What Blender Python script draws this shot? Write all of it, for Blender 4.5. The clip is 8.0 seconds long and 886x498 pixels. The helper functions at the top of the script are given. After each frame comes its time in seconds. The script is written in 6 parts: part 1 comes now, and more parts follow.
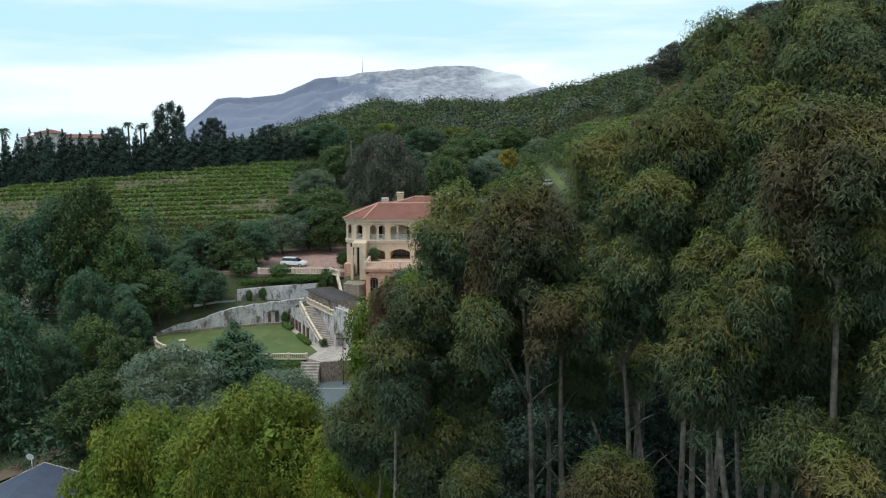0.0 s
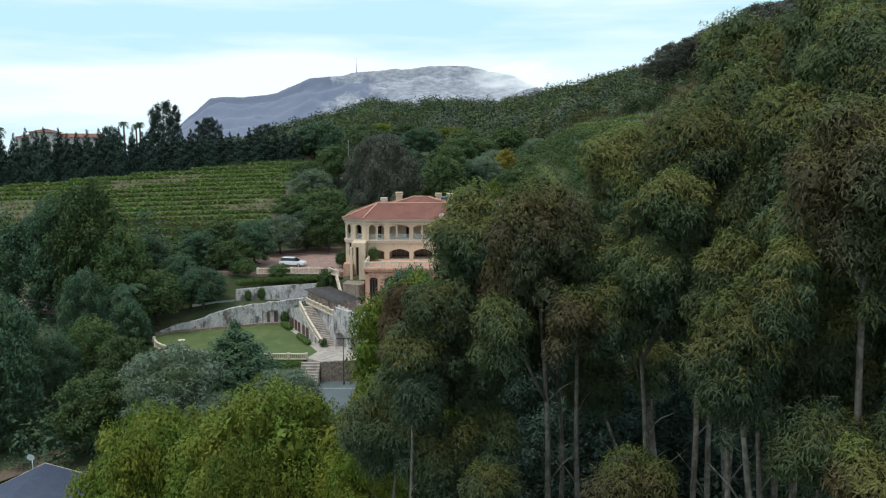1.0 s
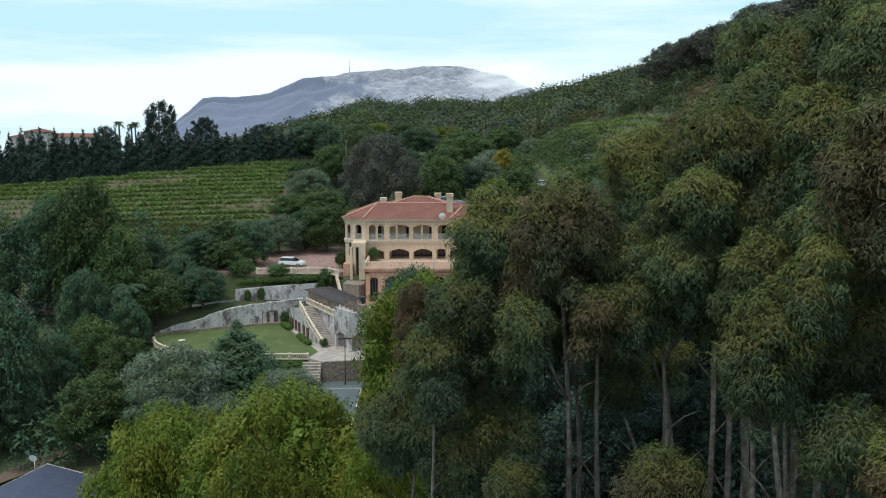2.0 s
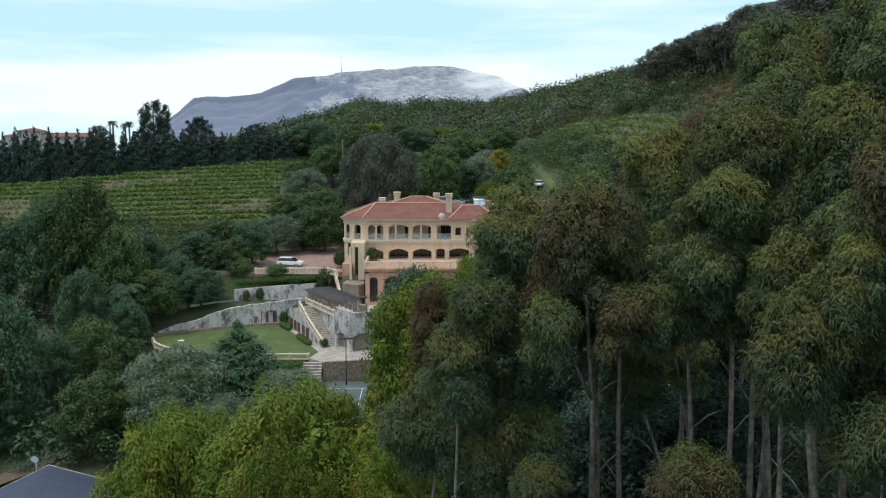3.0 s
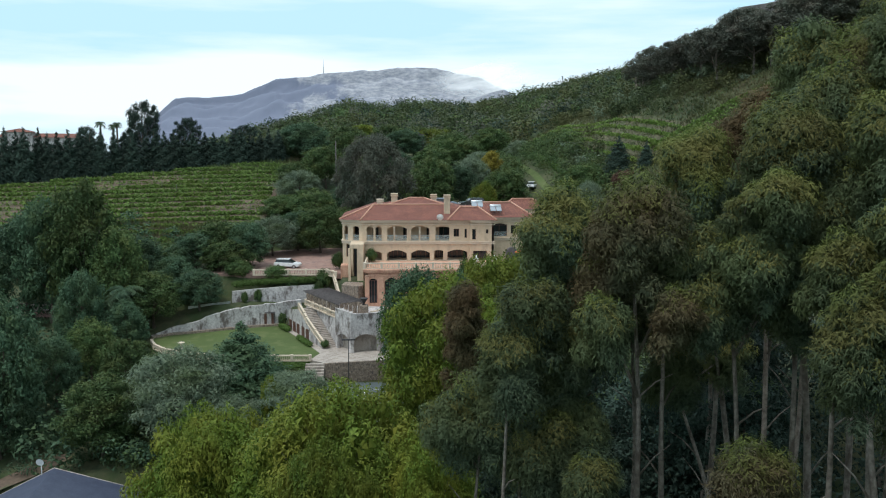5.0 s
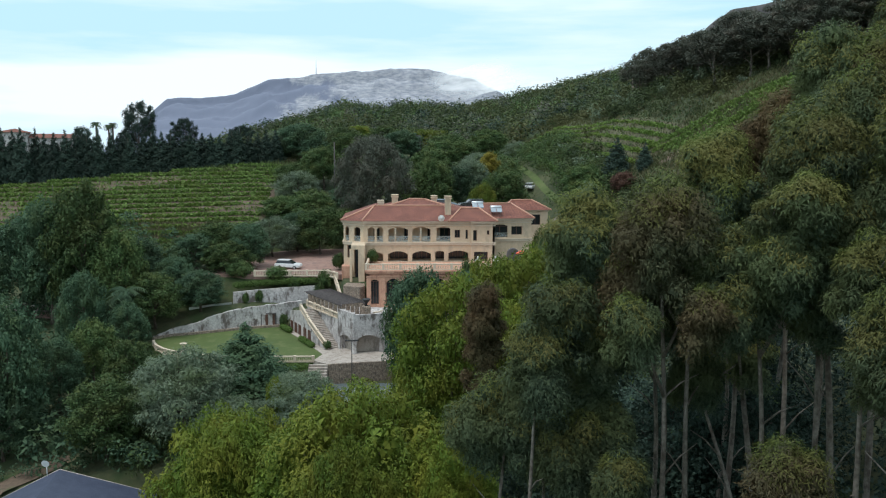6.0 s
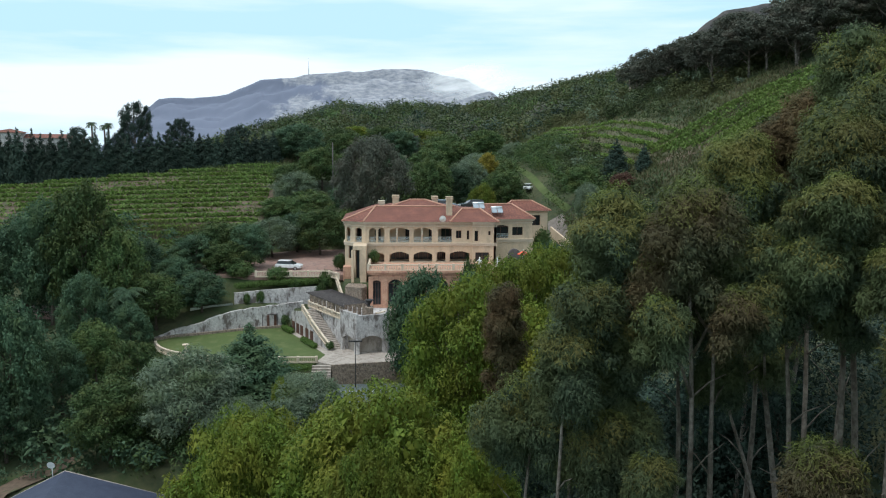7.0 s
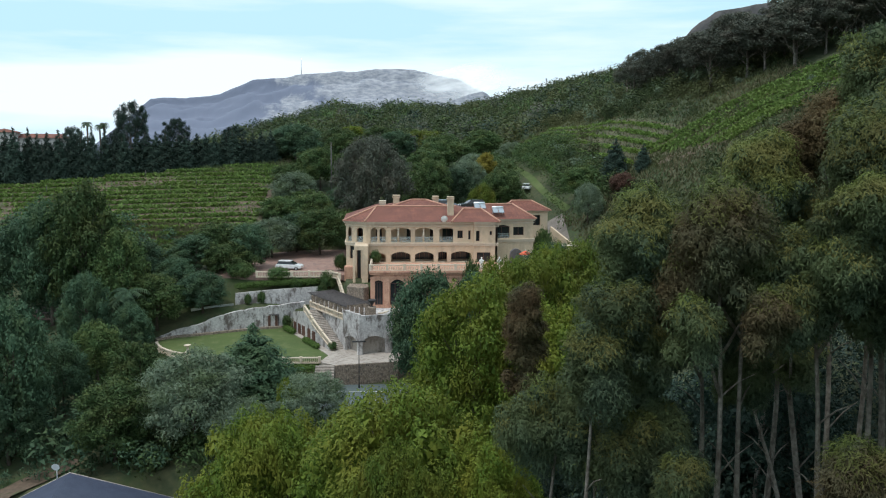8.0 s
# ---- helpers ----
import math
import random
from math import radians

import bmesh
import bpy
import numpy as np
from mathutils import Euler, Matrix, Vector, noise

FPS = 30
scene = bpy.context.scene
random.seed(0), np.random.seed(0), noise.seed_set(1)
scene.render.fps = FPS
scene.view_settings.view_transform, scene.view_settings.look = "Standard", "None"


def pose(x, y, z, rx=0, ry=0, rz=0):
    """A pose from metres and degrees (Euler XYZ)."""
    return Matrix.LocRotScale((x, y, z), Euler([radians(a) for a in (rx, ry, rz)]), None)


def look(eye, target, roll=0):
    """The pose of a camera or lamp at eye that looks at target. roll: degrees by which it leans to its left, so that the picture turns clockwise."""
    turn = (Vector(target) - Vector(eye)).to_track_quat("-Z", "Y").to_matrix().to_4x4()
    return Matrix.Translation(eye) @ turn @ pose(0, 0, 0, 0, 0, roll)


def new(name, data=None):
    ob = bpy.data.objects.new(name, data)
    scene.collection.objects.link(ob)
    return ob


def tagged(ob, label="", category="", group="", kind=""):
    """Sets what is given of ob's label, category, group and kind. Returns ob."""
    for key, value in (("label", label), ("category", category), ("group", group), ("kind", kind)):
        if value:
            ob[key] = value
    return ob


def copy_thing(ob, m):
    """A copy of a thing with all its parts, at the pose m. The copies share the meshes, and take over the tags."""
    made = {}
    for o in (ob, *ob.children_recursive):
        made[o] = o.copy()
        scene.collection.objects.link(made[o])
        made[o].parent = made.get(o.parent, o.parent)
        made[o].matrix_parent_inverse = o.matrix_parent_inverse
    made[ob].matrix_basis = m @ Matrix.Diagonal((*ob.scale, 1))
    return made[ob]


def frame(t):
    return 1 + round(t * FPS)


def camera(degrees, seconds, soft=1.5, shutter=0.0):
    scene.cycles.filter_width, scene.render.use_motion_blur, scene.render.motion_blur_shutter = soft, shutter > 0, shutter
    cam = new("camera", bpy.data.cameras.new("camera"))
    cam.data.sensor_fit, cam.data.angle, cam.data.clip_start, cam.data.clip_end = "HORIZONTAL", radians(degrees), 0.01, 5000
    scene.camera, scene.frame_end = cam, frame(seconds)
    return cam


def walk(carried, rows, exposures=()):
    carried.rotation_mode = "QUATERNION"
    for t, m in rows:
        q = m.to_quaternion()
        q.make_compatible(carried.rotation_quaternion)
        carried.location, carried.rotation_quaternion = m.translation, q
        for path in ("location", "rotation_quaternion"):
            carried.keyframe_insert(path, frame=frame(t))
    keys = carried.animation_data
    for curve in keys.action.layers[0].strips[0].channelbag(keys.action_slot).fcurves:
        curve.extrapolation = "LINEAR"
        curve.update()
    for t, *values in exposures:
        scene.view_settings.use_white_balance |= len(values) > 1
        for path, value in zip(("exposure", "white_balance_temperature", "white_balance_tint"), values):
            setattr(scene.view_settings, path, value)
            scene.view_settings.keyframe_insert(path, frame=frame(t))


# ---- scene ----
cam = camera(58.7, 8.0, 1.15)
# seconds, place, tilt, lean, heading
PATH = [
    (0, 0.001, 0.000, 31.001, 82.200, -0.000, -0.000),
    (0.5, -0.446, -0.021, 31.002, 82.200, 0.042, -0.224),
    (1, -0.909, -0.016, 30.996, 82.200, 0.090, -0.466),
    (1.5, -1.455, -0.027, 30.977, 82.206, 0.114, -0.709),
    (3, -3.315, 0.003, 30.921, 82.224, 0.212, -1.607),
    (3.5, -3.996, 0.076, 30.886, 82.253, 0.234, -1.945),
    (4, -4.685, 0.056, 30.882, 82.272, 0.257, -2.260),
    (4.5, -5.325, -0.121, 30.895, 82.308, 0.284, -2.597),
    (6, -7.453, -0.454, 30.957, 82.410, 0.427, -3.486),
    (6.5, -8.204, -0.490, 30.970, 82.445, 0.468, -3.751),
    (7, -8.932, -0.449, 30.970, 82.455, 0.491, -4.042),
    (7.5, -9.673, -0.341, 30.952, 82.459, 0.500, -4.335),
    (8, -10.366, -0.196, 30.930, 82.464, 0.504, -4.582),
]
walk(cam, [(t, pose(x, y, z, rx, 0, rz) @ pose(0, 0, 0, 0, 0, lean)) for t, x, y, z, rx, lean, rz in PATH])

# ---------------------------------------------------------------- world and sun
SUN_EL, SUN_AZ = radians(70), radians(235)   # azimuth clockwise from +y
world = bpy.data.worlds.new("sky")
scene.world = world
world.use_nodes = True
wn, wl = world.node_tree.nodes, world.node_tree.links
wn.clear()
w_out = wn.new("ShaderNodeOutputWorld")
w_bg = wn.new("ShaderNodeBackground")
w_sky = wn.new("ShaderNodeTexSky")
w_sky.sky_type = 'NISHITA'
w_sky.sun_disc = False
w_sky.sun_elevation = SUN_EL
w_sky.sun_rotation = SUN_AZ
w_sky.air_density, w_sky.dust_density, w_sky.ozone_density = 1.0, 1.5, 1.0
w_geo = wn.new("ShaderNodeTexCoord")
w_map = wn.new("ShaderNodeMapping")
w_map.inputs["Scale"].default_value = (1.1, 1.1, 9.0)
w_map.inputs["Rotation"].default_value = (0.0, radians(2), 0.0)
w_noise = wn.new("ShaderNodeTexNoise")
w_noise.inputs["Scale"].default_value = 1.7
w_noise.inputs["Detail"].default_value = 6
w_noise.inputs["Roughness"].default_value = 0.52
w_ramp = wn.new("ShaderNodeValToRGB")
w_ramp.color_ramp.elements[0].position, w_ramp.color_ramp.elements[0].color = 0.40, (6.0, 9.3, 10.8, 1)   # thin veil
w_ramp.color_ramp.elements[1].position, w_ramp.color_ramp.elements[1].color = 0.60, (10.2, 11.6, 12.6, 1)   # lit cloud
w_mix = wn.new("ShaderNodeMixRGB")
w_mix.inputs["Fac"].default_value = 0.92
w_sep = wn.new("ShaderNodeSeparateXYZ")
w_low = wn.new("ShaderNodeValToRGB")     # cloud cover by height over the horizon
for k, (at, v) in enumerate([(0.02, 0.575), (0.085, 0.555), (0.15, 0.41), (0.45, 0.54)]):
    el = w_low.color_ramp.elements[k] if k < 2 else w_low.color_ramp.elements.new(at)
    el.position, el.color = at, (v, v, v, 1)
w_add = wn.new("ShaderNodeMath")
w_add.inputs[1].default_value = -0.5
w_sum = wn.new("ShaderNodeMath")
wl.new(w_geo.outputs["Generated"], w_sep.inputs["Vector"])
wl.new(w_sep.outputs["Z"], w_low.inputs["Fac"])
wl.new(w_geo.outputs["Generated"], w_map.inputs["Vector"])
wl.new(w_map.outputs["Vector"], w_noise.inputs["Vector"])
wl.new(w_noise.outputs["Fac"], w_add.inputs[0])
wl.new(w_low.outputs["Color"], w_sum.inputs[1])
wl.new(w_add.outputs[0], w_sum.inputs[0])
wl.new(w_sum.outputs[0], w_ramp.inputs["Fac"])
wl.new(w_ramp.outputs["Color"], w_mix.inputs["Color2"])
wl.new(w_sky.outputs["Color"], w_mix.inputs["Color1"])
wl.new(w_mix.outputs["Color"], w_bg.inputs["Color"])
w_bg.inputs["Strength"].default_value = 0.10
wl.new(w_bg.outputs["Background"], w_out.inputs["Surface"])

sun = new("sun", bpy.data.lights.new("sun", 'SUN'))
sun.data.energy, sun.data.angle, sun.data.color = 1.7, radians(16), (1.0, 0.98, 0.94)
sun_way = Vector((math.sin(SUN_AZ) * math.cos(SUN_EL), math.cos(SUN_AZ) * math.cos(SUN_EL), math.sin(SUN_EL)))
sun.matrix_world = look(sun_way * 100, (0, 0, 0))
scene.view_settings.exposure = 0.0


# ---------------------------------------------------------------- materials
def nodes_of(name):
    m = bpy.data.materials.new(name)
    m.use_nodes = True
    nt = m.node_tree
    return m, nt.nodes, nt.links, nt.nodes["Principled BSDF"]


def surface(name, a, b, scale=1.0, rough=0.85, bump=0.3, fine=12.0, metal=0.0, stain=None, coords="Object"):
    """Two tones at a broad and a fine scale, with relief; stain: a third tone in blotches."""
    m, n, l, bsdf = nodes_of(name)
    tc = n.new("ShaderNodeTexCoord")
    big = n.new("ShaderNodeTexNoise")
    big.inputs["Scale"].default_value = scale
    big.inputs["Detail"].default_value = 5
    small = n.new("ShaderNodeTexNoise")
    small.inputs["Scale"].default_value = scale * fine
    small.inputs["Detail"].default_value = 4
    for t in (big, small):
        l.new(tc.outputs[coords], t.inputs["Vector"])
    add = n.new("ShaderNodeMath")
    add.operation = 'MULTIPLY_ADD'
    add.inputs[1].default_value = 0.5
    l.new(small.outputs["Fac"], add.inputs[0])
    half = n.new("ShaderNodeMath")
    half.operation = 'MULTIPLY'
    half.inputs[1].default_value = 0.5
    l.new(big.outputs["Fac"], half.inputs[0])
    l.new(half.outputs[0], add.inputs[2])
    ramp = n.new("ShaderNodeValToRGB")
    ramp.color_ramp.elements[0].position, ramp.color_ramp.elements[0].color = 0.38, (*a, 1)
    ramp.color_ramp.elements[1].position, ramp.color_ramp.elements[1].color = 0.62, (*b, 1)
    l.new(add.outputs[0], ramp.inputs["Fac"])
    col = ramp.outputs["Color"]
    if stain:
        st = n.new("ShaderNodeTexNoise")
        st.inputs["Scale"].default_value = scale * 2.3
        st.inputs["Detail"].default_value = 7
        st.inputs["Roughness"].default_value = 0.65
        mp = n.new("ShaderNodeMapping")
        mp.inputs["Scale"].default_value = (1.0, 1.0, 0.45)
        mp.inputs["Location"].default_value = (3.1, 7.7, 1.3)
        l.new(tc.outputs[coords], mp.inputs["Vector"])
        l.new(mp.outputs["Vector"], st.inputs["Vector"])
        sr = n.new("ShaderNodeValToRGB")
        sr.color_ramp.elements[0].position, sr.color_ramp.elements[1].position = 0.50, 0.62
        l.new(st.outputs["Fac"], sr.inputs["Fac"])
        mx = n.new("ShaderNodeMixRGB")
        mx.inputs["Color2"].default_value = (*stain, 1)
        l.new(sr.outputs["Color"], mx.inputs["Fac"])
        l.new(col, mx.inputs["Color1"])
        col = mx.outputs["Color"]
    l.new(col, bsdf.inputs["Base Color"])
    bsdf.inputs["Roughness"].default_value = rough
    bsdf.inputs["Metallic"].default_value = metal
    if bump:
        bp = n.new("ShaderNodeBump")
        bp.inputs["Strength"].default_value = bump
        bp.inputs["Distance"].default_value = 0.05
        l.new(add.outputs[0], bp.inputs["Height"])
        l.new(bp.outputs["Normal"], bsdf.inputs["Normal"])
    return m


def foliage(name, a, b, c=None, patch=0.35, trans=0.22, gloss=0.68):
    """Leaves: a tone for each leaf between a and b, and patches of c."""
    m, n, l, bsdf = nodes_of(name)
    geo = n.new("ShaderNodeNewGeometry")
    info = n.new("ShaderNodeObjectInfo")
    ramp = n.new("ShaderNodeValToRGB")
    ramp.color_ramp.elements[0].color, ramp.color_ramp.elements[1].color = (*a, 1), (*b, 1)
    l.new(geo.outputs["Random Per Island"], ramp.inputs["Fac"])
    col = ramp.outputs["Color"]
    tc = n.new("ShaderNodeTexCoord")
    if c:
        ns = n.new("ShaderNodeTexNoise")
        ns.inputs["Scale"].default_value = patch
        ns.inputs["Detail"].default_value = 3
        l.new(tc.outputs["Object"], ns.inputs["Vector"])
        rr = n.new("ShaderNodeValToRGB")
        rr.color_ramp.elements[0].position, rr.color_ramp.elements[1].position = 0.45, 0.68
        l.new(ns.outputs["Fac"], rr.inputs["Fac"])
        mx = n.new("ShaderNodeMixRGB")
        mx.inputs["Color2"].default_value = (*c, 1)
        l.new(rr.outputs["Color"], mx.inputs["Fac"])
        l.new(col, mx.inputs["Color1"])
        col = mx.outputs["Color"]
    hsv = n.new("ShaderNodeHueSaturation")
    mr = n.new("ShaderNodeMapRange")
    mr.inputs["To Min"].default_value, mr.inputs["To Max"].default_value = 0.75, 1.3
    l.new(info.outputs["Random"], mr.inputs["Value"])
    l.new(mr.outputs["Result"], hsv.inputs["Value"])
    l.new(col, hsv.inputs["Color"])
    col = hsv.outputs["Color"]
    l.new(col, bsdf.inputs["Base Color"])
    bsdf.inputs["Roughness"].default_value = gloss
    bsdf.inputs["Specular IOR Level"].default_value = 0.22
    tr = n.new("ShaderNodeBsdfTranslucent")
    l.new(col, tr.inputs["Color"])
    mix = n.new("ShaderNodeMixShader")
    mix.inputs["Fac"].default_value = trans
    l.new(bsdf.outputs["BSDF"], mix.inputs[1])
    l.new(tr.outputs["BSDF"], mix.inputs[2])
    l.new(mix.outputs["Shader"], n["Material Output"].inputs["Surface"])
    return m


def plain(name, col, rough=0.5, metal=0.0, **more):
    return surface(name, tuple(v * 0.9 for v in col), tuple(min(1, v * 1.1) for v in col), more.get("scale", 2.0), rough, more.get("bump", 0.05), 9.0, metal)


def glass_dark(name):
    m, n, l, bsdf = nodes_of(name)
    bsdf.inputs["Base Color"].default_value = (0.02, 0.024, 0.028, 1)
    bsdf.inputs["Roughness"].default_value = 0.06
    bsdf.inputs["Specular IOR Level"].default_value = 0.6
    return m


def glass_clear(name):
    m, n, l, bsdf = nodes_of(name)
    bsdf.inputs["Base Color"].default_value = (0.75, 0.85, 0.85, 1)
    bsdf.inputs["Roughness"].default_value = 0.05
    bsdf.inputs["Alpha"].default_value = 0.14
    return m


def roof_tiles(name):
    """Clay tiles: courses and columns as relief and slight tone."""
    m, n, l, bsdf = nodes_of(name)
    tc = n.new("ShaderNodeTexCoord")
    br = n.new("ShaderNodeTexBrick")
    br.inputs["Scale"].default_value = 1.0
    br.inputs["Brick Width"].default_value = 0.28
    br.inputs["Row Height"].default_value = 0.36
    br.inputs["Mortar Size"].default_value = 0.03
    br.inputs["Color1"].default_value = (0.31, 0.115, 0.075, 1)
    br.inputs["Color2"].default_value = (0.22, 0.082, 0.062, 1)
    br.inputs["Mortar"].default_value = (0.10, 0.045, 0.036, 1)
    l.new(tc.outputs["UV"], br.inputs["Vector"])
    ns = n.new("ShaderNodeTexNoise")
    ns.inputs["Scale"].default_value = 0.5
    ns.inputs["Detail"].default_value = 6
    l.new(tc.outputs["Object"], ns.inputs["Vector"])
    mx = n.new("ShaderNodeMixRGB")
    mx.blend_type = 'MULTIPLY'
    mx.inputs["Fac"].default_value = 0.6
    rr = n.new("ShaderNodeValToRGB")
    rr.color_ramp.elements[0].position, rr.color_ramp.elements[0].color = 0.35, (0.6, 0.58, 0.6, 1)
    rr.color_ramp.elements[1].position = 0.6
    l.new(ns.outputs["Fac"], rr.inputs["Fac"])
    l.new(br.outputs["Color"], mx.inputs["Color1"])
    l.new(rr.outputs["Color"], mx.inputs["Color2"])
    l.new(mx.outputs["Color"], bsdf.inputs["Base Color"])
    bsdf.inputs["Roughness"].default_value = 0.9
    bp = n.new("ShaderNodeBump")
    bp.inputs["Strength"].default_value = 0.6
    bp.inputs["Distance"].default_value = 0.05
    l.new(br.outputs["Fac"], bp.inputs["Height"])
    bp.invert = True
    l.new(bp.outputs["Normal"], bsdf.inputs["Normal"])
    return m


def hazed_mountain_rock(name):
    """Pale cliff bands between slopes of darker heath, with blue distance haze put into both colours."""
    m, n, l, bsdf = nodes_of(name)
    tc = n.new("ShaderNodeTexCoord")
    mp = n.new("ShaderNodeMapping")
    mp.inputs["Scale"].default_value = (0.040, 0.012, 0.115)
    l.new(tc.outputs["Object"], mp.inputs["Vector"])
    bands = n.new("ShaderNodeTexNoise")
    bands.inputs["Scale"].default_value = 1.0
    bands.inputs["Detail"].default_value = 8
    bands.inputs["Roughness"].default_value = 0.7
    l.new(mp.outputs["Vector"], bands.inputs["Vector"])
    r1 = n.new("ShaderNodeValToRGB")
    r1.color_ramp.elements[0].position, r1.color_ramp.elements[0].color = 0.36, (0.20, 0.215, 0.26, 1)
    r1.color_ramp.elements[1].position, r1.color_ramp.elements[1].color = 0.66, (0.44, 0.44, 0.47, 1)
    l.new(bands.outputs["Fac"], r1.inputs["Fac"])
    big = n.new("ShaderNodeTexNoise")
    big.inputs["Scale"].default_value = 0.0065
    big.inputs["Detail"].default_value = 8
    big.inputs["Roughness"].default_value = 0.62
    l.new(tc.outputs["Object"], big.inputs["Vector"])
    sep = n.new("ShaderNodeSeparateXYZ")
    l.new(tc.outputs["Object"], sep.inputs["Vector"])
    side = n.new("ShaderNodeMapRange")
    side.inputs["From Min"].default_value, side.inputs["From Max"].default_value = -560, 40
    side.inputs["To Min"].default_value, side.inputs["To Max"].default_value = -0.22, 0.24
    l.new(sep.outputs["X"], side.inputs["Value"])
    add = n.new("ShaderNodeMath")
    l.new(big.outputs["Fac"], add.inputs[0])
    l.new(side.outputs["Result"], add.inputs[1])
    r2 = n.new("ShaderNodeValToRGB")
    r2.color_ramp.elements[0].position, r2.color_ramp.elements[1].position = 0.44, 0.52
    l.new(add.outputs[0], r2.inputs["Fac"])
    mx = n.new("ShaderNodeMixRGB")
    # heath on the left flank, its blue standing in for air haze
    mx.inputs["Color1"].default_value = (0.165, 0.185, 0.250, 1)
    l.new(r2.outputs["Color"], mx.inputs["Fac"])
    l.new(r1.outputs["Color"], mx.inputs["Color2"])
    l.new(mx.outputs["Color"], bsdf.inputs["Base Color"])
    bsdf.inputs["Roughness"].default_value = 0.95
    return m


M = {}
M["ground"] = surface("hill_ground", (0.032, 0.048, 0.020), (0.085, 0.088, 0.040), 0.09, 0.95, 0.5, 14, stain=(0.045, 0.07, 0.022))
M["soil"] = surface("vineyard_soil", (0.085, 0.062, 0.042), (0.15, 0.105, 0.075), 0.15, 0.95, 0.4, 14, stain=(0.07, 0.085, 0.035))
M["grass"] = surface("lawn_grass", (0.060, 0.092, 0.022), (0.088, 0.124, 0.032), 0.22, 0.9, 0.25, 30, stain=(0.106, 0.130, 0.042))
M["cream"] = surface("cream_plaster", (0.60, 0.46, 0.325), (0.69, 0.54, 0.39), 0.35, 0.9, 0.08, 10, stain=(0.53, 0.41, 0.30))
M["trim"] = surface("pale_moulding", (0.60, 0.49, 0.38), (0.69, 0.58, 0.46), 0.6, 0.85, 0.06, 9)
M["pink"] = surface("pink_sandstone", (0.54, 0.28, 0.19), (0.66, 0.40, 0.28), 0.8, 0.9, 0.25, 7, stain=(0.46, 0.23, 0.17))
M["tiles"] = roof_tiles("clay_roof_tiles")
M["ridge"] = surface("clay_ridge_tiles", (0.48, 0.25, 0.17), (0.58, 0.33, 0.24), 1.5, 0.9, 0.2)
M["glass"] = glass_dark("window_glass")
M["clear"] = glass_clear("rail_glass")
M["wood"] = surface("red_brown_timber", (0.085, 0.040, 0.030), (0.14, 0.062, 0.042), 2.0, 0.6, 0.2)
M["oldwood"] = surface("grey_weathered_timber", (0.09, 0.08, 0.08), (0.16, 0.14, 0.14), 2.0, 0.9, 0.3)
M["oldwall"] = surface("stained_whitewash", (0.36, 0.33, 0.325), (0.66, 0.625, 0.61), 0.55, 0.95, 0.5, 7, stain=(0.15, 0.125, 0.115))
M["rubble"] = surface("rubble_stone", (0.16, 0.120, 0.092), (0.40, 0.315, 0.245), 2.6, 0.95, 1.0, 3, stain=(0.12, 0.10, 0.09))
M["pave"] = surface("pale_paving", (0.36, 0.31, 0.27), (0.48, 0.42, 0.37), 0.7, 0.9, 0.2, 9, stain=(0.28, 0.24, 0.21))
M["brickpave"] = surface("red_brick_paving", (0.27, 0.16, 0.13), (0.36, 0.23, 0.19), 0.5, 0.9, 0.2, 16, stain=(0.21, 0.14, 0.12))
M["court"] = surface("court_surface", (0.080, 0.105, 0.108), (0.115, 0.14, 0.145), 0.3, 0.7, 0.1, 12)
M["slate"] = surface("dark_slate_roof", (0.040, 0.050, 0.085), (0.062, 0.074, 0.115), 1.2, 0.55, 0.25, 8)
M["white"] = plain("white_paint", (0.75, 0.75, 0.74), 0.6)
M["steel"] = plain("brushed_steel", (0.6, 0.62, 0.64), 0.35, 0.9)
M["black"] = plain("black_iron", (0.02, 0.02, 0.022), 0.5)
M["rubber"] = plain("tyre_rubber", (0.02, 0.02, 0.02), 0.9)
M["carwhite"] = plain("white_car_paint", (0.78, 0.79, 0.80), 0.25)
M["carblue"] = plain("silver_blue_car_paint", (0.30, 0.37, 0.42), 0.25)
M["cardark"] = plain("dark_car_paint", (0.03, 0.045, 0.045), 0.2)
M["cardark"].node_tree.nodes["Principled BSDF"].inputs["Specular IOR Level"].default_value = 0.7
M["red"] = plain("red_canvas", (0.75, 0.12, 0.06), 0.8)
M["bark"] = surface("pale_gum_bark", (0.10, 0.085, 0.070), (0.27, 0.235, 0.20), 0.9, 0.9, 0.5, 6, stain=(0.09, 0.07, 0.055))
M["barkd"] = surface("dark_bark", (0.06, 0.045, 0.035), (0.13, 0.10, 0.08), 1.4, 0.95, 0.6, 6)
M["rock"] = hazed_mountain_rock("hazed_mountain_rock")
M["lane"] = surface("worn_paving", (0.17, 0.145, 0.125), (0.25, 0.21, 0.185), 0.6, 0.9, 0.2, 9, stain=(0.14, 0.12, 0.10))
M["terrace"] = surface("dry_terrace_earth", (0.060, 0.062, 0.030), (0.115, 0.098, 0.056), 0.25, 0.95, 0.4, 12, stain=(0.06, 0.08, 0.03))
M["heath"] = surface("dark_heath", (0.075, 0.072, 0.075), (0.125, 0.112, 0.11), 0.02, 0.95, 0.3, 9)
M["solar"] = plain("solar_glass", (0.28, 0.32, 0.36), 0.15)
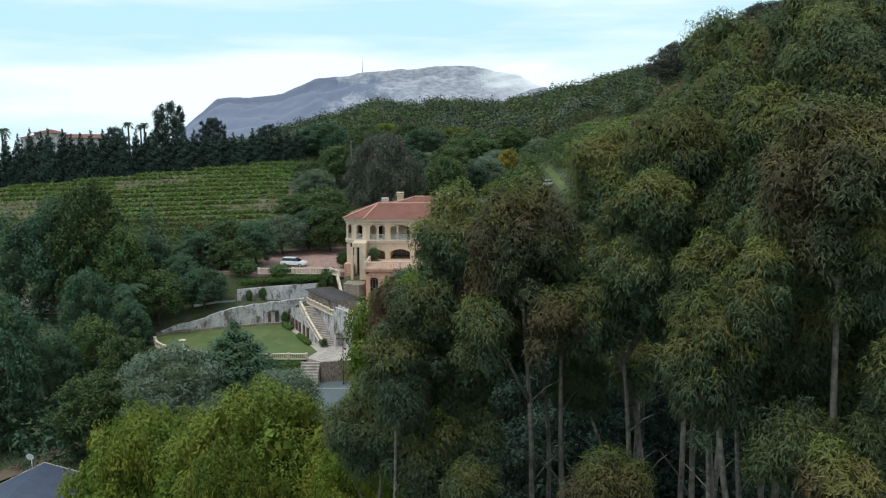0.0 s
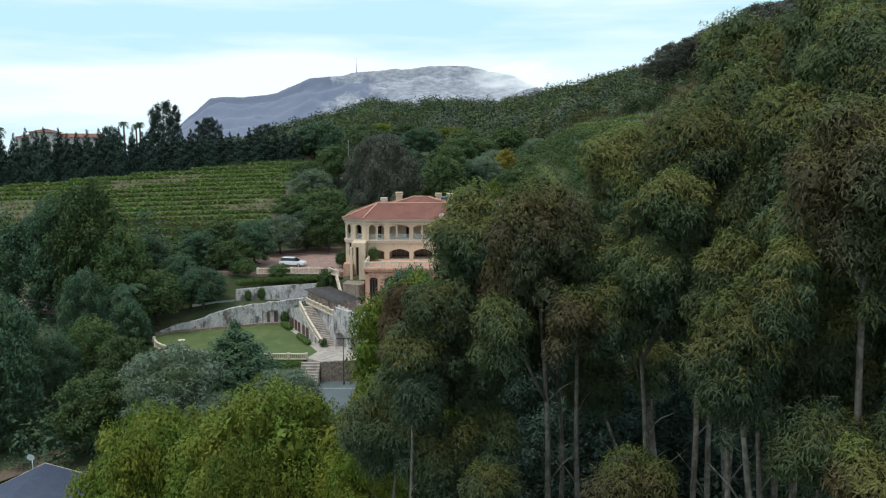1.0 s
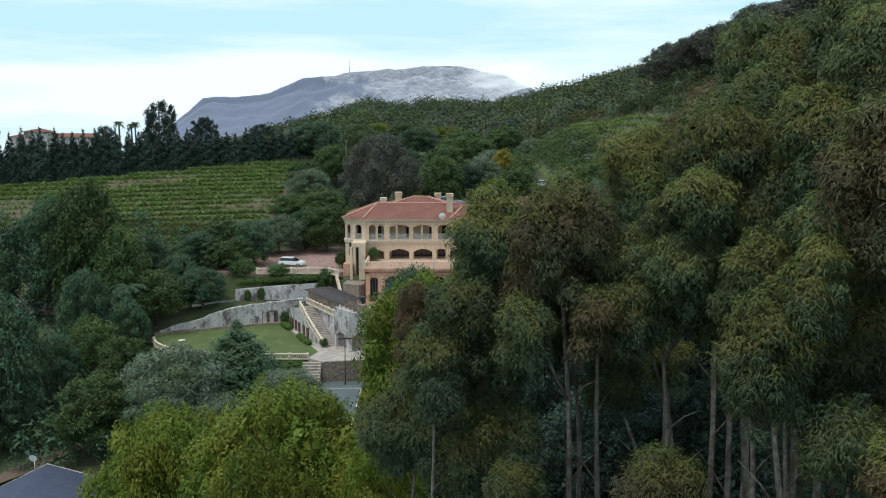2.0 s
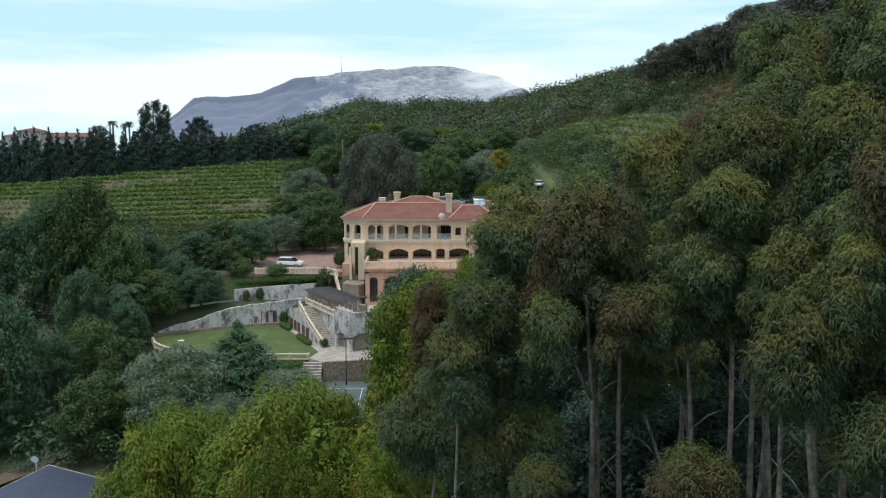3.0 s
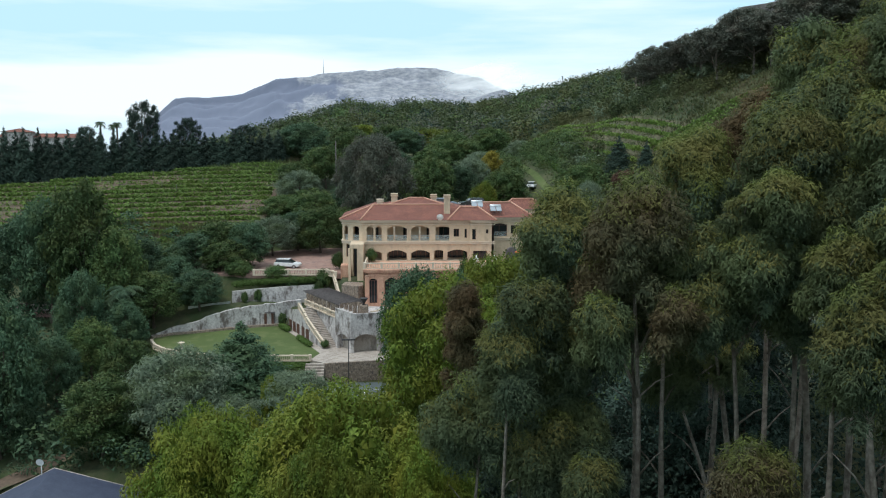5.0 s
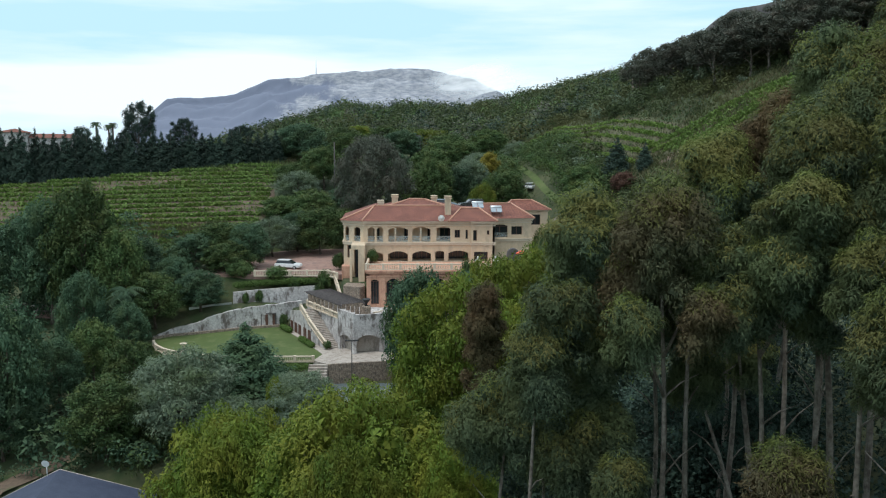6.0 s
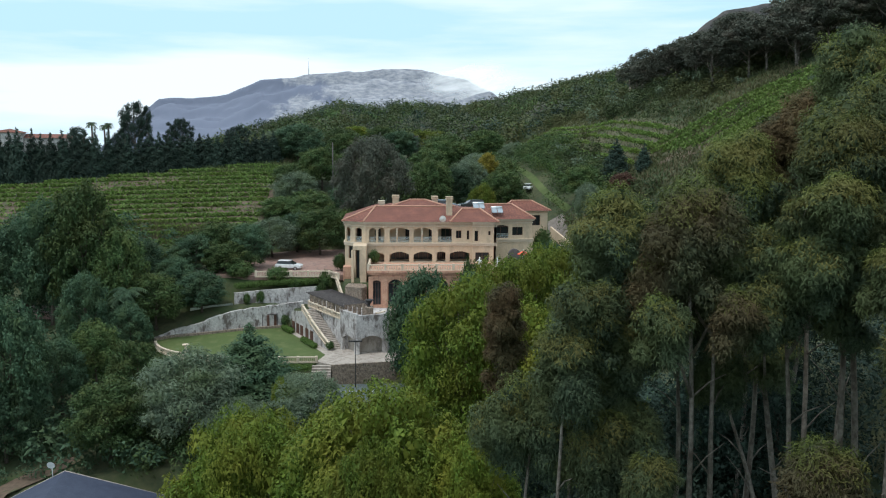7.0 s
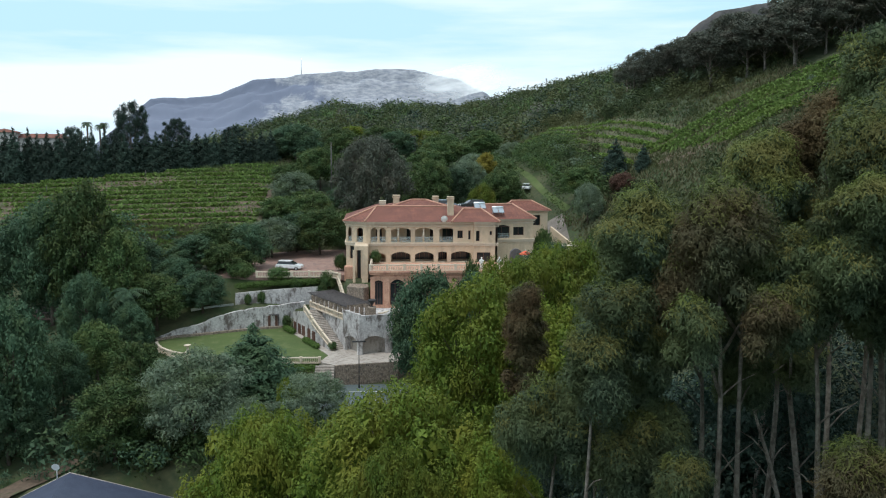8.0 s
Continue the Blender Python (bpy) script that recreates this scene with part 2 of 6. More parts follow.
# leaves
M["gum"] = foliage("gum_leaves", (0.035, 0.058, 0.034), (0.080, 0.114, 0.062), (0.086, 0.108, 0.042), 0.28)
# new growth, bright enough to carry the light on crown tops too
M["gumtip"] = foliage("young_toplit_gum_leaves", (0.074, 0.106, 0.028), (0.140, 0.168, 0.042), (0.145, 0.132, 0.042), 0.22)
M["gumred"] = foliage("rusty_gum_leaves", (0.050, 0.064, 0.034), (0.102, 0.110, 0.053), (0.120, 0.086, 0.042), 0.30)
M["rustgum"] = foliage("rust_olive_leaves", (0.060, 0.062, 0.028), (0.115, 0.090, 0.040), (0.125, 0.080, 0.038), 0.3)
M["lime"] = foliage("yellow_green_leaves", (0.058, 0.102, 0.014), (0.135, 0.190, 0.026), (0.175, 0.180, 0.026), 0.3)
M["leafy"] = foliage("green_leaves", (0.038, 0.075, 0.028), (0.085, 0.140, 0.048), (0.095, 0.120, 0.036), 0.3)
M["dark"] = foliage("dark_leaves", (0.036, 0.074, 0.042), (0.076, 0.132, 0.074), (0.066, 0.102, 0.044), 0.3)
M["grey"] = foliage("grey_green_leaves", (0.088, 0.126, 0.085), (0.170, 0.215, 0.145), (0.12, 0.16, 0.075), 0.3)
# needles of real conifers; also the shade-dark leaves below the gums
M["pine"] = foliage("needles_and_shade_leaves", (0.018, 0.036, 0.028), (0.042, 0.070, 0.050), None, 0.3, 0.1)
M["purple"] = foliage("grey_brown_gum_leaves", (0.058, 0.068, 0.052), (0.112, 0.122, 0.092), (0.09, 0.082, 0.062), 0.3)
M["gold"] = foliage("golden_leaves", (0.26, 0.22, 0.035), (0.40, 0.33, 0.06), None)
M["rust"] = foliage("red_brown_leaves", (0.065, 0.036, 0.026), (0.13, 0.065, 0.045), None)
M["vine"] = foliage("vine_leaves", (0.12, 0.20, 0.048), (0.21, 0.31, 0.08), (0.17, 0.24, 0.055), 0.1)
M["hedge"] = foliage("clipped_hedge_leaves", (0.075, 0.135, 0.032), (0.115, 0.185, 0.045), None)
M["bush"] = foliage("hill_scrub", (0.034, 0.056, 0.024), (0.085, 0.115, 0.042), (0.12, 0.125, 0.05), 0.035)
M["dry"] = foliage("dry_grass_blades", (0.11, 0.10, 0.055), (0.20, 0.17, 0.10), (0.085, 0.105, 0.035), 0.12)


# ---------------------------------------------------------------- helpers
def raw_mesh(name, verts, loops, size, mats, index=None, smooth=False):
    """A mesh from arrays: faces of one size each."""
    me = bpy.data.meshes.new(name)
    verts = np.asarray(verts, np.float32)
    loops = np.asarray(loops, np.int32).reshape(-1)
    count = len(loops) // size
    me.vertices.add(len(verts))
    me.vertices.foreach_set("co", verts.ravel())
    me.loops.add(len(loops))
    me.loops.foreach_set("vertex_index", loops)
    me.polygons.add(count)
    me.polygons.foreach_set("loop_start", np.arange(count, dtype=np.int32) * size)
    for m in mats:
        me.materials.append(m)
    if index is not None:
        me.polygons.foreach_set("material_index", np.asarray(index, np.int32))
    if smooth:
        me.polygons.foreach_set("use_smooth", np.ones(count, bool))
    me.update(calc_edges=True)
    return me


def part(name, bm, material, parent, label=""):
    me = bpy.data.meshes.new(name)
    bm.normal_update()
    bm.to_mesh(me)
    bm.free()
    me.materials.append(material)
    ob = new(name, me)
    ob.parent = parent
    if label:
        tagged(ob, label)
    return ob


def thing(name, m, label, category, group="", kind=""):
    ob = new(name)
    ob.matrix_basis = m
    return tagged(ob, label, category, group, kind)


def solo(name, bm, material, label, category, group="", kind="", m=None):
    ob = part(name, bm, material, None)
    if m is not None:
        ob.matrix_basis = m
    return tagged(ob, label, category, group, kind)


def box(bm, x0, x1, y0, y1, z0, z1, bevel=0.0):
    m = Matrix.Translation(((x0 + x1) / 2, (y0 + y1) / 2, (z0 + z1) / 2)) @ Matrix.Diagonal((abs(x1 - x0), abs(y1 - y0), abs(z1 - z0), 1))
    made = bmesh.ops.create_cube(bm, size=1.0, matrix=m)
    if bevel:
        edges = {e for v in made["verts"] for e in v.link_edges}
        bmesh.ops.bevel(bm, geom=list(edges), offset=bevel, segments=1, affect='EDGES')
    return bm


def boxes(*rows, bevel=0.0):
    bm = bmesh.new()
    for r in rows:
        box(bm, *r, bevel=bevel)
    return bm


def tube(bm, pts, radii, sides=8):
    """A tapered tube through points."""
    rings = []
    for i, (p, r) in enumerate(zip(pts, radii)):
        a, b = Vector(pts[max(i - 1, 0)]), Vector(pts[min(i + 1, len(pts) - 1)])
        q = (b - a).to_track_quat('Z', 'Y')
        rings.append([bm.verts.new(Vector(p) + q @ Vector((r * math.cos(k * math.tau / sides), r * math.sin(k * math.tau / sides), 0))) for k in range(sides)])
    for a, b in zip(rings, rings[1:]):
        for k in range(sides):
            f = bm.faces.new((a[k], a[(k + 1) % sides], b[(k + 1) % sides], b[k]))
            f.smooth = True
    bm.faces.new(rings[-1])
    bm.faces.new(rings[0][::-1])
    return bm


def prism(bm, poly, z0, z1):
    """An upright prism over a plan outline; z1 may be a list of heights."""
    tops = z1 if isinstance(z1, (list, tuple)) else [z1] * len(poly)
    lows = z0 if isinstance(z0, (list, tuple)) else [z0] * len(poly)
    lo = [bm.verts.new((x, y, z)) for (x, y), z in zip(poly, lows)]
    hi = [bm.verts.new((x, y, z)) for (x, y), z in zip(poly, tops)]
    n = len(poly)
    for k in range(n):
        bm.faces.new((lo[k], lo[(k + 1) % n], hi[(k + 1) % n], hi[k]))
    bm.faces.new(hi)
    bm.faces.new(lo[::-1])
    bmesh.ops.recalc_face_normals(bm, faces=bm.faces[:])
    return bm


def strip(line, width):
    """The outline of a band of a width along a line, to its left."""
    left, right = [], []
    for i, p in enumerate(line):
        a, b = Vector(line[max(i - 1, 0)]), Vector(line[min(i + 1, len(line) - 1)])
        d = (b - a).normalized()
        left.append((p[0] - d.y * width, p[1] + d.x * width))
        right.append((p[0], p[1]))
    return right + left[::-1]


def band(bm, line, width, lows, tops):
    """A wall of a width along a line, quad by quad, with its own heights at every point."""
    n = len(line)
    out = strip(line, width)
    a, b = out[:n], out[n:][::-1]
    rows = [[bm.verts.new((*p, z)) for p, z in zip(some, zs)] for some, zs in ((a, lows), (b, lows), (b, tops), (a, tops))]
    for i in range(n - 1):
        for k in range(4):
            bm.faces.new((rows[k][i], rows[(k + 1) % 4][i], rows[(k + 1) % 4][i + 1], rows[k][i + 1]))
    bm.faces.new([rows[k][0] for k in range(4)])
    bm.faces.new([rows[k][-1] for k in range(4)][::-1])
    bmesh.ops.recalc_face_normals(bm, faces=bm.faces[:])
    return bm


# ---------------------------------------------------------------- terrain
def smooth(t):
    t = np.clip(t, 0.0, 1.0)
    return t * t * (3 - 2 * t)


def inside(px, py, poly):
    """Metres inside (positive) or outside a convex outline given anticlockwise."""
    d = np.full(np.shape(px), 1e9)
    for (ax, ay), (bx, by) in zip(poly, poly[1:] + poly[:1]):
        n = math.hypot(bx - ax, by - ay)
        d = np.minimum(d, ((bx - ax) * (py - ay) - (by - ay) * (px - ax)) / n)
    return d


AHEAD = ([-60, 30, 60, 85, 110, 135, 160, 195, 235, 300, 420, 700, 1200, 1600], [-4, -4, -5, -4, 0.5, 8, 10.5, 20.5, 27, 32, 39, 38, -20, -80])
ACROSS_NEAR = ([-140, -90, -55, -30, -8, 10, 30, 60, 110, 180, 400], [-10, -8, -5, 0, 7, 14, 25, 44, 66, 89, 150])
ACROSS_FAR = ([-300, -140, -90, -55, -30, -8, 10, 24, 30, 45, 60, 110, 180, 400], [-20, -7, -4, -2, 0, -1, -1, 1, 5, 18, 29, 54, 80, 130])
PADS = [
    ([(-54, 55), (-24, 57), (-26, 82), (-53, 81)], -10.0),
    ([(-22, 84), (0, 84), (0, 100), (-4, 104.2), (-16.5, 101.8), (-22, 101)], -1.9),
    ([(-16, 121), (16, 121), (24, 140), (16, 152), (-16, 152)], 9.0),
    ([(-46, 130), (-16, 129), (-14, 160), (-40, 158)], 8.8),
    ([(-18.4, 120.5), (-13, 113.2), (-8, 112), (-4, 119), (-12, 122), (-15, 127)], 5.0),
    ([(-44, 113), (-37, 105.6), (-23, 103.2), (-17, 103), (-18, 110), (-25.5, 126), (-34, 123), (-43, 119)], 1.2),
    ([(-19, 104.2), (-16, 103.9), (-7.5, 105.2), (-7.5, 109), (-16, 112)], 1.2),
]


def ground_z(px, py):
    px, py = np.asarray(px, float), np.asarray(py, float)
    w = smooth((py - 35) / 90)
    k = np.interp(py, [130, 165, 250, 400], [1, 1, 0.5, 0.5])
    far = np.where(px > -8, np.interp(px, *ACROSS_FAR) * k, np.interp(px, *ACROSS_FAR) * np.interp(py, [235, 330], [1, 4]))
    z = np.interp(py, *AHEAD) + np.interp(px, *ACROSS_NEAR) * (1 - w) + far * w
    z = z + 0.5 * np.sin(px * 0.13 + 1.0) * np.sin(py * 0.11) * smooth((py - 20) / 60)
    z = z + 9.0 * smooth((py - 265) / 110) * smooth((60 - px) / 50) * smooth((px + 170) / 110) * (1 - smooth((py - 520) / 200))
    # vineyard slope, rising to the windbreak
    up, along = (px + 64) * -0.395 + (py - 203) * 0.919, (px + 64) * 0.919 + (py - 203) * 0.395
    f = smooth((-26 - px) / 16) * smooth((up + 56) / 16) * (1 - smooth((up - 22) / 45))
    z = z * (1 - f) + (23.2 + 0.085 * along + np.where(up < 0, 0.25, 0.08) * up) * f
    for poly, level in PADS:
        f = smooth((inside(px, py, poly) + 1.2) / 1.2)
        z = z * (1 - f) + level * f
    return z


def spaced(lo, hi, mid_lo, mid_hi, fine, grow):
    """Grid lines: even in the middle, wider and wider outside it."""
    line = list(np.arange(mid_lo, mid_hi + fine / 2, fine))
    step = fine
    while line[-1] < hi:
        step *= grow
        line.append(line[-1] + step)
    step = fine
    while line[0] > lo:
        step *= grow
        line.insert(0, line[0] - step)
    return np.array(line)


gx, gy = spaced(-4500, 4500, -48, 26, 0.8, 1.06), spaced(-600, 4600, 98, 162, 0.8, 1.06)
GX, GY = np.meshgrid(gx, gy)
GZ = ground_z(GX, GY)
nx, ny = len(gx), len(gy)
ii = (np.arange(ny - 1)[:, None] * nx + np.arange(nx - 1)).ravel()
quads = np.stack([ii, ii + 1, ii + 1 + nx, ii + nx], 1)
ground = new("ground", raw_mesh("ground", np.stack([GX.ravel(), GY.ravel(), GZ.ravel()], 1), quads, 4, [M["ground"]], smooth=True))
tagged(ground, "rough hillside ground of soil and dry grass", "ground", kind="structure")


# ---------------------------------------------------------------- far mountains
def mountain(name, outline, y, depth, label, seed, material="rock"):
    """A range whose crest follows an outline of (x, height), with cliffs below it."""
    xs = np.linspace(outline[0][0], outline[-1][0], 220)
    crest = np.interp(xs, [p[0] for p in outline], [p[1] for p in outline])
    noise_x = np.array([noise.fractal(Vector((v * 0.012, seed, 0)), 1.0, 2.0, 5) for v in xs])
    crest = crest + noise_x * 5
    rows = np.linspace(0, 1, 60)
    vs = []
    for r in rows:
        for xv, c in zip(xs, crest):
            j = noise.fractal(Vector((xv * 0.008, r * 7, seed)), 1.0, 2.0, 6)
            gully = noise.ridged_multi_fractal(Vector((xv * 0.010, r * 1.2, seed + 5)), 1.0, 2.0, 5, 1.0, 2.0)
            step = r + 0.035 * math.sin(r * 40 + j * 3)
            h = -90 + (c + 90) * min(1.0, step if r < 1 else 1.0)
            vs.append((xv, y - depth * (1 - r) ** 1.4 + 40 * j * (1 - r) + 26 * (gully - 1.2) * (1 - r * 0.7), h))
    n = len(xs)
    ix = (np.arange(len(rows) - 1)[:, None] * n + np.arange(n - 1)).ravel()
    ob = new(name, raw_mesh(name, vs, np.stack([ix, ix + 1, ix + 1 + n, ix + n], 1), 4, [M[material]], smooth=False))
    return tagged(ob, label, "mountain", kind="structure")


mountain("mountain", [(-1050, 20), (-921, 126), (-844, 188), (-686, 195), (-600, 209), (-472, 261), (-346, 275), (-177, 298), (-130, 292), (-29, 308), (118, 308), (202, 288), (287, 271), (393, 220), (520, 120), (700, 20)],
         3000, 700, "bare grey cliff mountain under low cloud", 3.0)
mountain("far_hill", [(480, 120), (560, 230), (582, 254), (625, 285), (685, 298), (774, 311), (900, 300), (1200, 200)], 1500, 300, "dark bare hilltop behind the gum wood", 9.0, "heath")


def wisp(name):
    """Thin cloud: scattering white, with a torn edge."""
    m, n, l, bsdf = nodes_of(name)
    tc = n.new("ShaderNodeTexCoord")
    ns = n.new("ShaderNodeTexNoise")
    ns.inputs["Scale"].default_value, ns.inputs["Detail"].default_value = 3.2, 7
    l.new(tc.outputs["Generated"], ns.inputs["Vector"])
    gr = n.new("ShaderNodeTexGradient")
    gr.gradient_type = 'SPHERICAL'
    mp = n.new("ShaderNodeMapping")
    mp.inputs["Location"].default_value, mp.inputs["Scale"].default_value = (-1.0, 0.0, -1.0), (2.0, 0.0, 2.0)
    l.new(tc.outputs["Generated"], mp.inputs["Vector"])
    l.new(mp.outputs["Vector"], gr.inputs["Vector"])
    mul = n.new("ShaderNodeMath")
    mul.operation = 'MULTIPLY'
    l.new(ns.outputs["Fac"], mul.inputs[0])
    l.new(gr.outputs["Fac"], mul.inputs[1])
    rr = n.new("ShaderNodeMapRange")
    rr.inputs["From Min"].default_value, rr.inputs["From Max"].default_value = 0.06, 0.55
    l.new(mul.outputs[0], rr.inputs["Value"])
    l.new(rr.outputs["Result"], bsdf.inputs["Alpha"])
    bsdf.inputs["Base Color"].default_value = (0.9, 0.9, 0.9, 1)
    bsdf.inputs["Roughness"].default_value = 1.0
    return m


cloud_mesh = bmesh.new()
bmesh.ops.create_grid(cloud_mesh, x_segments=24, y_segments=8, size=1.0, matrix=Matrix.Translation((225, 2250, 212)) @ Matrix.Rotation(radians(-14), 4, 'Y') @ Matrix.Rotation(radians(38), 4, 'X') @ Matrix.Diagonal((165, 75, 1, 1)))
for v in cloud_mesh.verts:
    v.co += Vector((0, 25, 8)) * noise.noise(v.co * 0.012)
solo("cloud", cloud_mesh, wisp("cloud_wisp"), "thin white cloud on the mountain shoulder", "cloud", kind="structure")
mast = solo("radio_mast", tube(bmesh.new(), [(-300, 3000, 270), (-300, 3000, 345)], [1.6, 0.6], 6), M["steel"], "thin steel radio mast on the mountain ridge", "mast")


# ---------------------------------------------------------------- trees
def leaf_cloud(rng, lobes, count, size, slim, droop, tip=0.0, corners=4):
    """Leaves on the shells of lobes (centre, radii): one small blade each. Returns vertices, faces and tone index."""
    c = np.array([l[0] for l in lobes], float)
    r = np.array([l[1] for l in lobes], float)
    area = (r[:, 0] * r[:, 1] + r[:, 0] * r[:, 2]) ** 1.0
    which = rng.choice(len(lobes), count, p=area / area.sum())
    d = rng.normal(size=(count, 3))
    d /= np.linalg.norm(d, axis=1, keepdims=True)
    d[:, 2] = np.where((d[:, 2] < -0.35) & (rng.random(count) < 0.6), -d[:, 2], d[:, 2])
    shell = 1.04 - 0.42 * rng.random(count) ** 2.2
    wob = 1 + 0.16 * np.sin(d[:, 0] * 5 + which) * np.sin(d[:, 1] * 6 + which * 2.0) + 0.10 * np.sin(d[:, 2] * 9 + which * 3.0 + d[:, 0] * 8)
    p = c[which] + d * r[which] * (shell * wob)[:, None]
    face = d + rng.normal(size=(count, 3)) * 0.38 + np.array([0, 0, 0.45])
    face /= np.linalg.norm(face, axis=1, keepdims=True)
    way = rng.normal(size=(count, 3)) * (1 - droop) + np.array([0, 0, -1.3]) * droop + d * 0.25
    way -= face * (way * face).sum(1, keepdims=True) * 0.8
    way /= np.linalg.norm(way, axis=1, keepdims=True)
    side = np.cross(way, face)
    side /= np.linalg.norm(side, axis=1, keepdims=True) + 1e-9
    ln = size * (0.6 + 0.8 * rng.random(count))[:, None]
    wd = ln * slim
    if corners == 4:
        v = np.stack([p, p + way * ln * 0.45 + side * wd * 0.5, p + way * ln, p + way * ln * 0.45 - side * wd * 0.5], 1)
    else:
        v = np.stack([p - side * wd * 0.5, p + side * wd * 0.5, p + way * ln], 1)
    # second tone favours high, upward leaves: young growth plus painted top light
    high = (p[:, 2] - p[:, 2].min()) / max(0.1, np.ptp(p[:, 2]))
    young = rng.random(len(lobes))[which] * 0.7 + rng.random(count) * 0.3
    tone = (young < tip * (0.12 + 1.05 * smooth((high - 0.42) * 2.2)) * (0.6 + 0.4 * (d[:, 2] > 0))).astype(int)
    return v.reshape(-1, 3), np.arange(count * corners).reshape(-1, corners), tone


def inner_leaves(rng, lobes, each, k):
    """A sparse inner layer of broad leaf sprays in each lobe, so that the crown is dense."""
    c = np.repeat(np.array([l[0] for l in lobes], float), each, 0)
    r = np.repeat(np.array([l[1] for l in lobes], float), each, 0)
    n = len(c)
    d = rng.normal(size=(n, 3))
    d /= np.linalg.norm(d, axis=1, keepdims=True)
    p = c + d * r * (k * (0.6 + 0.5 * rng.random(n)))[:, None]
    face = d + rng.normal(size=(n, 3)) * 0.35
    way = np.cross(face, rng.normal(size=(n, 3)))
    way /= np.linalg.norm(way, axis=1, keepdims=True)
    side = np.cross(way, face)
    side /= np.linalg.norm(side, axis=1, keepdims=True)
    s = np.minimum(r[:, :1], 0.9) * (0.22 + 0.18 * rng.random((n, 1)))
    v = np.stack([p - side * s * 0.6 - way * s * 0.5, p + side * s * 0.6 - way * s * 0.5, p + way * s], 1)
    return v.reshape(-1, 3), np.arange(3 * n).reshape(-1, 3)


def crown_mesh(name, rng, lobes, count, size, slim, droop, mats, tip=0.0, corners=3, hearts=0.72, bunch=0):
    v, f, tone = leaf_cloud(rng, tufts(rng, lobes, bunch, 0.40) if bunch else lobes, count, size, slim, droop, tip, corners)
    if corners == 4:
        f = np.concatenate([f[:, [0, 1, 2]], f[:, [0, 2, 3]]])
        tone = np.concatenate([tone, tone])
    if hearts:
        cv, cf = inner_leaves(rng, lobes, 64, hearts)
        f = np.concatenate([f, cf + len(v)])
        v = np.concatenate([v, cv])
        tone = np.concatenate([tone, np.zeros(len(cf), int)])
    return raw_mesh(name, v, f, 3, mats, tone)


def limbs_mesh(rng, height, lobes, lean, r0, material, sides=8, reach=0.9):
    """A tapered, slightly bent trunk with a limb to most lobes."""
    bm = bmesh.new()
    top = height * reach
    pts = [Vector((lean[0] * t ** 1.5 + 0.10 * math.sin(t * 7 + lean[1]), lean[1] * t ** 1.5 + 0.10 * math.cos(t * 6), t * top)) for t in np.linspace(0, 1, 9)]
    tube(bm, pts, [r0 * (1.25 if i == 0 else 1) * (1 - 0.85 * i / 8) for i in range(9)], sides)
    for c, r in lobes[:16]:
        c = Vector(c)
        i = max(1, min(7, int(8 * (c.z - 0.9 * math.hypot(c.x, c.y)) / top)))
        a = pts[i]
        if (c - a).length < 0.4:
            continue
        mid = a.lerp(c, 0.5) + Vector((0, 0, -0.10 * (c - a).length))
        rr = r0 * (1 - 0.85 * i / 8) * 0.5
        tube(bm, [a, mid, c], [rr, rr * 0.7, rr * 0.25], 6)
    return bm


def dome_lobes(rng, height, width, base, n, lobe):
    """Lobes on the upper shell of an egg-shaped crown."""
    out = [((0, 0, base + (height - base) * 0.5), (width * 0.30, width * 0.30, (height - base) * 0.38))]
    cz, rz = (height + base) / 2, (height - base) / 2
    for k in range(n):
        u = 1 - 1.75 * (k + 0.5) / n
        a = k * 2.39996 + rng.random() * 0.6
        s = math.sqrt(max(0.0, 1 - u * u))
        q = lobe * width * (0.75 + 0.5 * rng.random())
        rad = (width / 2 - q * 0.75) * (0.82 + 0.32 * rng.random())
        out.append(((math.cos(a) * s * rad, math.sin(a) * s * rad, cz + u * (rz - q * 0.7)), (q, q, q * (0.75 + 0.2 * rng.random()))))
    return out


def tufts(rng, lobes, n, k):
    """Smaller bunches over the face of each lobe."""
    out = []
    for c, r in lobes:
        m = int(n * (r[2] / r[0]) ** 1.5 * (1.7 if r[0] > 1.4 else 1))
        for j in range(m):
            u = 1 - 1.7 * (j + 0.5) / m
            a = j * 2.39996 + rng.random() * 0.8
            s = math.sqrt(max(0.0, 1 - u * u))
            q = r[0] * k * (0.7 + 0.6 * rng.random())
            o = 0.66 + 0.24 * rng.random()
            out.append(((c[0] + r[0] * o * s * math.cos(a), c[1] + r[1] * o * s * math.sin(a), c[2] + (r[2] - q) * u * (0.8 + 0.3 * rng.random())), (q, q, q * (0.8 + 0.5 * rng.random()))))
    return out


def cone_lobes(rng, height, width, base, n):
    out = []
    for k in range(n):
        t = k / (n - 1)
        a = k * 2.39996
        rad = width / 2 * (1 - t ** 1.6) ** 0.85
        q = max(0.28, rad * 0.55)
        out.append(((math.cos(a) * rad * 0.5, math.sin(a) * rad * 0.5, base + (height - base) * t * 0.94), (q, q, max(0.5, q * 0.8))))
    return out


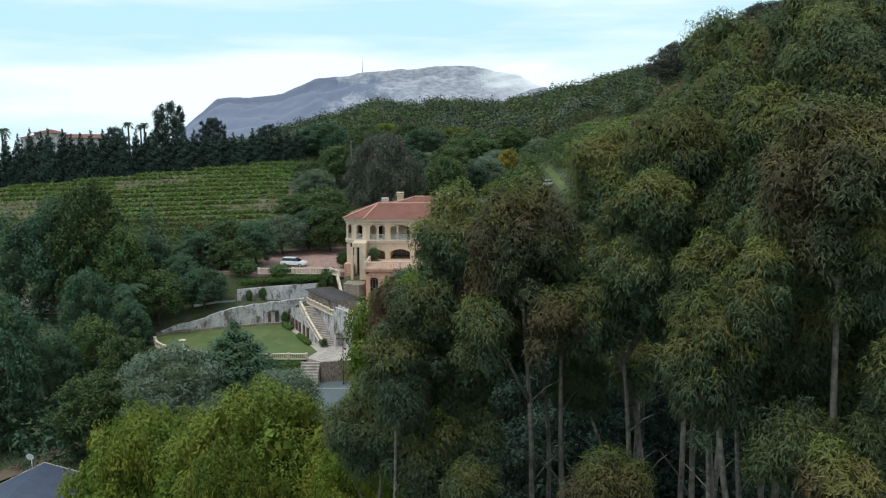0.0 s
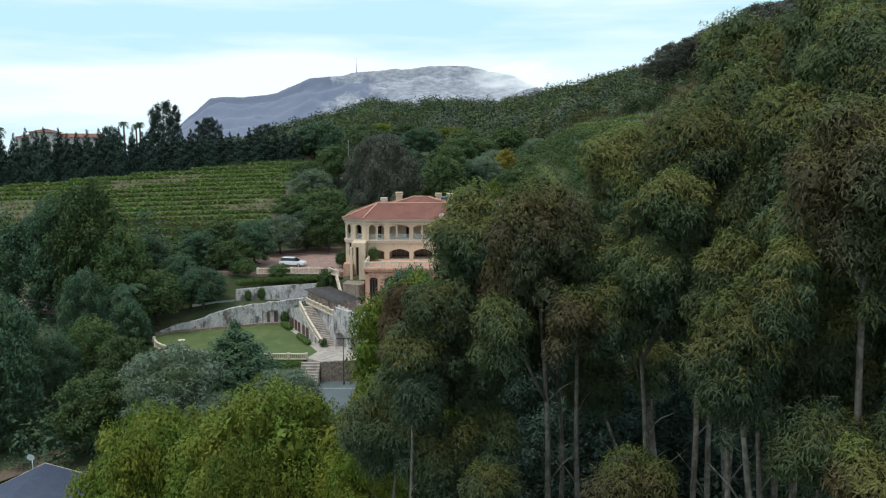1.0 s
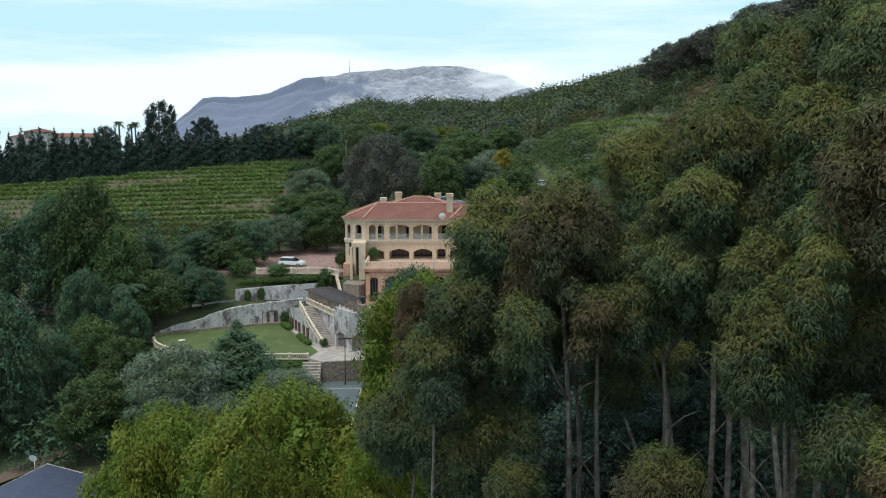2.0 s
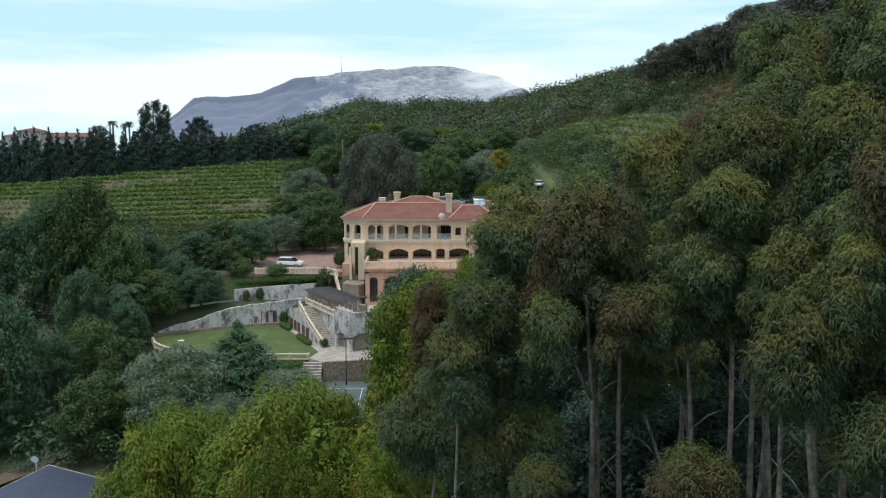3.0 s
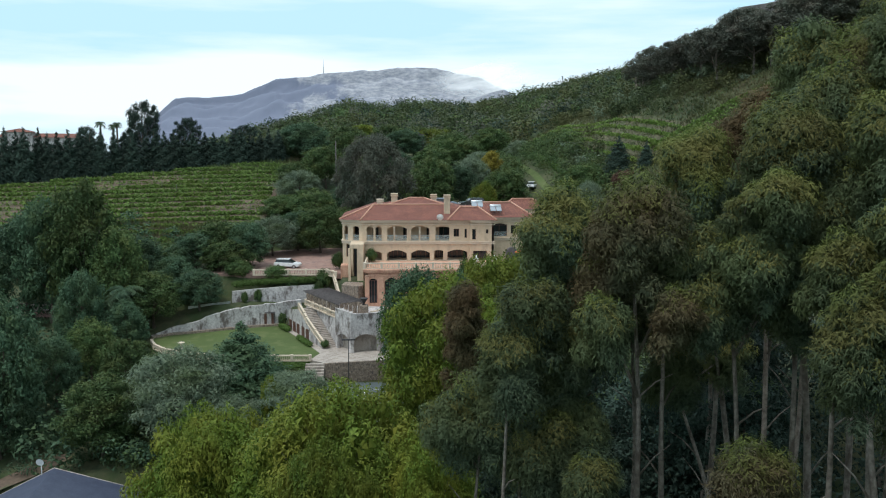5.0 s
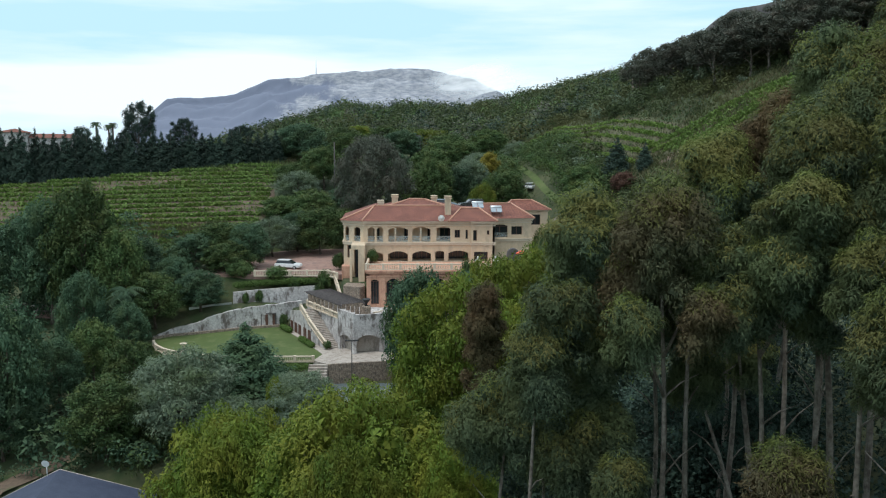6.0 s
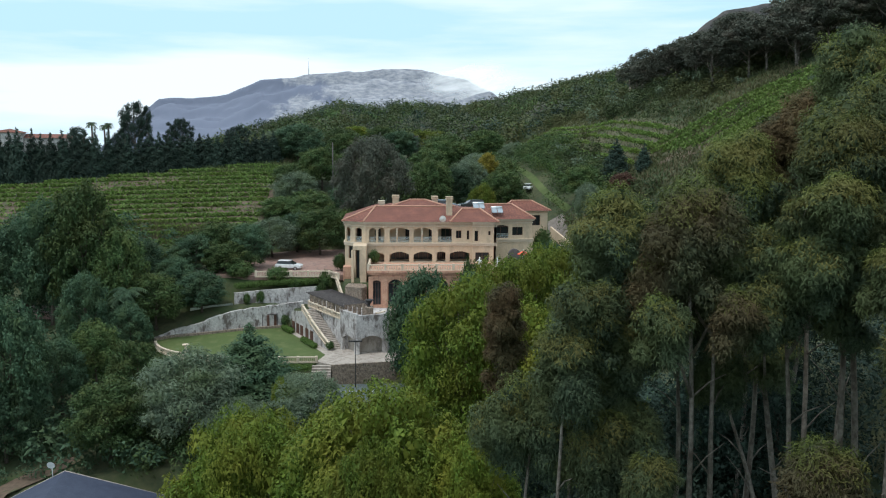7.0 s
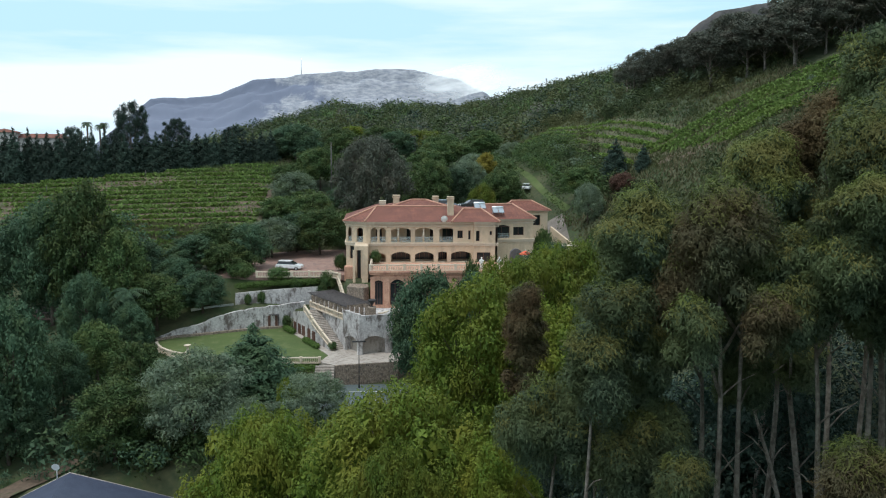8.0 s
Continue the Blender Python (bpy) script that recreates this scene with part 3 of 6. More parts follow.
KINDS = {
    # kind: (build of lobes, height, width, base, lobes), leaves, leaf size, slimness, droop, leaf materials, share of
    # second leaves (most at the top), bark, trunk radius, corners, names
    "lime": (("dome", 13.0, 12.0, 2.5, 46, 0.125), 84000, 0.19, 0.50, 0.45, ("lime", "lime"), 0.0, "barkd", 0.30, 3, "broadleaf_tree", "wide yellow-green broadleaf tree in full leaf"),
    "limefar": (("dome", 13.0, 11.0, 2.0, 40, 0.13), 30000, 0.24, 0.5, 0.35, ("lime", "lime"), 0.0, "barkd", 0.30, 3, "broadleaf_tree", "bright green broadleaf tree in full leaf"),
    "leafy": (("dome", 12.0, 10.0, 1.0, 30, 0.15), 14000, 0.32, 0.55, 0.25, ("leafy", "leafy"), 0.0, "barkd", 0.28, 3, "broadleaf_tree", "dense mid-green broadleaf tree on the slope"),
    # needle-dark leaves paint the canopy's shade into the thicket
    "thicket": (("dome", 12.0, 10.0, 1.0, 30, 0.15), 14000, 0.26, 0.5, 0.3, ("pine", "leafy"), 0.16, "barkd", 0.2, 3, "broadleaf_tree", "low green tree with gum shade in its leaf colour"),
    "dark": (("dome", 11.0, 10.0, 0.6, 34, 0.14), 18000, 0.28, 0.55, 0.25, ("dark", "dark"), 0.0, "barkd", 0.28, 3, "broadleaf_tree", "dense dark blue-green broadleaf tree"),
    "grey": (("dome", 11.0, 11.0, 0.6, 34, 0.14), 26000, 0.27, 0.34, 0.45, ("grey", "grey"), 0.0, "barkd", 0.25, 3, "willow_tree", "soft grey-green willow with trailing leaves"),
    "purple": (("dome", 15.0, 15.0, 2.0, 44, 0.11), 26000, 0.36, 0.4, 0.5, ("purple", "purple"), 0.0, "bark", 0.35, 3, "gum_tree", "large grey-brown gum tree with domed tufts"),
    "gold": (("dome", 9.0, 7.0, 1.0, 18, 0.17), 9000, 0.3, 0.5, 0.3, ("gold", "gold"), 0.0, "barkd", 0.2, 3, "broadleaf_tree", "golden-leaved tree among green ones"),
    "rust": (("dome", 5.0, 6.0, 0.2, 18, 0.17), 9000, 0.26, 0.5, 0.3, ("rust", "rust"), 0.0, "barkd", 0.15, 3, "shrub", "red-brown leafy shrub on the slope"),
    "cone": (("cone", 11.0, 8.0, 0.5, 30), 20000, 0.3, 0.4, 0.35, ("dark", "dark"), 0.0, "barkd", 0.25, 3, "conifer_tree", "broad dark conical tree beside the lawn"),
    "spire": (("cone", 12.0, 6.5, 0.2, 26), 6000, 0.46, 0.42, 0.3, ("pine", "pine"), 0.0, "barkd", 0.2, 3, "cypress_tree", "dark pointed cypress in a windbreak row"),
    "pine": (("dome", 14.0, 12.0, 3.0, 30, 0.10), 14000, 0.4, 0.3, 0.1, ("pine", "pine"), 0.0, "barkd", 0.35, 3, "pine_tree", "dark spreading pine standing over the hedge"),
    "umbrella": (("dome", 16.0, 11.0, 4.2, 20, 0.15), 8500, 0.44, 0.5, 0.35, ("purple", "purple"), 0.0, "bark", 0.3, 3, "gum_tree", "tall dark gum tree of the hilltop wood"),
    "shrub": (("dome", 3.0, 4.0, 0.0, 14, 0.2), 4200, 0.24, 0.5, 0.3, ("leafy", "leafy"), 0.0, "barkd", 0.08, 3, "shrub", "rounded green garden shrub"),
}
VARIANTS = {}


def tree(kind, x, y, top, width, seed=0, group="", label="", base=None, sink=0.3):
    """Stands a tree of a kind at (x, y) on the ground, so high that its top is at the height given."""
    build, leaves, size, slim, droop, mats, tip, bark, r0, corners, name, words = KINDS[kind]
    many = 3 if kind in ("leafy", "dark") else 2
    variant = seed % many
    rng = np.random.default_rng(100 + seed)
    z = float(ground_z(x, y)) - sink if base is None else base
    h0, w0 = build[1], build[2]
    z = min(z, top - 0.8 * width * h0 / max(h0, w0)) if base is None else z
    sz = (top - z) / h0
    m = Matrix.Translation((x, y, z)) @ Matrix.Rotation(rng.random() * 6.28, 4, 'Z') @ Matrix.Diagonal((width / w0, width / w0, sz, 1))
    key = (kind, variant)
    if key in VARIANTS:
        ob = copy_thing(VARIANTS[key], m)
        ob.matrix_basis = m
    else:
        r2 = np.random.default_rng(variant * 17 + len(kind) * 31)
        if build[0] == "cone":
            lobes = cone_lobes(r2, *build[1:])
        else:
            lobes = dome_lobes(r2, *build[1:])
        ob = new(name)
        part("trunk", limbs_mesh(r2, h0, lobes, (r2.normal() * 0.5, r2.normal() * 0.5), r0, M[bark]), M[bark], ob)
        crown = new("crown", crown_mesh("crown", r2, lobes, leaves, size, slim, droop, [M[k] for k in mats], tip, corners, 0.66, 7 if build[0] == "dome" and h0 > 8 else 0))
        crown.parent = ob
        ob.matrix_basis = m
        VARIANTS[key] = ob
    tagged(ob, label or words, "shrub" if name == "shrub" else "tree", group or "trees on the slope")
    return ob




# ---------------------------------------------------------------- building kit
def slab(bm, at, poly, d, n, thick):
    """A flat piece of wall: its outline (along, height) from the point at, going d, thickened towards n."""
    f = [bm.verts.new((at[0] + d.x * u, at[1] + d.y * u, v)) for u, v in poly]
    b = [bm.verts.new((at[0] + d.x * u + n.x * thick, at[1] + d.y * u + n.y * thick, v)) for u, v in poly]
    k = len(poly)
    bm.faces.new(f)
    bm.faces.new(b[::-1])
    for i in range(k):
        bm.faces.new((f[(i + 1) % k], f[i], b[i], b[(i + 1) % k]))


def arch(u0, u1, v, rise, steps=8):
    """Points of a flat arch from u0 to u1 that springs at v."""
    return [(u0 + (u1 - u0) * k / steps, v + rise * (1 - (2 * k / steps - 1) ** 2)) for k in range(steps + 1)]


def wall_mesh(p0, p1, z0, z1, openings=(), thick=0.35):
    """A wall from p0 to p1 (its outside to the right of the way) with openings (u0, u1, sill, spring, rise)."""
    bm = bmesh.new()
    d = (Vector(p1) - Vector(p0))
    length = d.length
    d.normalize()
    n = Vector((-d.y, d.x))
    at = 0.0
    for u0, u1, v0, v1, rise in sorted(openings):
        slab(bm, p0, [(at, z0), (u0, z0), (u0, z1), (at, z1)], d, n, thick)
        if v0 > z0 + 0.01:
            slab(bm, p0, [(u0, z0), (u1, z0), (u1, v0), (u0, v0)], d, n, thick)
        if rise:
            curve = arch(u0, u1, v1, rise)
            for a, b in zip(curve, curve[1:]):
                slab(bm, p0, [a, b, (b[0], z1), (a[0], z1)], d, n, thick)
        else:
            slab(bm, p0, [(u0, v1), (u1, v1), (u1, z1), (u0, z1)], d, n, thick)
        at = u1
    slab(bm, p0, [(at, z0), (length, z0), (length, z1), (at, z1)], d, n, thick)
    bmesh.ops.remove_doubles(bm, verts=bm.verts[:], dist=0.0005)
    bmesh.ops.recalc_face_normals(bm, faces=bm.faces[:])
    return bm


def lattice(at, us, vs, d, n, thick):
    """A frame with bars as one piece: every other cell between the lines is open."""
    bm = bmesh.new()
    grid = [[[bm.verts.new((at[0] + d.x * u + n.x * s, at[1] + d.y * u + n.y * s, v)) for v in vs] for u in us] for s in (0.0, thick)]
    full = lambda i, j: 0 <= i < len(us) - 1 and 0 <= j < len(vs) - 1 and (i % 2 == 0 or j % 2 == 0)
    for i in range(len(us) - 1):
        for j in range(len(vs) - 1):
            if not full(i, j):
                continue
            ring = [(i, j), (i + 1, j), (i + 1, j + 1), (i, j + 1)]
            for g in grid:
                bm.faces.new([g[a][b] for a, b in ring])
            for k, (di, dj) in enumerate(((0, -1), (1, 0), (0, 1), (-1, 0))):
                if not full(i + di, j + dj):
                    (a, b), (c, e_) = ring[k], ring[(k + 1) % 4]
                    bm.faces.new((grid[0][a][b], grid[0][c][e_], grid[1][c][e_], grid[1][a][b]))
    bmesh.ops.recalc_face_normals(bm, faces=bm.faces[:])
    return bm


def window(parent, p0, p1, u0, u1, v0, v1, rise=0.0, inset=0.22, bars=1, frame_mat="wood"):
    """A framed window set back in its opening, with one pane of dark glass behind the bars."""
    d = (Vector(p1) - Vector(p0)).normalized()
    n = Vector((-d.y, d.x))
    q = (p0[0] + n.x * inset, p0[1] + n.y * inset)
    w = 0.09
    us = [u0, u0 + w]
    for k in range(bars):
        c = u0 + (u1 - u0) * (k + 1) / (bars + 1)
        us += [c - 0.04, c + 0.04]
    us += [u1 - w, u1]
    bm = lattice(q, us, [v0, v0 + w, v1 - w, v1], d, n, 0.08)
    win = part("window", bm, M[frame_mat], parent)
    g = bmesh.new()
    q2 = (q[0] + n.x * 0.03, q[1] + n.y * 0.03)
    outline = [(u0 + 0.02, v0 + 0.02), (u1 - 0.02, v0 + 0.02)] + [(a, b + 0.02) for a, b in (arch(u0 + 0.02, u1 - 0.02, v1, rise)[::-1] if rise else [(u1 - 0.02, v1 - 0.02), (u0 + 0.02, v1 - 0.02)])]
    slab(g, q2, outline, d, n, 0.02)
    bmesh.ops.recalc_face_normals(g, faces=g.faces[:])
    part("pane", g, M["glass"], win)
    return win


def balustrade(parent, line, name="balustrade", height=0.95, material="trim", gap=0.26):
    """Plinth, rail, posts and turned balusters along a line of (x, y, z)."""
    own = new(name)
    own.parent = parent
    flat = [(p[0], p[1]) for p in line]
    mid = [(p[0], p[1]) for p in line]
    zs = [p[2] for p in line]
    shift = strip(mid, -0.16)[:len(mid)]
    part("plinth", band(bmesh.new(), flat, 0.30, [z - 0.05 for z in zs], [z + 0.14 for z in zs]), M[material], own)
    part("handrail", band(bmesh.new(), flat, 0.30, [z + height - 0.14 for z in zs], [z + height for z in zs]), M[material], own)
    bm, posts = bmesh.new(), []
    for a, b in zip(line, line[1:]):
        a, b = Vector(a), Vector(b)
        d = (b - a)
        dn = Vector((-d.y, d.x, 0)).normalized() * 0.15
        n = max(1, int(d.length / gap))
        for k in range(n):
            p = a.lerp(b, (k + 0.5) / n) + dn
            tube(bm, [p + Vector((0, 0, h * height)) for h in (0.14, 0.34, 0.6, 0.86)], [0.045, 0.085, 0.045, 0.055], 5)
        m = max(1, round(d.length / 2.6))
        posts += [a.lerp(b, k / m) + dn for k in range(m)]
    posts.append(Vector(line[-1]) + dn)
    tagged(part("infill", bm, M[material], own), kind="stuff")
    for p in posts:
        part("post", boxes((p.x - 0.19, p.x + 0.19, p.y - 0.19, p.y + 0.19, p.z - 0.04, p.z + height + 0.08), bevel=0.03), M[material], own)
    return own


def roof_piece(parent, faces, name="roof", material="tiles"):
    """Sloping tiled faces with a lay-out of tiles up each slope; each has a little thickness."""
    bm = bmesh.new()
    uv = bm.loops.layers.uv.new("UVMap")
    for poly in faces:
        vs = [bm.verts.new(p) for p in poly]
        f = bm.faces.new(vs)
        f.normal_update()
        nrm = f.normal if f.normal.z > 0 else -f.normal
        along = Vector((-nrm.y, nrm.x, 0))
        along = along.normalized() if along.length > 1e-4 else Vector((1, 0, 0))
        up = nrm.cross(along)
        for lp in f.loops:
            lp[uv].uv = (lp.vert.co.dot(along), lp.vert.co.dot(up))
    bmesh.ops.recalc_face_normals(bm, faces=bm.faces[:])
    return part(name, bm, M[material], parent)


def hips(parent, lines):
    for line in lines:
        part("ridge_tiles", tube(bmesh.new(), [Vector(p) + Vector((0, 0, 0.05)) for p in line], [0.15] * len(line), 6), M["ridge"], parent)


def chimney(parent, x, y, z0, z1, w=1.0, material="cream"):
    bm = boxes((x - w / 2, x + w / 2, y - w / 2, y + w / 2, z0, z1 - 0.5), (x - w / 2 - 0.12, x + w / 2 + 0.12, y - w / 2 - 0.12, y + w / 2 + 0.12, z1 - 0.5, z1 - 0.3),
               (x - w / 2 + 0.1, x + w / 2 - 0.1, y - w / 2 + 0.1, y + w / 2 - 0.1, z1 - 0.3, z1 - 0.15), (x - w / 2 - 0.1, x + w / 2 + 0.1, y - w / 2 - 0.1, y + w / 2 + 0.1, z1 - 0.15, z1), bevel=0.03)
    part("chimney", bm, M[material], parent)


# ---------------------------------------------------------------- the villa
villa = thing("villa", Matrix.Identity(4), "cream plastered villa with arched loggias and clay tile roof", "house")
A0, A, B, D, E_, F_, G, H_, I_ = (-16, 142), (-16, 129.7), (-12.7, 127.9), (4.95, 128.3), (5.0, 127.9), (8.9, 127.9), (8.9, 133.0), (16.0, 133.9), (16.0, 145)
GF, UF, TOP = 11.7, 14.95, 18.35     # floors and wall head
UP_AB = [(0.33, 1.05, 15.0, 17.1, 0.3), (2.0, 3.2, 15.0, 17.1, 0.3)]
UP_BD = [(0.74, 1.84, 15.0, 17.05, 0.35), (2.2, 3.2, 15.0, 17.05, 0.35), (4.1, 7.3, 15.0, 17.0, 0.42), (8.0, 11.0, 15.0, 17.0, 0.42), (12.0, 14.3, 15.0, 17.15, 0.25), (15.0, 15.9, 15.65, 16.95, 0), (16.8, 17.2, 15.45, 16.95, 0)]
LO_BD = [(0.7, 3.2, 11.75, 12.95, 0.35), (4.05, 7.3, 11.75, 12.95, 0.5), (8.0, 11.1, 11.75, 12.95, 0.5), (11.8, 13.3, 11.75, 13.3, 0.15), (14.0, 17.3, 11.75, 13.1, 0.4)]
UP_EF = [(0.3, 0.95, 15.2, 16.95, 0), (2.6, 3.0, 16.2, 16.9, 0)]
LO_EF = [(0.5, 2.8, 11.75, 13.35, 0)]
UP_GH = [(0.2, 2.95, 15.1, 17.1, 0.25), (3.6, 5.5, 15.55, 17.0, 0)]
wall_rows = [(A0, A, 8.0, TOP, []), (A, B, UF, TOP, UP_AB), (A, B, 8.0, UF, [(0.7, 1.5, 12.2, 14.3, 0), (2.0, 2.75, 8.2, 14.2, 0)]), (B, D, UF, TOP, UP_BD), (B, D, 8.0, UF, LO_BD),
             (D, E_, 8.0, TOP, []), (E_, F_, UF, TOP, UP_EF), (E_, F_, 8.0, UF, LO_EF), (F_, G, 8.0, TOP, []), (G, H_, UF, TOP, UP_GH), (G, H_, 8.0, UF, []),
             (H_, I_, 8.0, TOP, []), (I_, A0, 8.0, TOP, [])]
for p0, p1, z0, z1, ops in wall_rows:
    part("wall", wall_mesh(p0, p1, z0, z1, ops), M["cream"], villa)
# floors and the walls behind the loggias
shell_in = [(-15.6, 141), (-15.6, 130.1), (-12.6, 128.4), (8.4, 128.4), (8.4, 133.5), (15.6, 134.4), (15.6, 144)]
for z in (GF - 0.2, UF - 0.25, TOP - 0.25):
    part("floor_slab", prism(bmesh.new(), shell_in, z, z + 0.2), M["trim"], villa)
part("inner_wall", wall_mesh((-15.6, 132.6), (-12.0, 130.6), UF, TOP - 0.3, [(1.6, 2.8, 15.0, 17.0, 0)]), M["cream"], villa)
window(villa, (-15.6, 132.6), (-12.0, 130.6), 1.6, 2.8, 15.0, 17.0, bars=1)
INNER_UP = [(0.9, 1.9, 15.0, 17.0, 0), (6.0, 7.3, 15.0, 17.0, 0), (9.9, 11.0, 15.0, 17.0, 0), (12.0, 14.3, 15.0, 17.0, 0)]
part("inner_wall", wall_mesh((-12.0, 130.6), (5.0, 130.9), UF, TOP - 0.3, INNER_UP), M["cream"], villa)
for u0, u1, v0, v1, rise in INNER_UP:
    window(villa, (-12.0, 130.6), (5.0, 130.9), u0, u1, v0, v1, bars=2)
INNER_LO = [(3.6, 6.6, 11.75, 13.8, 0), (7.4, 10.6, 11.75, 13.8, 0), (11.4, 12.8, 11.75, 13.8, 0), (13.4, 16.8, 11.75, 13.8, 0)]
part("inner_wall", wall_mesh((-12.0, 130.8), (8.4, 131.2), GF, UF - 0.3, INNER_LO), M["cream"], villa)
for u0, u1, v0, v1, rise in INNER_LO:
    window(villa, (-12.0, 130.8), (8.4, 131.2), u0, u1, v0, v1, bars=3)
for p0, p1, some in ((B, D, UP_BD[5:]), (E_, F_, UP_EF), (E_, F_, LO_EF), (G, H_, UP_GH), (A, B, [(0.7, 1.5, 12.2, 14.3, 0), (2.0, 2.75, 8.2, 14.2, 0)])):
    for u0, u1, v0, v1, rise in some:
        window(villa, p0, p1, u0, u1, v0, v1, rise, bars=1 if u1 - u0 > 0.8 else 0)


def posts_in(p0, p1, at, z0, z1):
    d = (Vector(p1) - Vector(p0)).normalized()
    n = Vector((-d.y, d.x))
    for u in at:
        x, y = p0[0] + d.x * u + n.x * 0.17, p0[1] + d.y * u + n.y * 0.17
        bm = tube(bmesh.new(), [(x, y, z0 + 0.15), (x, y, z1 - 0.2)], [0.15, 0.13], 10)
        box(bm, x - 0.2, x + 0.2, y - 0.2, y + 0.2, z0, z0 + 0.15)
        box(bm, x - 0.2, x + 0.2, y - 0.2, y + 0.2, z1 - 0.2, z1)
        part("column", bm, M["trim"], villa)


posts_in(B, D, [5.25, 9.4], UF, 17.3)
posts_in(A, B, [1.55], UF, 17.3)
for p0, p1, some in ((A, B, UP_AB), (B, D, UP_BD[:5]), (G, H_, UP_GH[:1])):
    d = (Vector(p1) - Vector(p0)).normalized()
    for u0, u1, v0, v1, rise in some:
        rail = bmesh.new()
        q = (p0[0] - d.y * 0.12, p0[1] + d.x * 0.12)
        slab(rail, q, [(u0, 15.0), (u1, 15.0), (u1, 15.85), (u0, 15.85)], d, Vector((-d.y, d.x)), 0.02)
        bmesh.ops.recalc_face_normals(rail, faces=rail.faces[:])
        pane = part("glass_rail", rail, M["clear"], villa, "clear glass balcony rail")
        cap = bmesh.new()
        slab(cap, q, [(u0, 15.85), (u1, 15.85), (u1, 15.92), (u0, 15.92)], d, Vector((-d.y, d.x)), 0.06)
        bmesh.ops.recalc_face_normals(cap, faces=cap.faces[:])
        part("rail_cap", cap, M["steel"], pane)
# cornice and string courses, proud of the walls
ring = [A0, A, B, D, E_, F_, G, H_, I_]
for name, out, z0, z1 in (("cornice", 0.18, 17.62, 17.78), ("cornice", 0.32, 18.0, 18.18), ("cornice", 0.45, 18.18, 18.42), ("string_course", 0.16, 14.45, 14.92), ("string_course", 0.24, 14.80, 14.93)):
    part(name, band(bmesh.new(), ring, -out, [z0] * 9, [z1] * 9), M["trim"], villa)
# roofs
e = 18.42
r1, r2 = (-11.0, 133.6, 20.5), (2.5, 133.6, 20.5)
roof_piece(villa, [[(-12.95, 127.35, e), (5.0, 127.75, e), r2, r1], [(-16.5, 129.4, e), (-12.95, 127.35, e), r1], [(-16.5, 142.5, e), (-16.5, 129.4, e), r1, (-11.0, 139, 20.5)],
                   [r1, r2, (2.5, 139, 20.5), (-11.0, 139, 20.5)], [(5.0, 127.75, e), (9.4, 133, e), (9.4, 142.5, e), (2.5, 139, 20.5), r2], [(-16.5, 142.5, e), (-11.0, 139, 20.5), (2.5, 139, 20.5), (9.4, 142.5, e)]])
roof_piece(villa, [[(-9.0, 134.5, 20.3), (1.5, 134.5, 20.3), (-2.4, 138.5, 21.3), (-4.9, 138.5, 21.3)], [(-9.0, 142.5, 20.3), (-9.0, 134.5, 20.3), (-4.9, 138.5, 21.3)], [(1.5, 134.5, 20.3), (1.5, 142.5, 20.3), (-2.4, 138.5, 21.3)],
                   [(1.5, 142.5, 20.3), (-9.0, 142.5, 20.3), (-4.9, 138.5, 21.3), (-2.4, 138.5, 21.3)]])
r3, r4 = (3.6, 132.4, 20.2), (6.7, 132.4, 20.2)
roof_piece(villa, [[(1.2, 127.45, e + 0.02), (9.35, 127.4, e + 0.02), r4, r3], [(9.35, 127.4, e + 0.02), (9.35, 138, e + 0.02), (6.7, 137, 20.2), r4], [(1.2, 127.45, e + 0.02), r3, (3.6, 137, 20.2), (1.2, 138, e + 0.02)], [r3, r4, (6.7, 137, 20.2), (3.6, 137, 20.2)]])
r5, r6 = (6.4, 138.6, 20.5), (13.2, 139.4, 20.5)
roof_piece(villa, [[(8.6, 132.5, e), (16.5, 133.5, e), r6, r5], [(16.5, 133.5, e), (16.5, 145.5, e), r6], [(16.5, 145.5, e), (5.0, 145.5, e), r5, r6]])
hips(villa, [[(-12.95, 127.35, e), r1], [(-16.5, 129.4, e), r1], [r1, r2], [(-9.0, 134.5, 20.3), (-4.9, 138.5, 21.3)], [(1.5, 134.5, 20.3), (-2.4, 138.5, 21.3)], [(-4.9, 138.5, 21.3), (-2.4, 138.5, 21.3)],
             [(9.35, 127.4, e), r4], [(1.2, 127.45, e), r3], [r3, r4], [(16.5, 133.5, e), r6], [r5, r6]])
for x, y, z1, w in ((-10.0, 136.0, 21.3, 1.0), (-7.55, 139.5, 22.05, 1.1), (-0.6, 139.5, 21.9, 1.0), (1.3, 130.6, 22.4, 1.0)):
    chimney(villa, x, y, 19.0, z1, w, "trim" if x < -9 else "cream")
# porch with tall piers
part("porch", boxes((-14.5, -12.3, 124.4, 128.2, 14.2, 14.9), (-13.35, -12.35, 124.4, 125.3, 6.0, 14.2), (-14.75, -14.35, 124.4, 125.0, 6.0, 14.2), (-12.6, -12.3, 125.3, 128.0, 6.0, 14.2), bevel=0.04), M["cream"], villa)
part("pier_base", boxes((-16.25, -14.7, 127.9, 129.8, 8.6, 11.0), bevel=0.05), M["pink"], villa, "pink sandstone plinth")
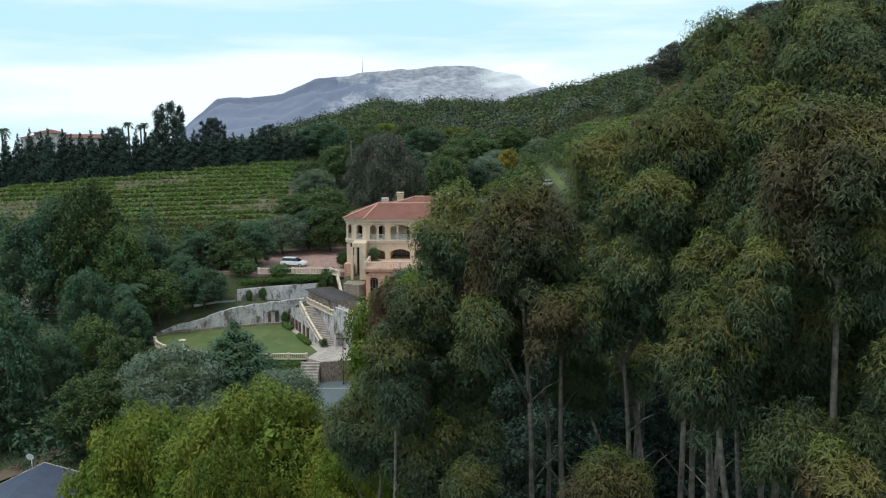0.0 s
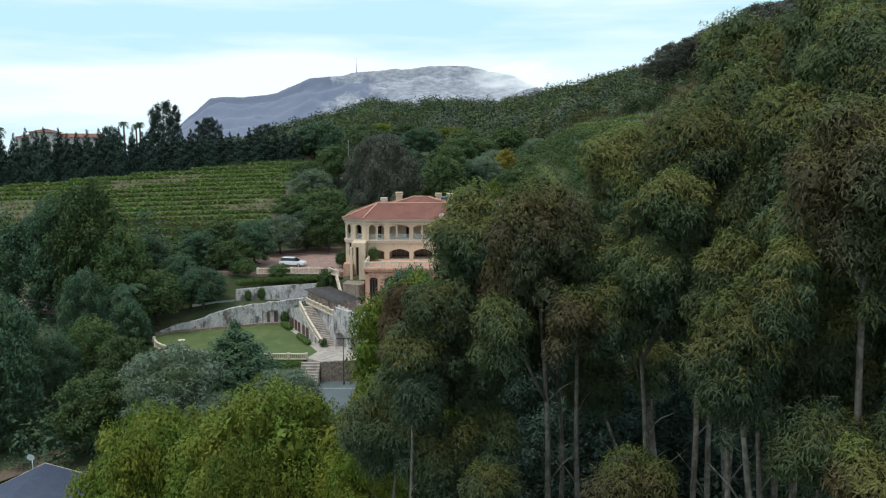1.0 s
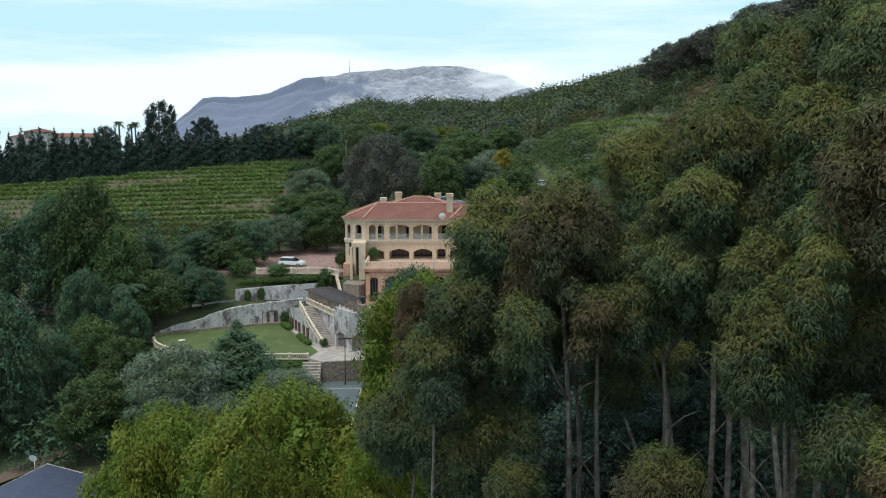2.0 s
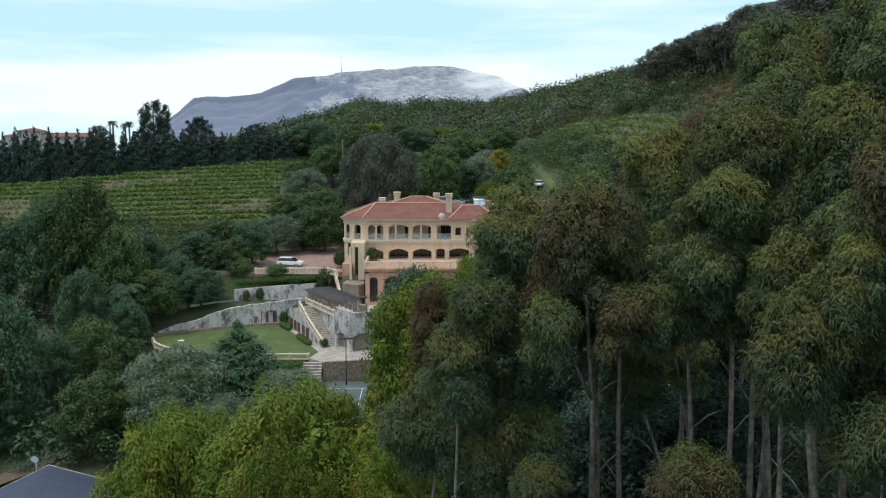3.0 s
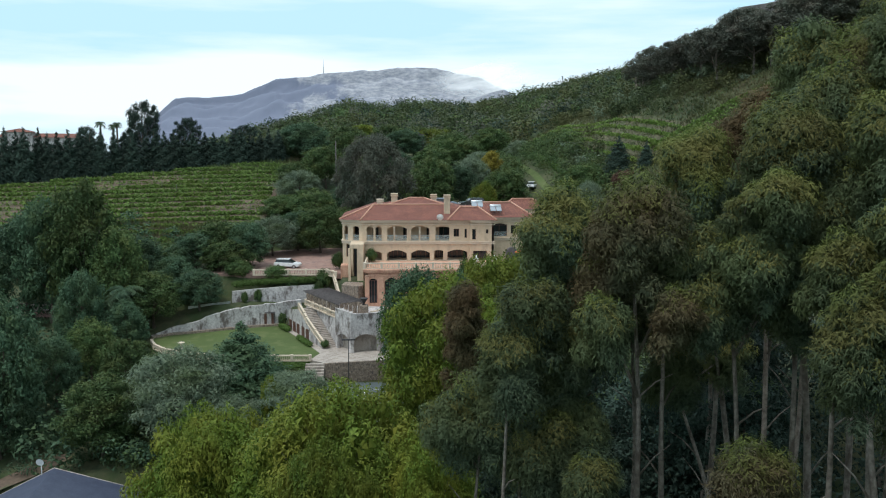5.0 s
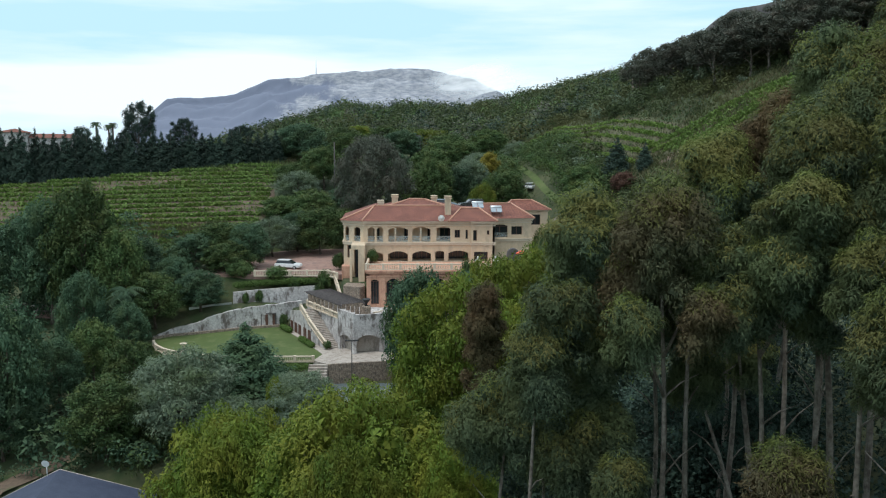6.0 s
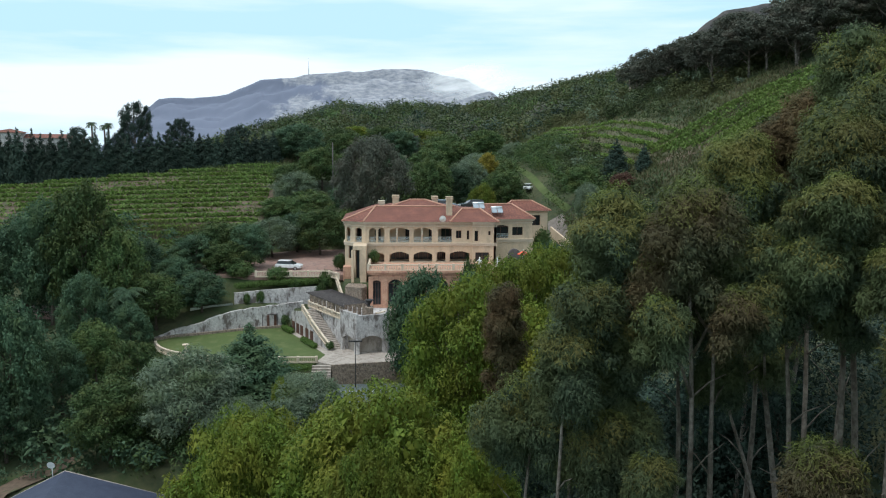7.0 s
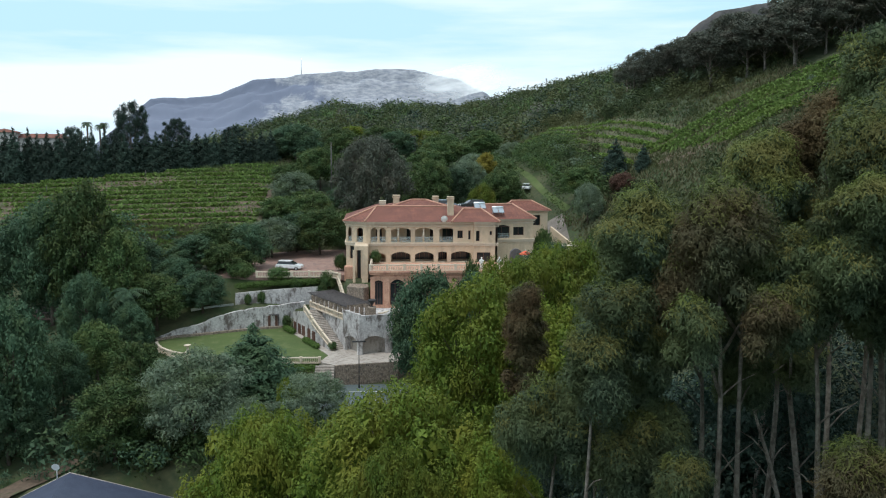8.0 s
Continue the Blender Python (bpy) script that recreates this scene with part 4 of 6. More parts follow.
# terrace over the pink basement
part("terrace", boxes((-12.1, 9.3, 119.3, 127.9, 11.3, 11.68), (-12.0, 9.2, 119.42, 127.9, 11.05, 11.3), bevel=0.05), M["pink"], villa)
BASE = [(0.45, 1.75, 6.3, 9.9, 0.25), (2.9, 5.1, 6.3, 9.7, 0.6), (6.4, 8.6, 6.3, 9.7, 0.6), (9.9, 12.1, 6.3, 9.7, 0.6), (13.4, 15.6, 6.3, 9.7, 0.6)]
part("basement_wall", wall_mesh((-11.75, 119.7), (9.0, 119.7), 4.5, 11.05, BASE), M["pink"], villa, "pink sandstone basement wall")
part("basement_wall", wall_mesh((-11.75, 127.9), (-11.75, 119.7), 4.5, 11.05), M["pink"], villa)
part("basement_wall", wall_mesh((9.0, 119.7), (9.0, 127.9), 4.5, 11.05), M["pink"], villa)
part("basement_moulding", boxes((-11.9, 9.1, 119.55, 119.7, 10.55, 10.75), (-11.9, -11.2, 119.5, 119.7, 4.6, 10.5), (-9.9, -9.0, 119.5, 119.7, 4.6, 10.5)), M["pink"], villa)
for u0, u1, v0, v1, rise in BASE:
    window(villa, (-11.75, 119.7), (9.0, 119.7), u0, u1, v0, v1, rise, bars=2)
balustrade(villa, [(-11.95, 127.6, 11.68), (-11.95, 119.5, 11.68), (9.1, 119.5, 11.68)])
# satellite dish on the eave
dish = bmesh.new()
bmesh.ops.create_cone(dish, cap_ends=False, segments=16, radius1=0.55, radius2=0.12, depth=0.16, matrix=Matrix.Translation((0.0, 127.0, 18.95)) @ Matrix.Rotation(radians(-75), 4, 'X') @ Matrix.Rotation(math.pi, 4, 'X'))
bmesh.ops.create_cone(dish, cap_ends=True, segments=12, radius1=0.13, radius2=0.13, depth=0.03, matrix=Matrix.Translation((0.0, 127.06, 18.95)) @ Matrix.Rotation(radians(-75), 4, 'X'))
tube(dish, [(0.0, 127.1, 18.9), (0.0, 127.5, 18.45)], [0.04, 0.04], 6)
part("satellite_dish", dish, M["white"], villa, "white satellite dish")


def solar_heater(x, y, z):
    """A tank lying above a tilted panel."""
    own = thing("solar_heater", Matrix.Translation((x, y, z)), "steel solar water heater on the tiled roof", "solar heater", "solar heaters")
    part("tank", tube(bmesh.new(), [(-1.0, 0.9, 0.75), (-0.9, 0.9, 0.75), (0.9, 0.9, 0.75), (1.0, 0.9, 0.75)], [0.16, 0.26, 0.26, 0.16], 12), M["steel"], own)
    bm = boxes((-0.95, -0.05, -0.9, 0.75, 0, 0.08), (0.05, 0.95, -0.9, 0.75, 0, 0.08), bevel=0.02)
    bmesh.ops.rotate(bm, verts=bm.verts[:], cent=(0, -0.9, 0), matrix=Matrix.Rotation(radians(22), 3, 'X'))
    part("panel", bm, M["solar"], own)
    for a in (-0.9, 0.8):
        part("bracket", boxes((a, a + 0.1, 0.6, 0.9, -0.4, 0.5)), M["steel"], own)


solar_heater(6.6, 133.3, 20.25)
solar_heater(9.9, 134.2, 19.45)


# ---------------------------------------------------------------- garden level
LAWN = [(-41.5, 111), (-39.5, 108.6), (-37, 107.0), (-34, 105.6), (-31, 104.9), (-27, 104.5), (-23.5, 104.3), (-18.6, 104.2), (-17.6, 107.5), (-21.2, 115.3), (-26, 124.6), (-30, 123.6), (-34, 121.9), (-37.5, 120.2), (-41, 119.2), (-43.2, 117), (-43.2, 113.5)]
solo("lawn", prism(bmesh.new(), LAWN, 1.0, 1.7), M["grass"], "neatly mown oval lawn", "lawn", kind="structure")
patio = solo("patio", prism(bmesh.new(), [(-17.6, 107.5), (-18.6, 104.2), (-16.6, 102.6), (-8.0, 104.0), (-6.5, 110), (-14.5, 111.5), (-23.5, 126), (-26, 124.6), (-21.2, 115.3)], 1.0, 1.74), M["pave"], "pale stone patio beside the lawn", "patio", kind="structure")
front = thing("low_lawn_balustrade", Matrix.Identity(4), "low cream balustrade curving round the lawn", "balustrade")
balustrade(front, [(-42.6, 113.2, 1.6), (-41.5, 110.8, 1.6), (-39.5, 108.4, 1.6), (-37, 106.8, 1.6), (-34, 105.4, 1.6), (-31, 104.7, 1.6), (-27, 104.3, 1.6), (-23.5, 104.1, 1.6), (-18.6, 104.0, 1.6)], "curved_run", 0.8)
# old retaining walls
LOW = [(-43.5, 117.2), (-41.2, 119.2), (-38, 120.3), (-34, 122.2), (-30, 123.9), (-26, 125.0), (-22.5, 126.4)]
def ragged(line, tops, step, rough, seed):
    """A finer line with an uneven top, as on a crumbling wall."""
    rr = random.Random(seed)
    out, hs = [], []
    for (a, b), (p, q) in zip(zip(line, line[1:]), zip(tops, tops[1:])):
        n = max(1, int(math.hypot(b[0] - a[0], b[1] - a[1]) / step))
        for k in range(n):
            out.append((a[0] + (b[0] - a[0]) * k / n, a[1] + (b[1] - a[1]) * k / n))
            hs.append(p + (q - p) * k / n + rr.uniform(-rough, rough))
    return out + [line[-1]], hs + [tops[-1]]


low_line, low_tops = ragged(LOW, [2.0, 2.7, 3.4, 4.6, 5.1, 5.3, 5.6], 0.5, 0.10, 4)
solo("retaining_wall", band(bmesh.new(), low_line, 0.6, [0.5] * len(low_line), low_tops), M["oldwall"], "old stained whitewashed retaining wall behind the lawn", "wall", kind="structure")
solo("wall_foot", band(bmesh.new(), [(x + 0.1, y - 0.55) for x, y in LOW[:6]], 0.5, [1.5] * 6, [2.02] * 6), M["rubble"], "low stone kerb along the old wall", "kerb", kind="structure")
solo("upper_wall", band(bmesh.new(), [(-33.6, 126.2), (-30, 126.6), (-25, 127.2), (-20.5, 127.6)], 0.5, [4.0] * 4, [7.0, 7.3, 7.6, 7.8]), M["oldwall"], "stained upper retaining wall above the lawn", "wall", kind="structure")
solo("low_screen", band(bmesh.new(), [(-40.2, 124.6), (-36.6, 125.6), (-33.8, 126.0)], 0.25, [2.5] * 3, [4.9, 5.2, 5.4]), M["steel"], "corrugated sheet screen beside the old wall", "screen")
store_door = thing("store_door", Matrix.Identity(4), "dark timber double door in the old wall", "door")
for a, b in ((-28.75, -27.8), (-27.7, -26.75)):
    y = 124.0 + (a + 30) * 0.28
    part("leaf", boxes((a, b, y - 0.06 + 0.1, y + 0.06 + 0.1, 1.7, 3.75), bevel=0.02), M["wood"], store_door)
part("frame", boxes((-28.95, -28.78, 124.2, 124.7, 1.7, 3.95), (-26.72, -26.55, 124.7, 125.2, 1.7, 3.95), (-28.95, -26.55, 124.42, 124.72, 3.78, 3.95)), M["oldwood"], store_door)
# arcade wall under the stair, its doors, and the stair
S0, S1 = (-17.4, 110.0), (-22.4, 119.8)
stair = thing("garden_stair", Matrix.Identity(4), "long stone stair with cream balustrade beside the pergola", "stair")
sd = (Vector(S1) - Vector(S0))
run = sd.length
sd.normalize()
sn = Vector((sd.y, -sd.x))
STEPS, RISE = 24, 0.17
for k in range(STEPS):
    u0, u1 = k * run / STEPS * 0.86, run
    a = Vector(S0) + sd * u0
    b = Vector(S0) + sd * (u0 + run / STEPS * 0.86 + 0.05)
    poly = [(a.x, a.y), (a.x + sn.x * 2.12, a.y + sn.y * 2.12), (b.x + sn.x * 2.12, b.y + sn.y * 2.12), (b.x, b.y)]
    part("step", prism(bmesh.new(), poly, 1.5, 1.74 + RISE * (k + 1)), M["pave"], stair)
P = lambda u, off, z: (S0[0] + sd.x * u + sn.x * off, S0[1] + sd.y * u + sn.y * off, z)
arc = wall_mesh(P(run + 3.5, -0.05, 0)[:2], P(0.2, -0.05, 0)[:2], 1.6, 2.2, [])
part("arcade_plinth", arc, M["trim"], stair)
tops = [P(run + 3.5, -0.1, 4.7), P(run - 1, -0.1, 5.6), P(run * 0.70, -0.1, 4.7), P(run * 0.62, -0.1, 4.2), P(run * 0.3, -0.1, 3.0), P(0.1, -0.1, 2.0)]
part("arcade_wall", band(bmesh.new(), [p[:2] for p in tops], 0.3, [1.6] * 6, [p[2] for p in tops]), M["oldwall"], stair)
balustrade(stair, tops[1:], "stair_balustrade", 0.9)
for u in (run + 2.6, run + 0.8, run - 0.9, run * 0.72, run * 0.55):
    c = Vector(P(u, -0.2, 0)[:2])
    bm = bmesh.new()
    slab(bm, (c.x, c.y), [(-0.5, 1.75), (0.5, 1.75), (0.5, 3.3), (-0.5, 3.3)], -sd, -sn * -1, 0.22)
    bmesh.ops.recalc_face_normals(bm, faces=bm.faces[:])
    part("arcade_door", bm, M["wood"], stair, "dark timber arcade door")
# pergola terrace
TERR = [(-20.8, 121.6), (-15.6, 111.2), (-9.2, 109.6), (-6.2, 119.0), (-12.0, 121.0), (-15.0, 126.8), (-21.8, 126.6)]
solo("pergola_terrace", prism(bmesh.new(), TERR, 1.5, 5.85), M["oldwall"], "raised terrace with stained old walls under the pergola", "terrace", kind="structure")
pergola = thing("pergola", Matrix.Identity(4), "weathered timber pergola on rough stone pillars", "pergola")
for k in range(8):
    t = k / 7
    for off, nm in ((0.0, 0), (3.6, 1)):
        x, y = -20.7 + 5.2 * t + off * 0.86, 120.9 - 9.0 * t + off * 0.5
        part("pillar", boxes((x - 0.28, x + 0.28, y - 0.28, y + 0.28, 5.8, 7.75), bevel=0.06), M["rubble"], pergola)
for off in (-0.1, 3.7):
    a, b = Vector((-21.2 + off * 0.86, 121.7 + off * 0.5, 7.82)), Vector((-15.1 + off * 0.86, 111.2 + off * 0.5, 7.82))
    part("beam", tube(bmesh.new(), [a, b], [0.14, 0.14], 4), M["oldwood"], pergola)
for k in range(19):
    t = k / 18
    a = Vector((-21.1 + 5.9 * t - 0.5, 121.5 - 10.1 * t - 0.3, 8.02))
    b = a + Vector((4.6 * 0.86, 4.6 * 0.5, 0))
    part("slat", tube(bmesh.new(), [a, b], [0.07, 0.07], 4), M["oldwood"], pergola)
terrace_rail = thing("terrace_balustrade", Matrix.Identity(4), "cream balustrade along the pergola terrace", "balustrade")
balustrade(terrace_rail, [(-21.3, 121.0, 5.85), (-15.8, 111.6, 5.85)], "long_run", 0.85)
# rounded block with arches at the end
block = thing("arched_block", Matrix.Identity(4), "old stained stone garden room with flat arches", "garden room")
K0, K1, K2, K3 = (-15.7, 110.6), (-13.3, 107.3), (-9.1, 108.4), (-8.6, 112.5)
part("wall", wall_mesh(K0, K1, 4.2, 7.5, []), M["oldwall"], block)
part("wall", wall_mesh(K1, K2, 4.6, 7.3, []), M["oldwall"], block)
part("arch_wall", wall_mesh(K0, K1, 1.7, 4.2, [(0.5, 3.5, 1.72, 3.6, 0.5)]), M["oldwall"], block)
part("arch_wall", wall_mesh(K1, K2, 1.7, 4.6, [(0.45, 3.75, 1.72, 3.75, 0.6)]), M["oldwall"], block)
part("wall", wall_mesh(K2, K3, 1.7, 7.3, []), M["oldwall"], block)
part("deck", prism(bmesh.new(), [(-15.4, 110.8), (-13.2, 107.8), (-9.4, 108.8), (-9.0, 112)], 6.1, 6.4), M["pave"], block)
part("inner_door", wall_mesh((-14.7, 110.9), (-13.0, 108.5), 1.7, 4.4, []), M["pave"], block, "pale panelled inner door")
part("inner_door", wall_mesh((-13.0, 108.5), (-9.2, 109.5), 1.7, 4.6, []), M["pave"], block)
pillar = thing("urn_pillar", Matrix.Translation((-11.6, 110.4, 6.1)), "rough stone pillar carrying a dark urn", "pillar")
part("shaft", boxes((-0.6, 0.6, -0.6, 0.6, 0, 1.9), bevel=0.12), M["rubble"], pillar)
part("urn", tube(bmesh.new(), [(0, 0, 1.9), (0, 0, 2.05), (0, 0, 2.2), (0, 0, 2.6), (0, 0, 2.85), (0, 0, 2.9)], [0.3, 0.12, 0.15, 0.45, 0.62, 0.55], 14), M["black"], pillar)
solo("stone_tower_wall", prism(bmesh.new(), [(-15.6, 121.5), (-13.0, 120.0), (-12.2, 121.0), (-12.4, 124.0), (-15.2, 124.2)], 4.5, 8.9), M["rubble"], "rough rubble stone wall beside the porch", "wall")
bridge_rail = thing("terrace_stair_rail", Matrix.Identity(4), "cream stair balustrade down from the basement terrace", "balustrade")
balustrade(bridge_rail, [(-7.4, 112.5, 6.6), (-10.6, 111.4, 6.0)], "low_run", 0.85)
# patio front wall, court and steps
solo("patio_wall", band(bmesh.new(), [(-16.4, 102.3), (-8.0, 103.8), (-4.5, 106)], 0.4, [-2.2] * 3, [1.72, 1.72, 1.4]), M["rubble"], "brown stone retaining wall below the patio", "wall", kind="structure")
steps = thing("patio_steps", Matrix.Identity(4), "short flight of stone steps to the court", "stair")
for k in range(9):
    part("step", boxes((-19.0 - 0.02 * k, -16.5, 102.4 - 0.36 * k, 102.8 - 0.36 * k, -1.6, 1.62 - 0.3 * k)), M["pave"], steps)
solo("court", boxes((-21.5, -1.0, 84.5, 102.6, -1.9, -1.0)), M["court"], "dark green hard court", "court", kind="structure")
lines = thing("court_lines", Matrix.Identity(4), "faded white court lines", "court marking")
part("line", boxes((-19, -3, 99.5, 99.58, -1.0, -0.992), (-11, -10.92, 86, 99.5, -1.0, -0.992)), M["white"], lines)
post = thing("lamp_post", Matrix.Translation((-13.2, 101.2, -1.0)), "tall black iron lamp post at the court", "lamp post")
part("pole", tube(bmesh.new(), [(0, 0, 0), (0, 0, 0.6), (0, 0, 6.2)], [0.12, 0.07, 0.05], 8), M["black"], post)
part("lantern", boxes((-0.9, 0.9, -0.12, 0.12, 6.15, 6.35), bevel=0.05), M["black"], post)
# hedges and drive


def hedge(line, height, width, label, seed):
    """A clipped hedge: a solid heart under a skin of small leaves."""
    rng = np.random.default_rng(seed)
    own = thing("hedge", Matrix.Identity(4), label, "hedge", "clipped hedges")
    lobes = []
    for (x0, y0, z0), (x1, y1, z1) in zip(line, line[1:]):
        n = max(2, int(math.hypot(x1 - x0, y1 - y0) / (width * 0.45)))
        for k in range(n):
            t = (k + 0.5) / n
            lobes.append(((x0 + (x1 - x0) * t, y0 + (y1 - y0) * t, z0 + (z1 - z0) * t + height * 0.5), (width * 0.55, width * 0.55, height * 0.55)))
    ob = new("leaves", crown_mesh("leaves", rng, lobes, 620 * len(lobes), 0.12, 0.7, 0.2, [M["hedge"]], 0, 3, 0.9))
    ob.parent = own
    return own


hedge([(-33.5, 127.6, 7.4), (-27, 128.1, 7.9), (-20.5, 128.4, 8.1)], 1.0, 1.5, "long clipped green hedge on the upper wall", 1)
hedge([(-25.4, 123.2, 1.7), (-23.8, 120.3, 1.7)], 0.8, 0.9, "low clipped hedge at the lawn's edge", 2)
hedge([(-21.6, 115.6, 1.7), (-19.4, 111.2, 1.7)], 0.7, 0.8, "low clipped hedge at the lawn's edge", 3)
hedge([(-27, 103.4, 0.4), (-19, 103.3, 0.4)], 1.2, 1.2, "dark hedge below the lawn", 4)
solo("driveway", prism(bmesh.new(), [(-40, 131), (-30, 129.3), (-16.2, 128.8), (-16.2, 160), (-24, 162), (-40, 150)], [8.6] * 6, [9.25, 9.3, 9.5, 9.6, 9.5, 9.3]), M["brickpave"], "red brick paved driveway beside the villa", "driveway", kind="structure")
drive_rail = thing("drive_balustrade", Matrix.Identity(4), "cream balustrade along the driveway edge", "balustrade")
balustrade(drive_rail, [(-30.5, 128.7, 9.2), (-22, 128.3, 9.3), (-18.6, 127.8, 9.4), (-17.0, 126.4, 9.2)], "upper_run", 0.95)
balustrade(drive_rail, [(-17.6, 127.4, 9.2), (-16.2, 123.2, 6.2)], "sloping_run", 0.95)


def car(x, y, z, turn, paint, label, scale=1.0):
    own = thing("car", Matrix.Translation((x, y, z)) @ Matrix.Rotation(radians(turn), 4, 'Z') @ Matrix.Scale(scale, 4), label, "car", "parked cars")
    bm = bmesh.new()
    low = [(-2.25, 0.35), (2.25, 0.35), (2.28, 0.7), (2.1, 0.92), (1.15, 1.02), (-2.1, 1.05), (-2.28, 0.75)]
    slab(bm, (0, -0.9), low, Vector((1, 0)), Vector((0, 1)), 1.8)
    bmesh.ops.recalc_face_normals(bm, faces=bm.faces[:])
    bmesh.ops.bevel(bm, geom=bm.edges[:], offset=0.08, segments=2, affect='EDGES')
    body = part("body", bm, M[paint], own)
    bm = bmesh.new()
    lo = [bm.verts.new(p) for p in ((-2.05, -0.82, 1.0), (1.2, -0.82, 1.0), (1.2, 0.82, 1.0), (-2.05, 0.82, 1.0))]
    hi = [bm.verts.new(p) for p in ((-1.75, -0.66, 1.55), (0.35, -0.66, 1.55), (0.35, 0.66, 1.55), (-1.75, 0.66, 1.55))]
    for k in range(4):
        bm.faces.new((lo[k], lo[(k + 1) % 4], hi[(k + 1) % 4], hi[k]))
    bm.faces.new(hi)
    bm.faces.new(lo[::-1])
    part("windows", bm, M["glass"], own)
    part("roof", boxes((-1.8, 0.4, -0.68, 0.68, 1.54, 1.61), bevel=0.03), M[paint], own)
    for sx in (-1.4, 1.4):
        for sy in (-0.85, 0.85):
            wheel = part("wheel", tube(bmesh.new(), [(sx, sy - 0.1, 0.33), (sx, sy + 0.1, 0.33)], [0.33, 0.33], 14), M["rubber"], own)
            part("rim", tube(bmesh.new(), [(sx, sy - 0.115, 0.33), (sx, sy + 0.115, 0.33)], [0.2, 0.2], 10), M["steel"], wheel)
    for sy in (-0.6, 0.6):
        part("headlight", boxes((2.2, 2.3, sy - 0.15, sy + 0.15, 0.66, 0.8), bevel=0.02), M["white"], own)
    return own


car(-26.0, 136.0, 9.3, -12, "carwhite", "white family car parked on the brick drive")
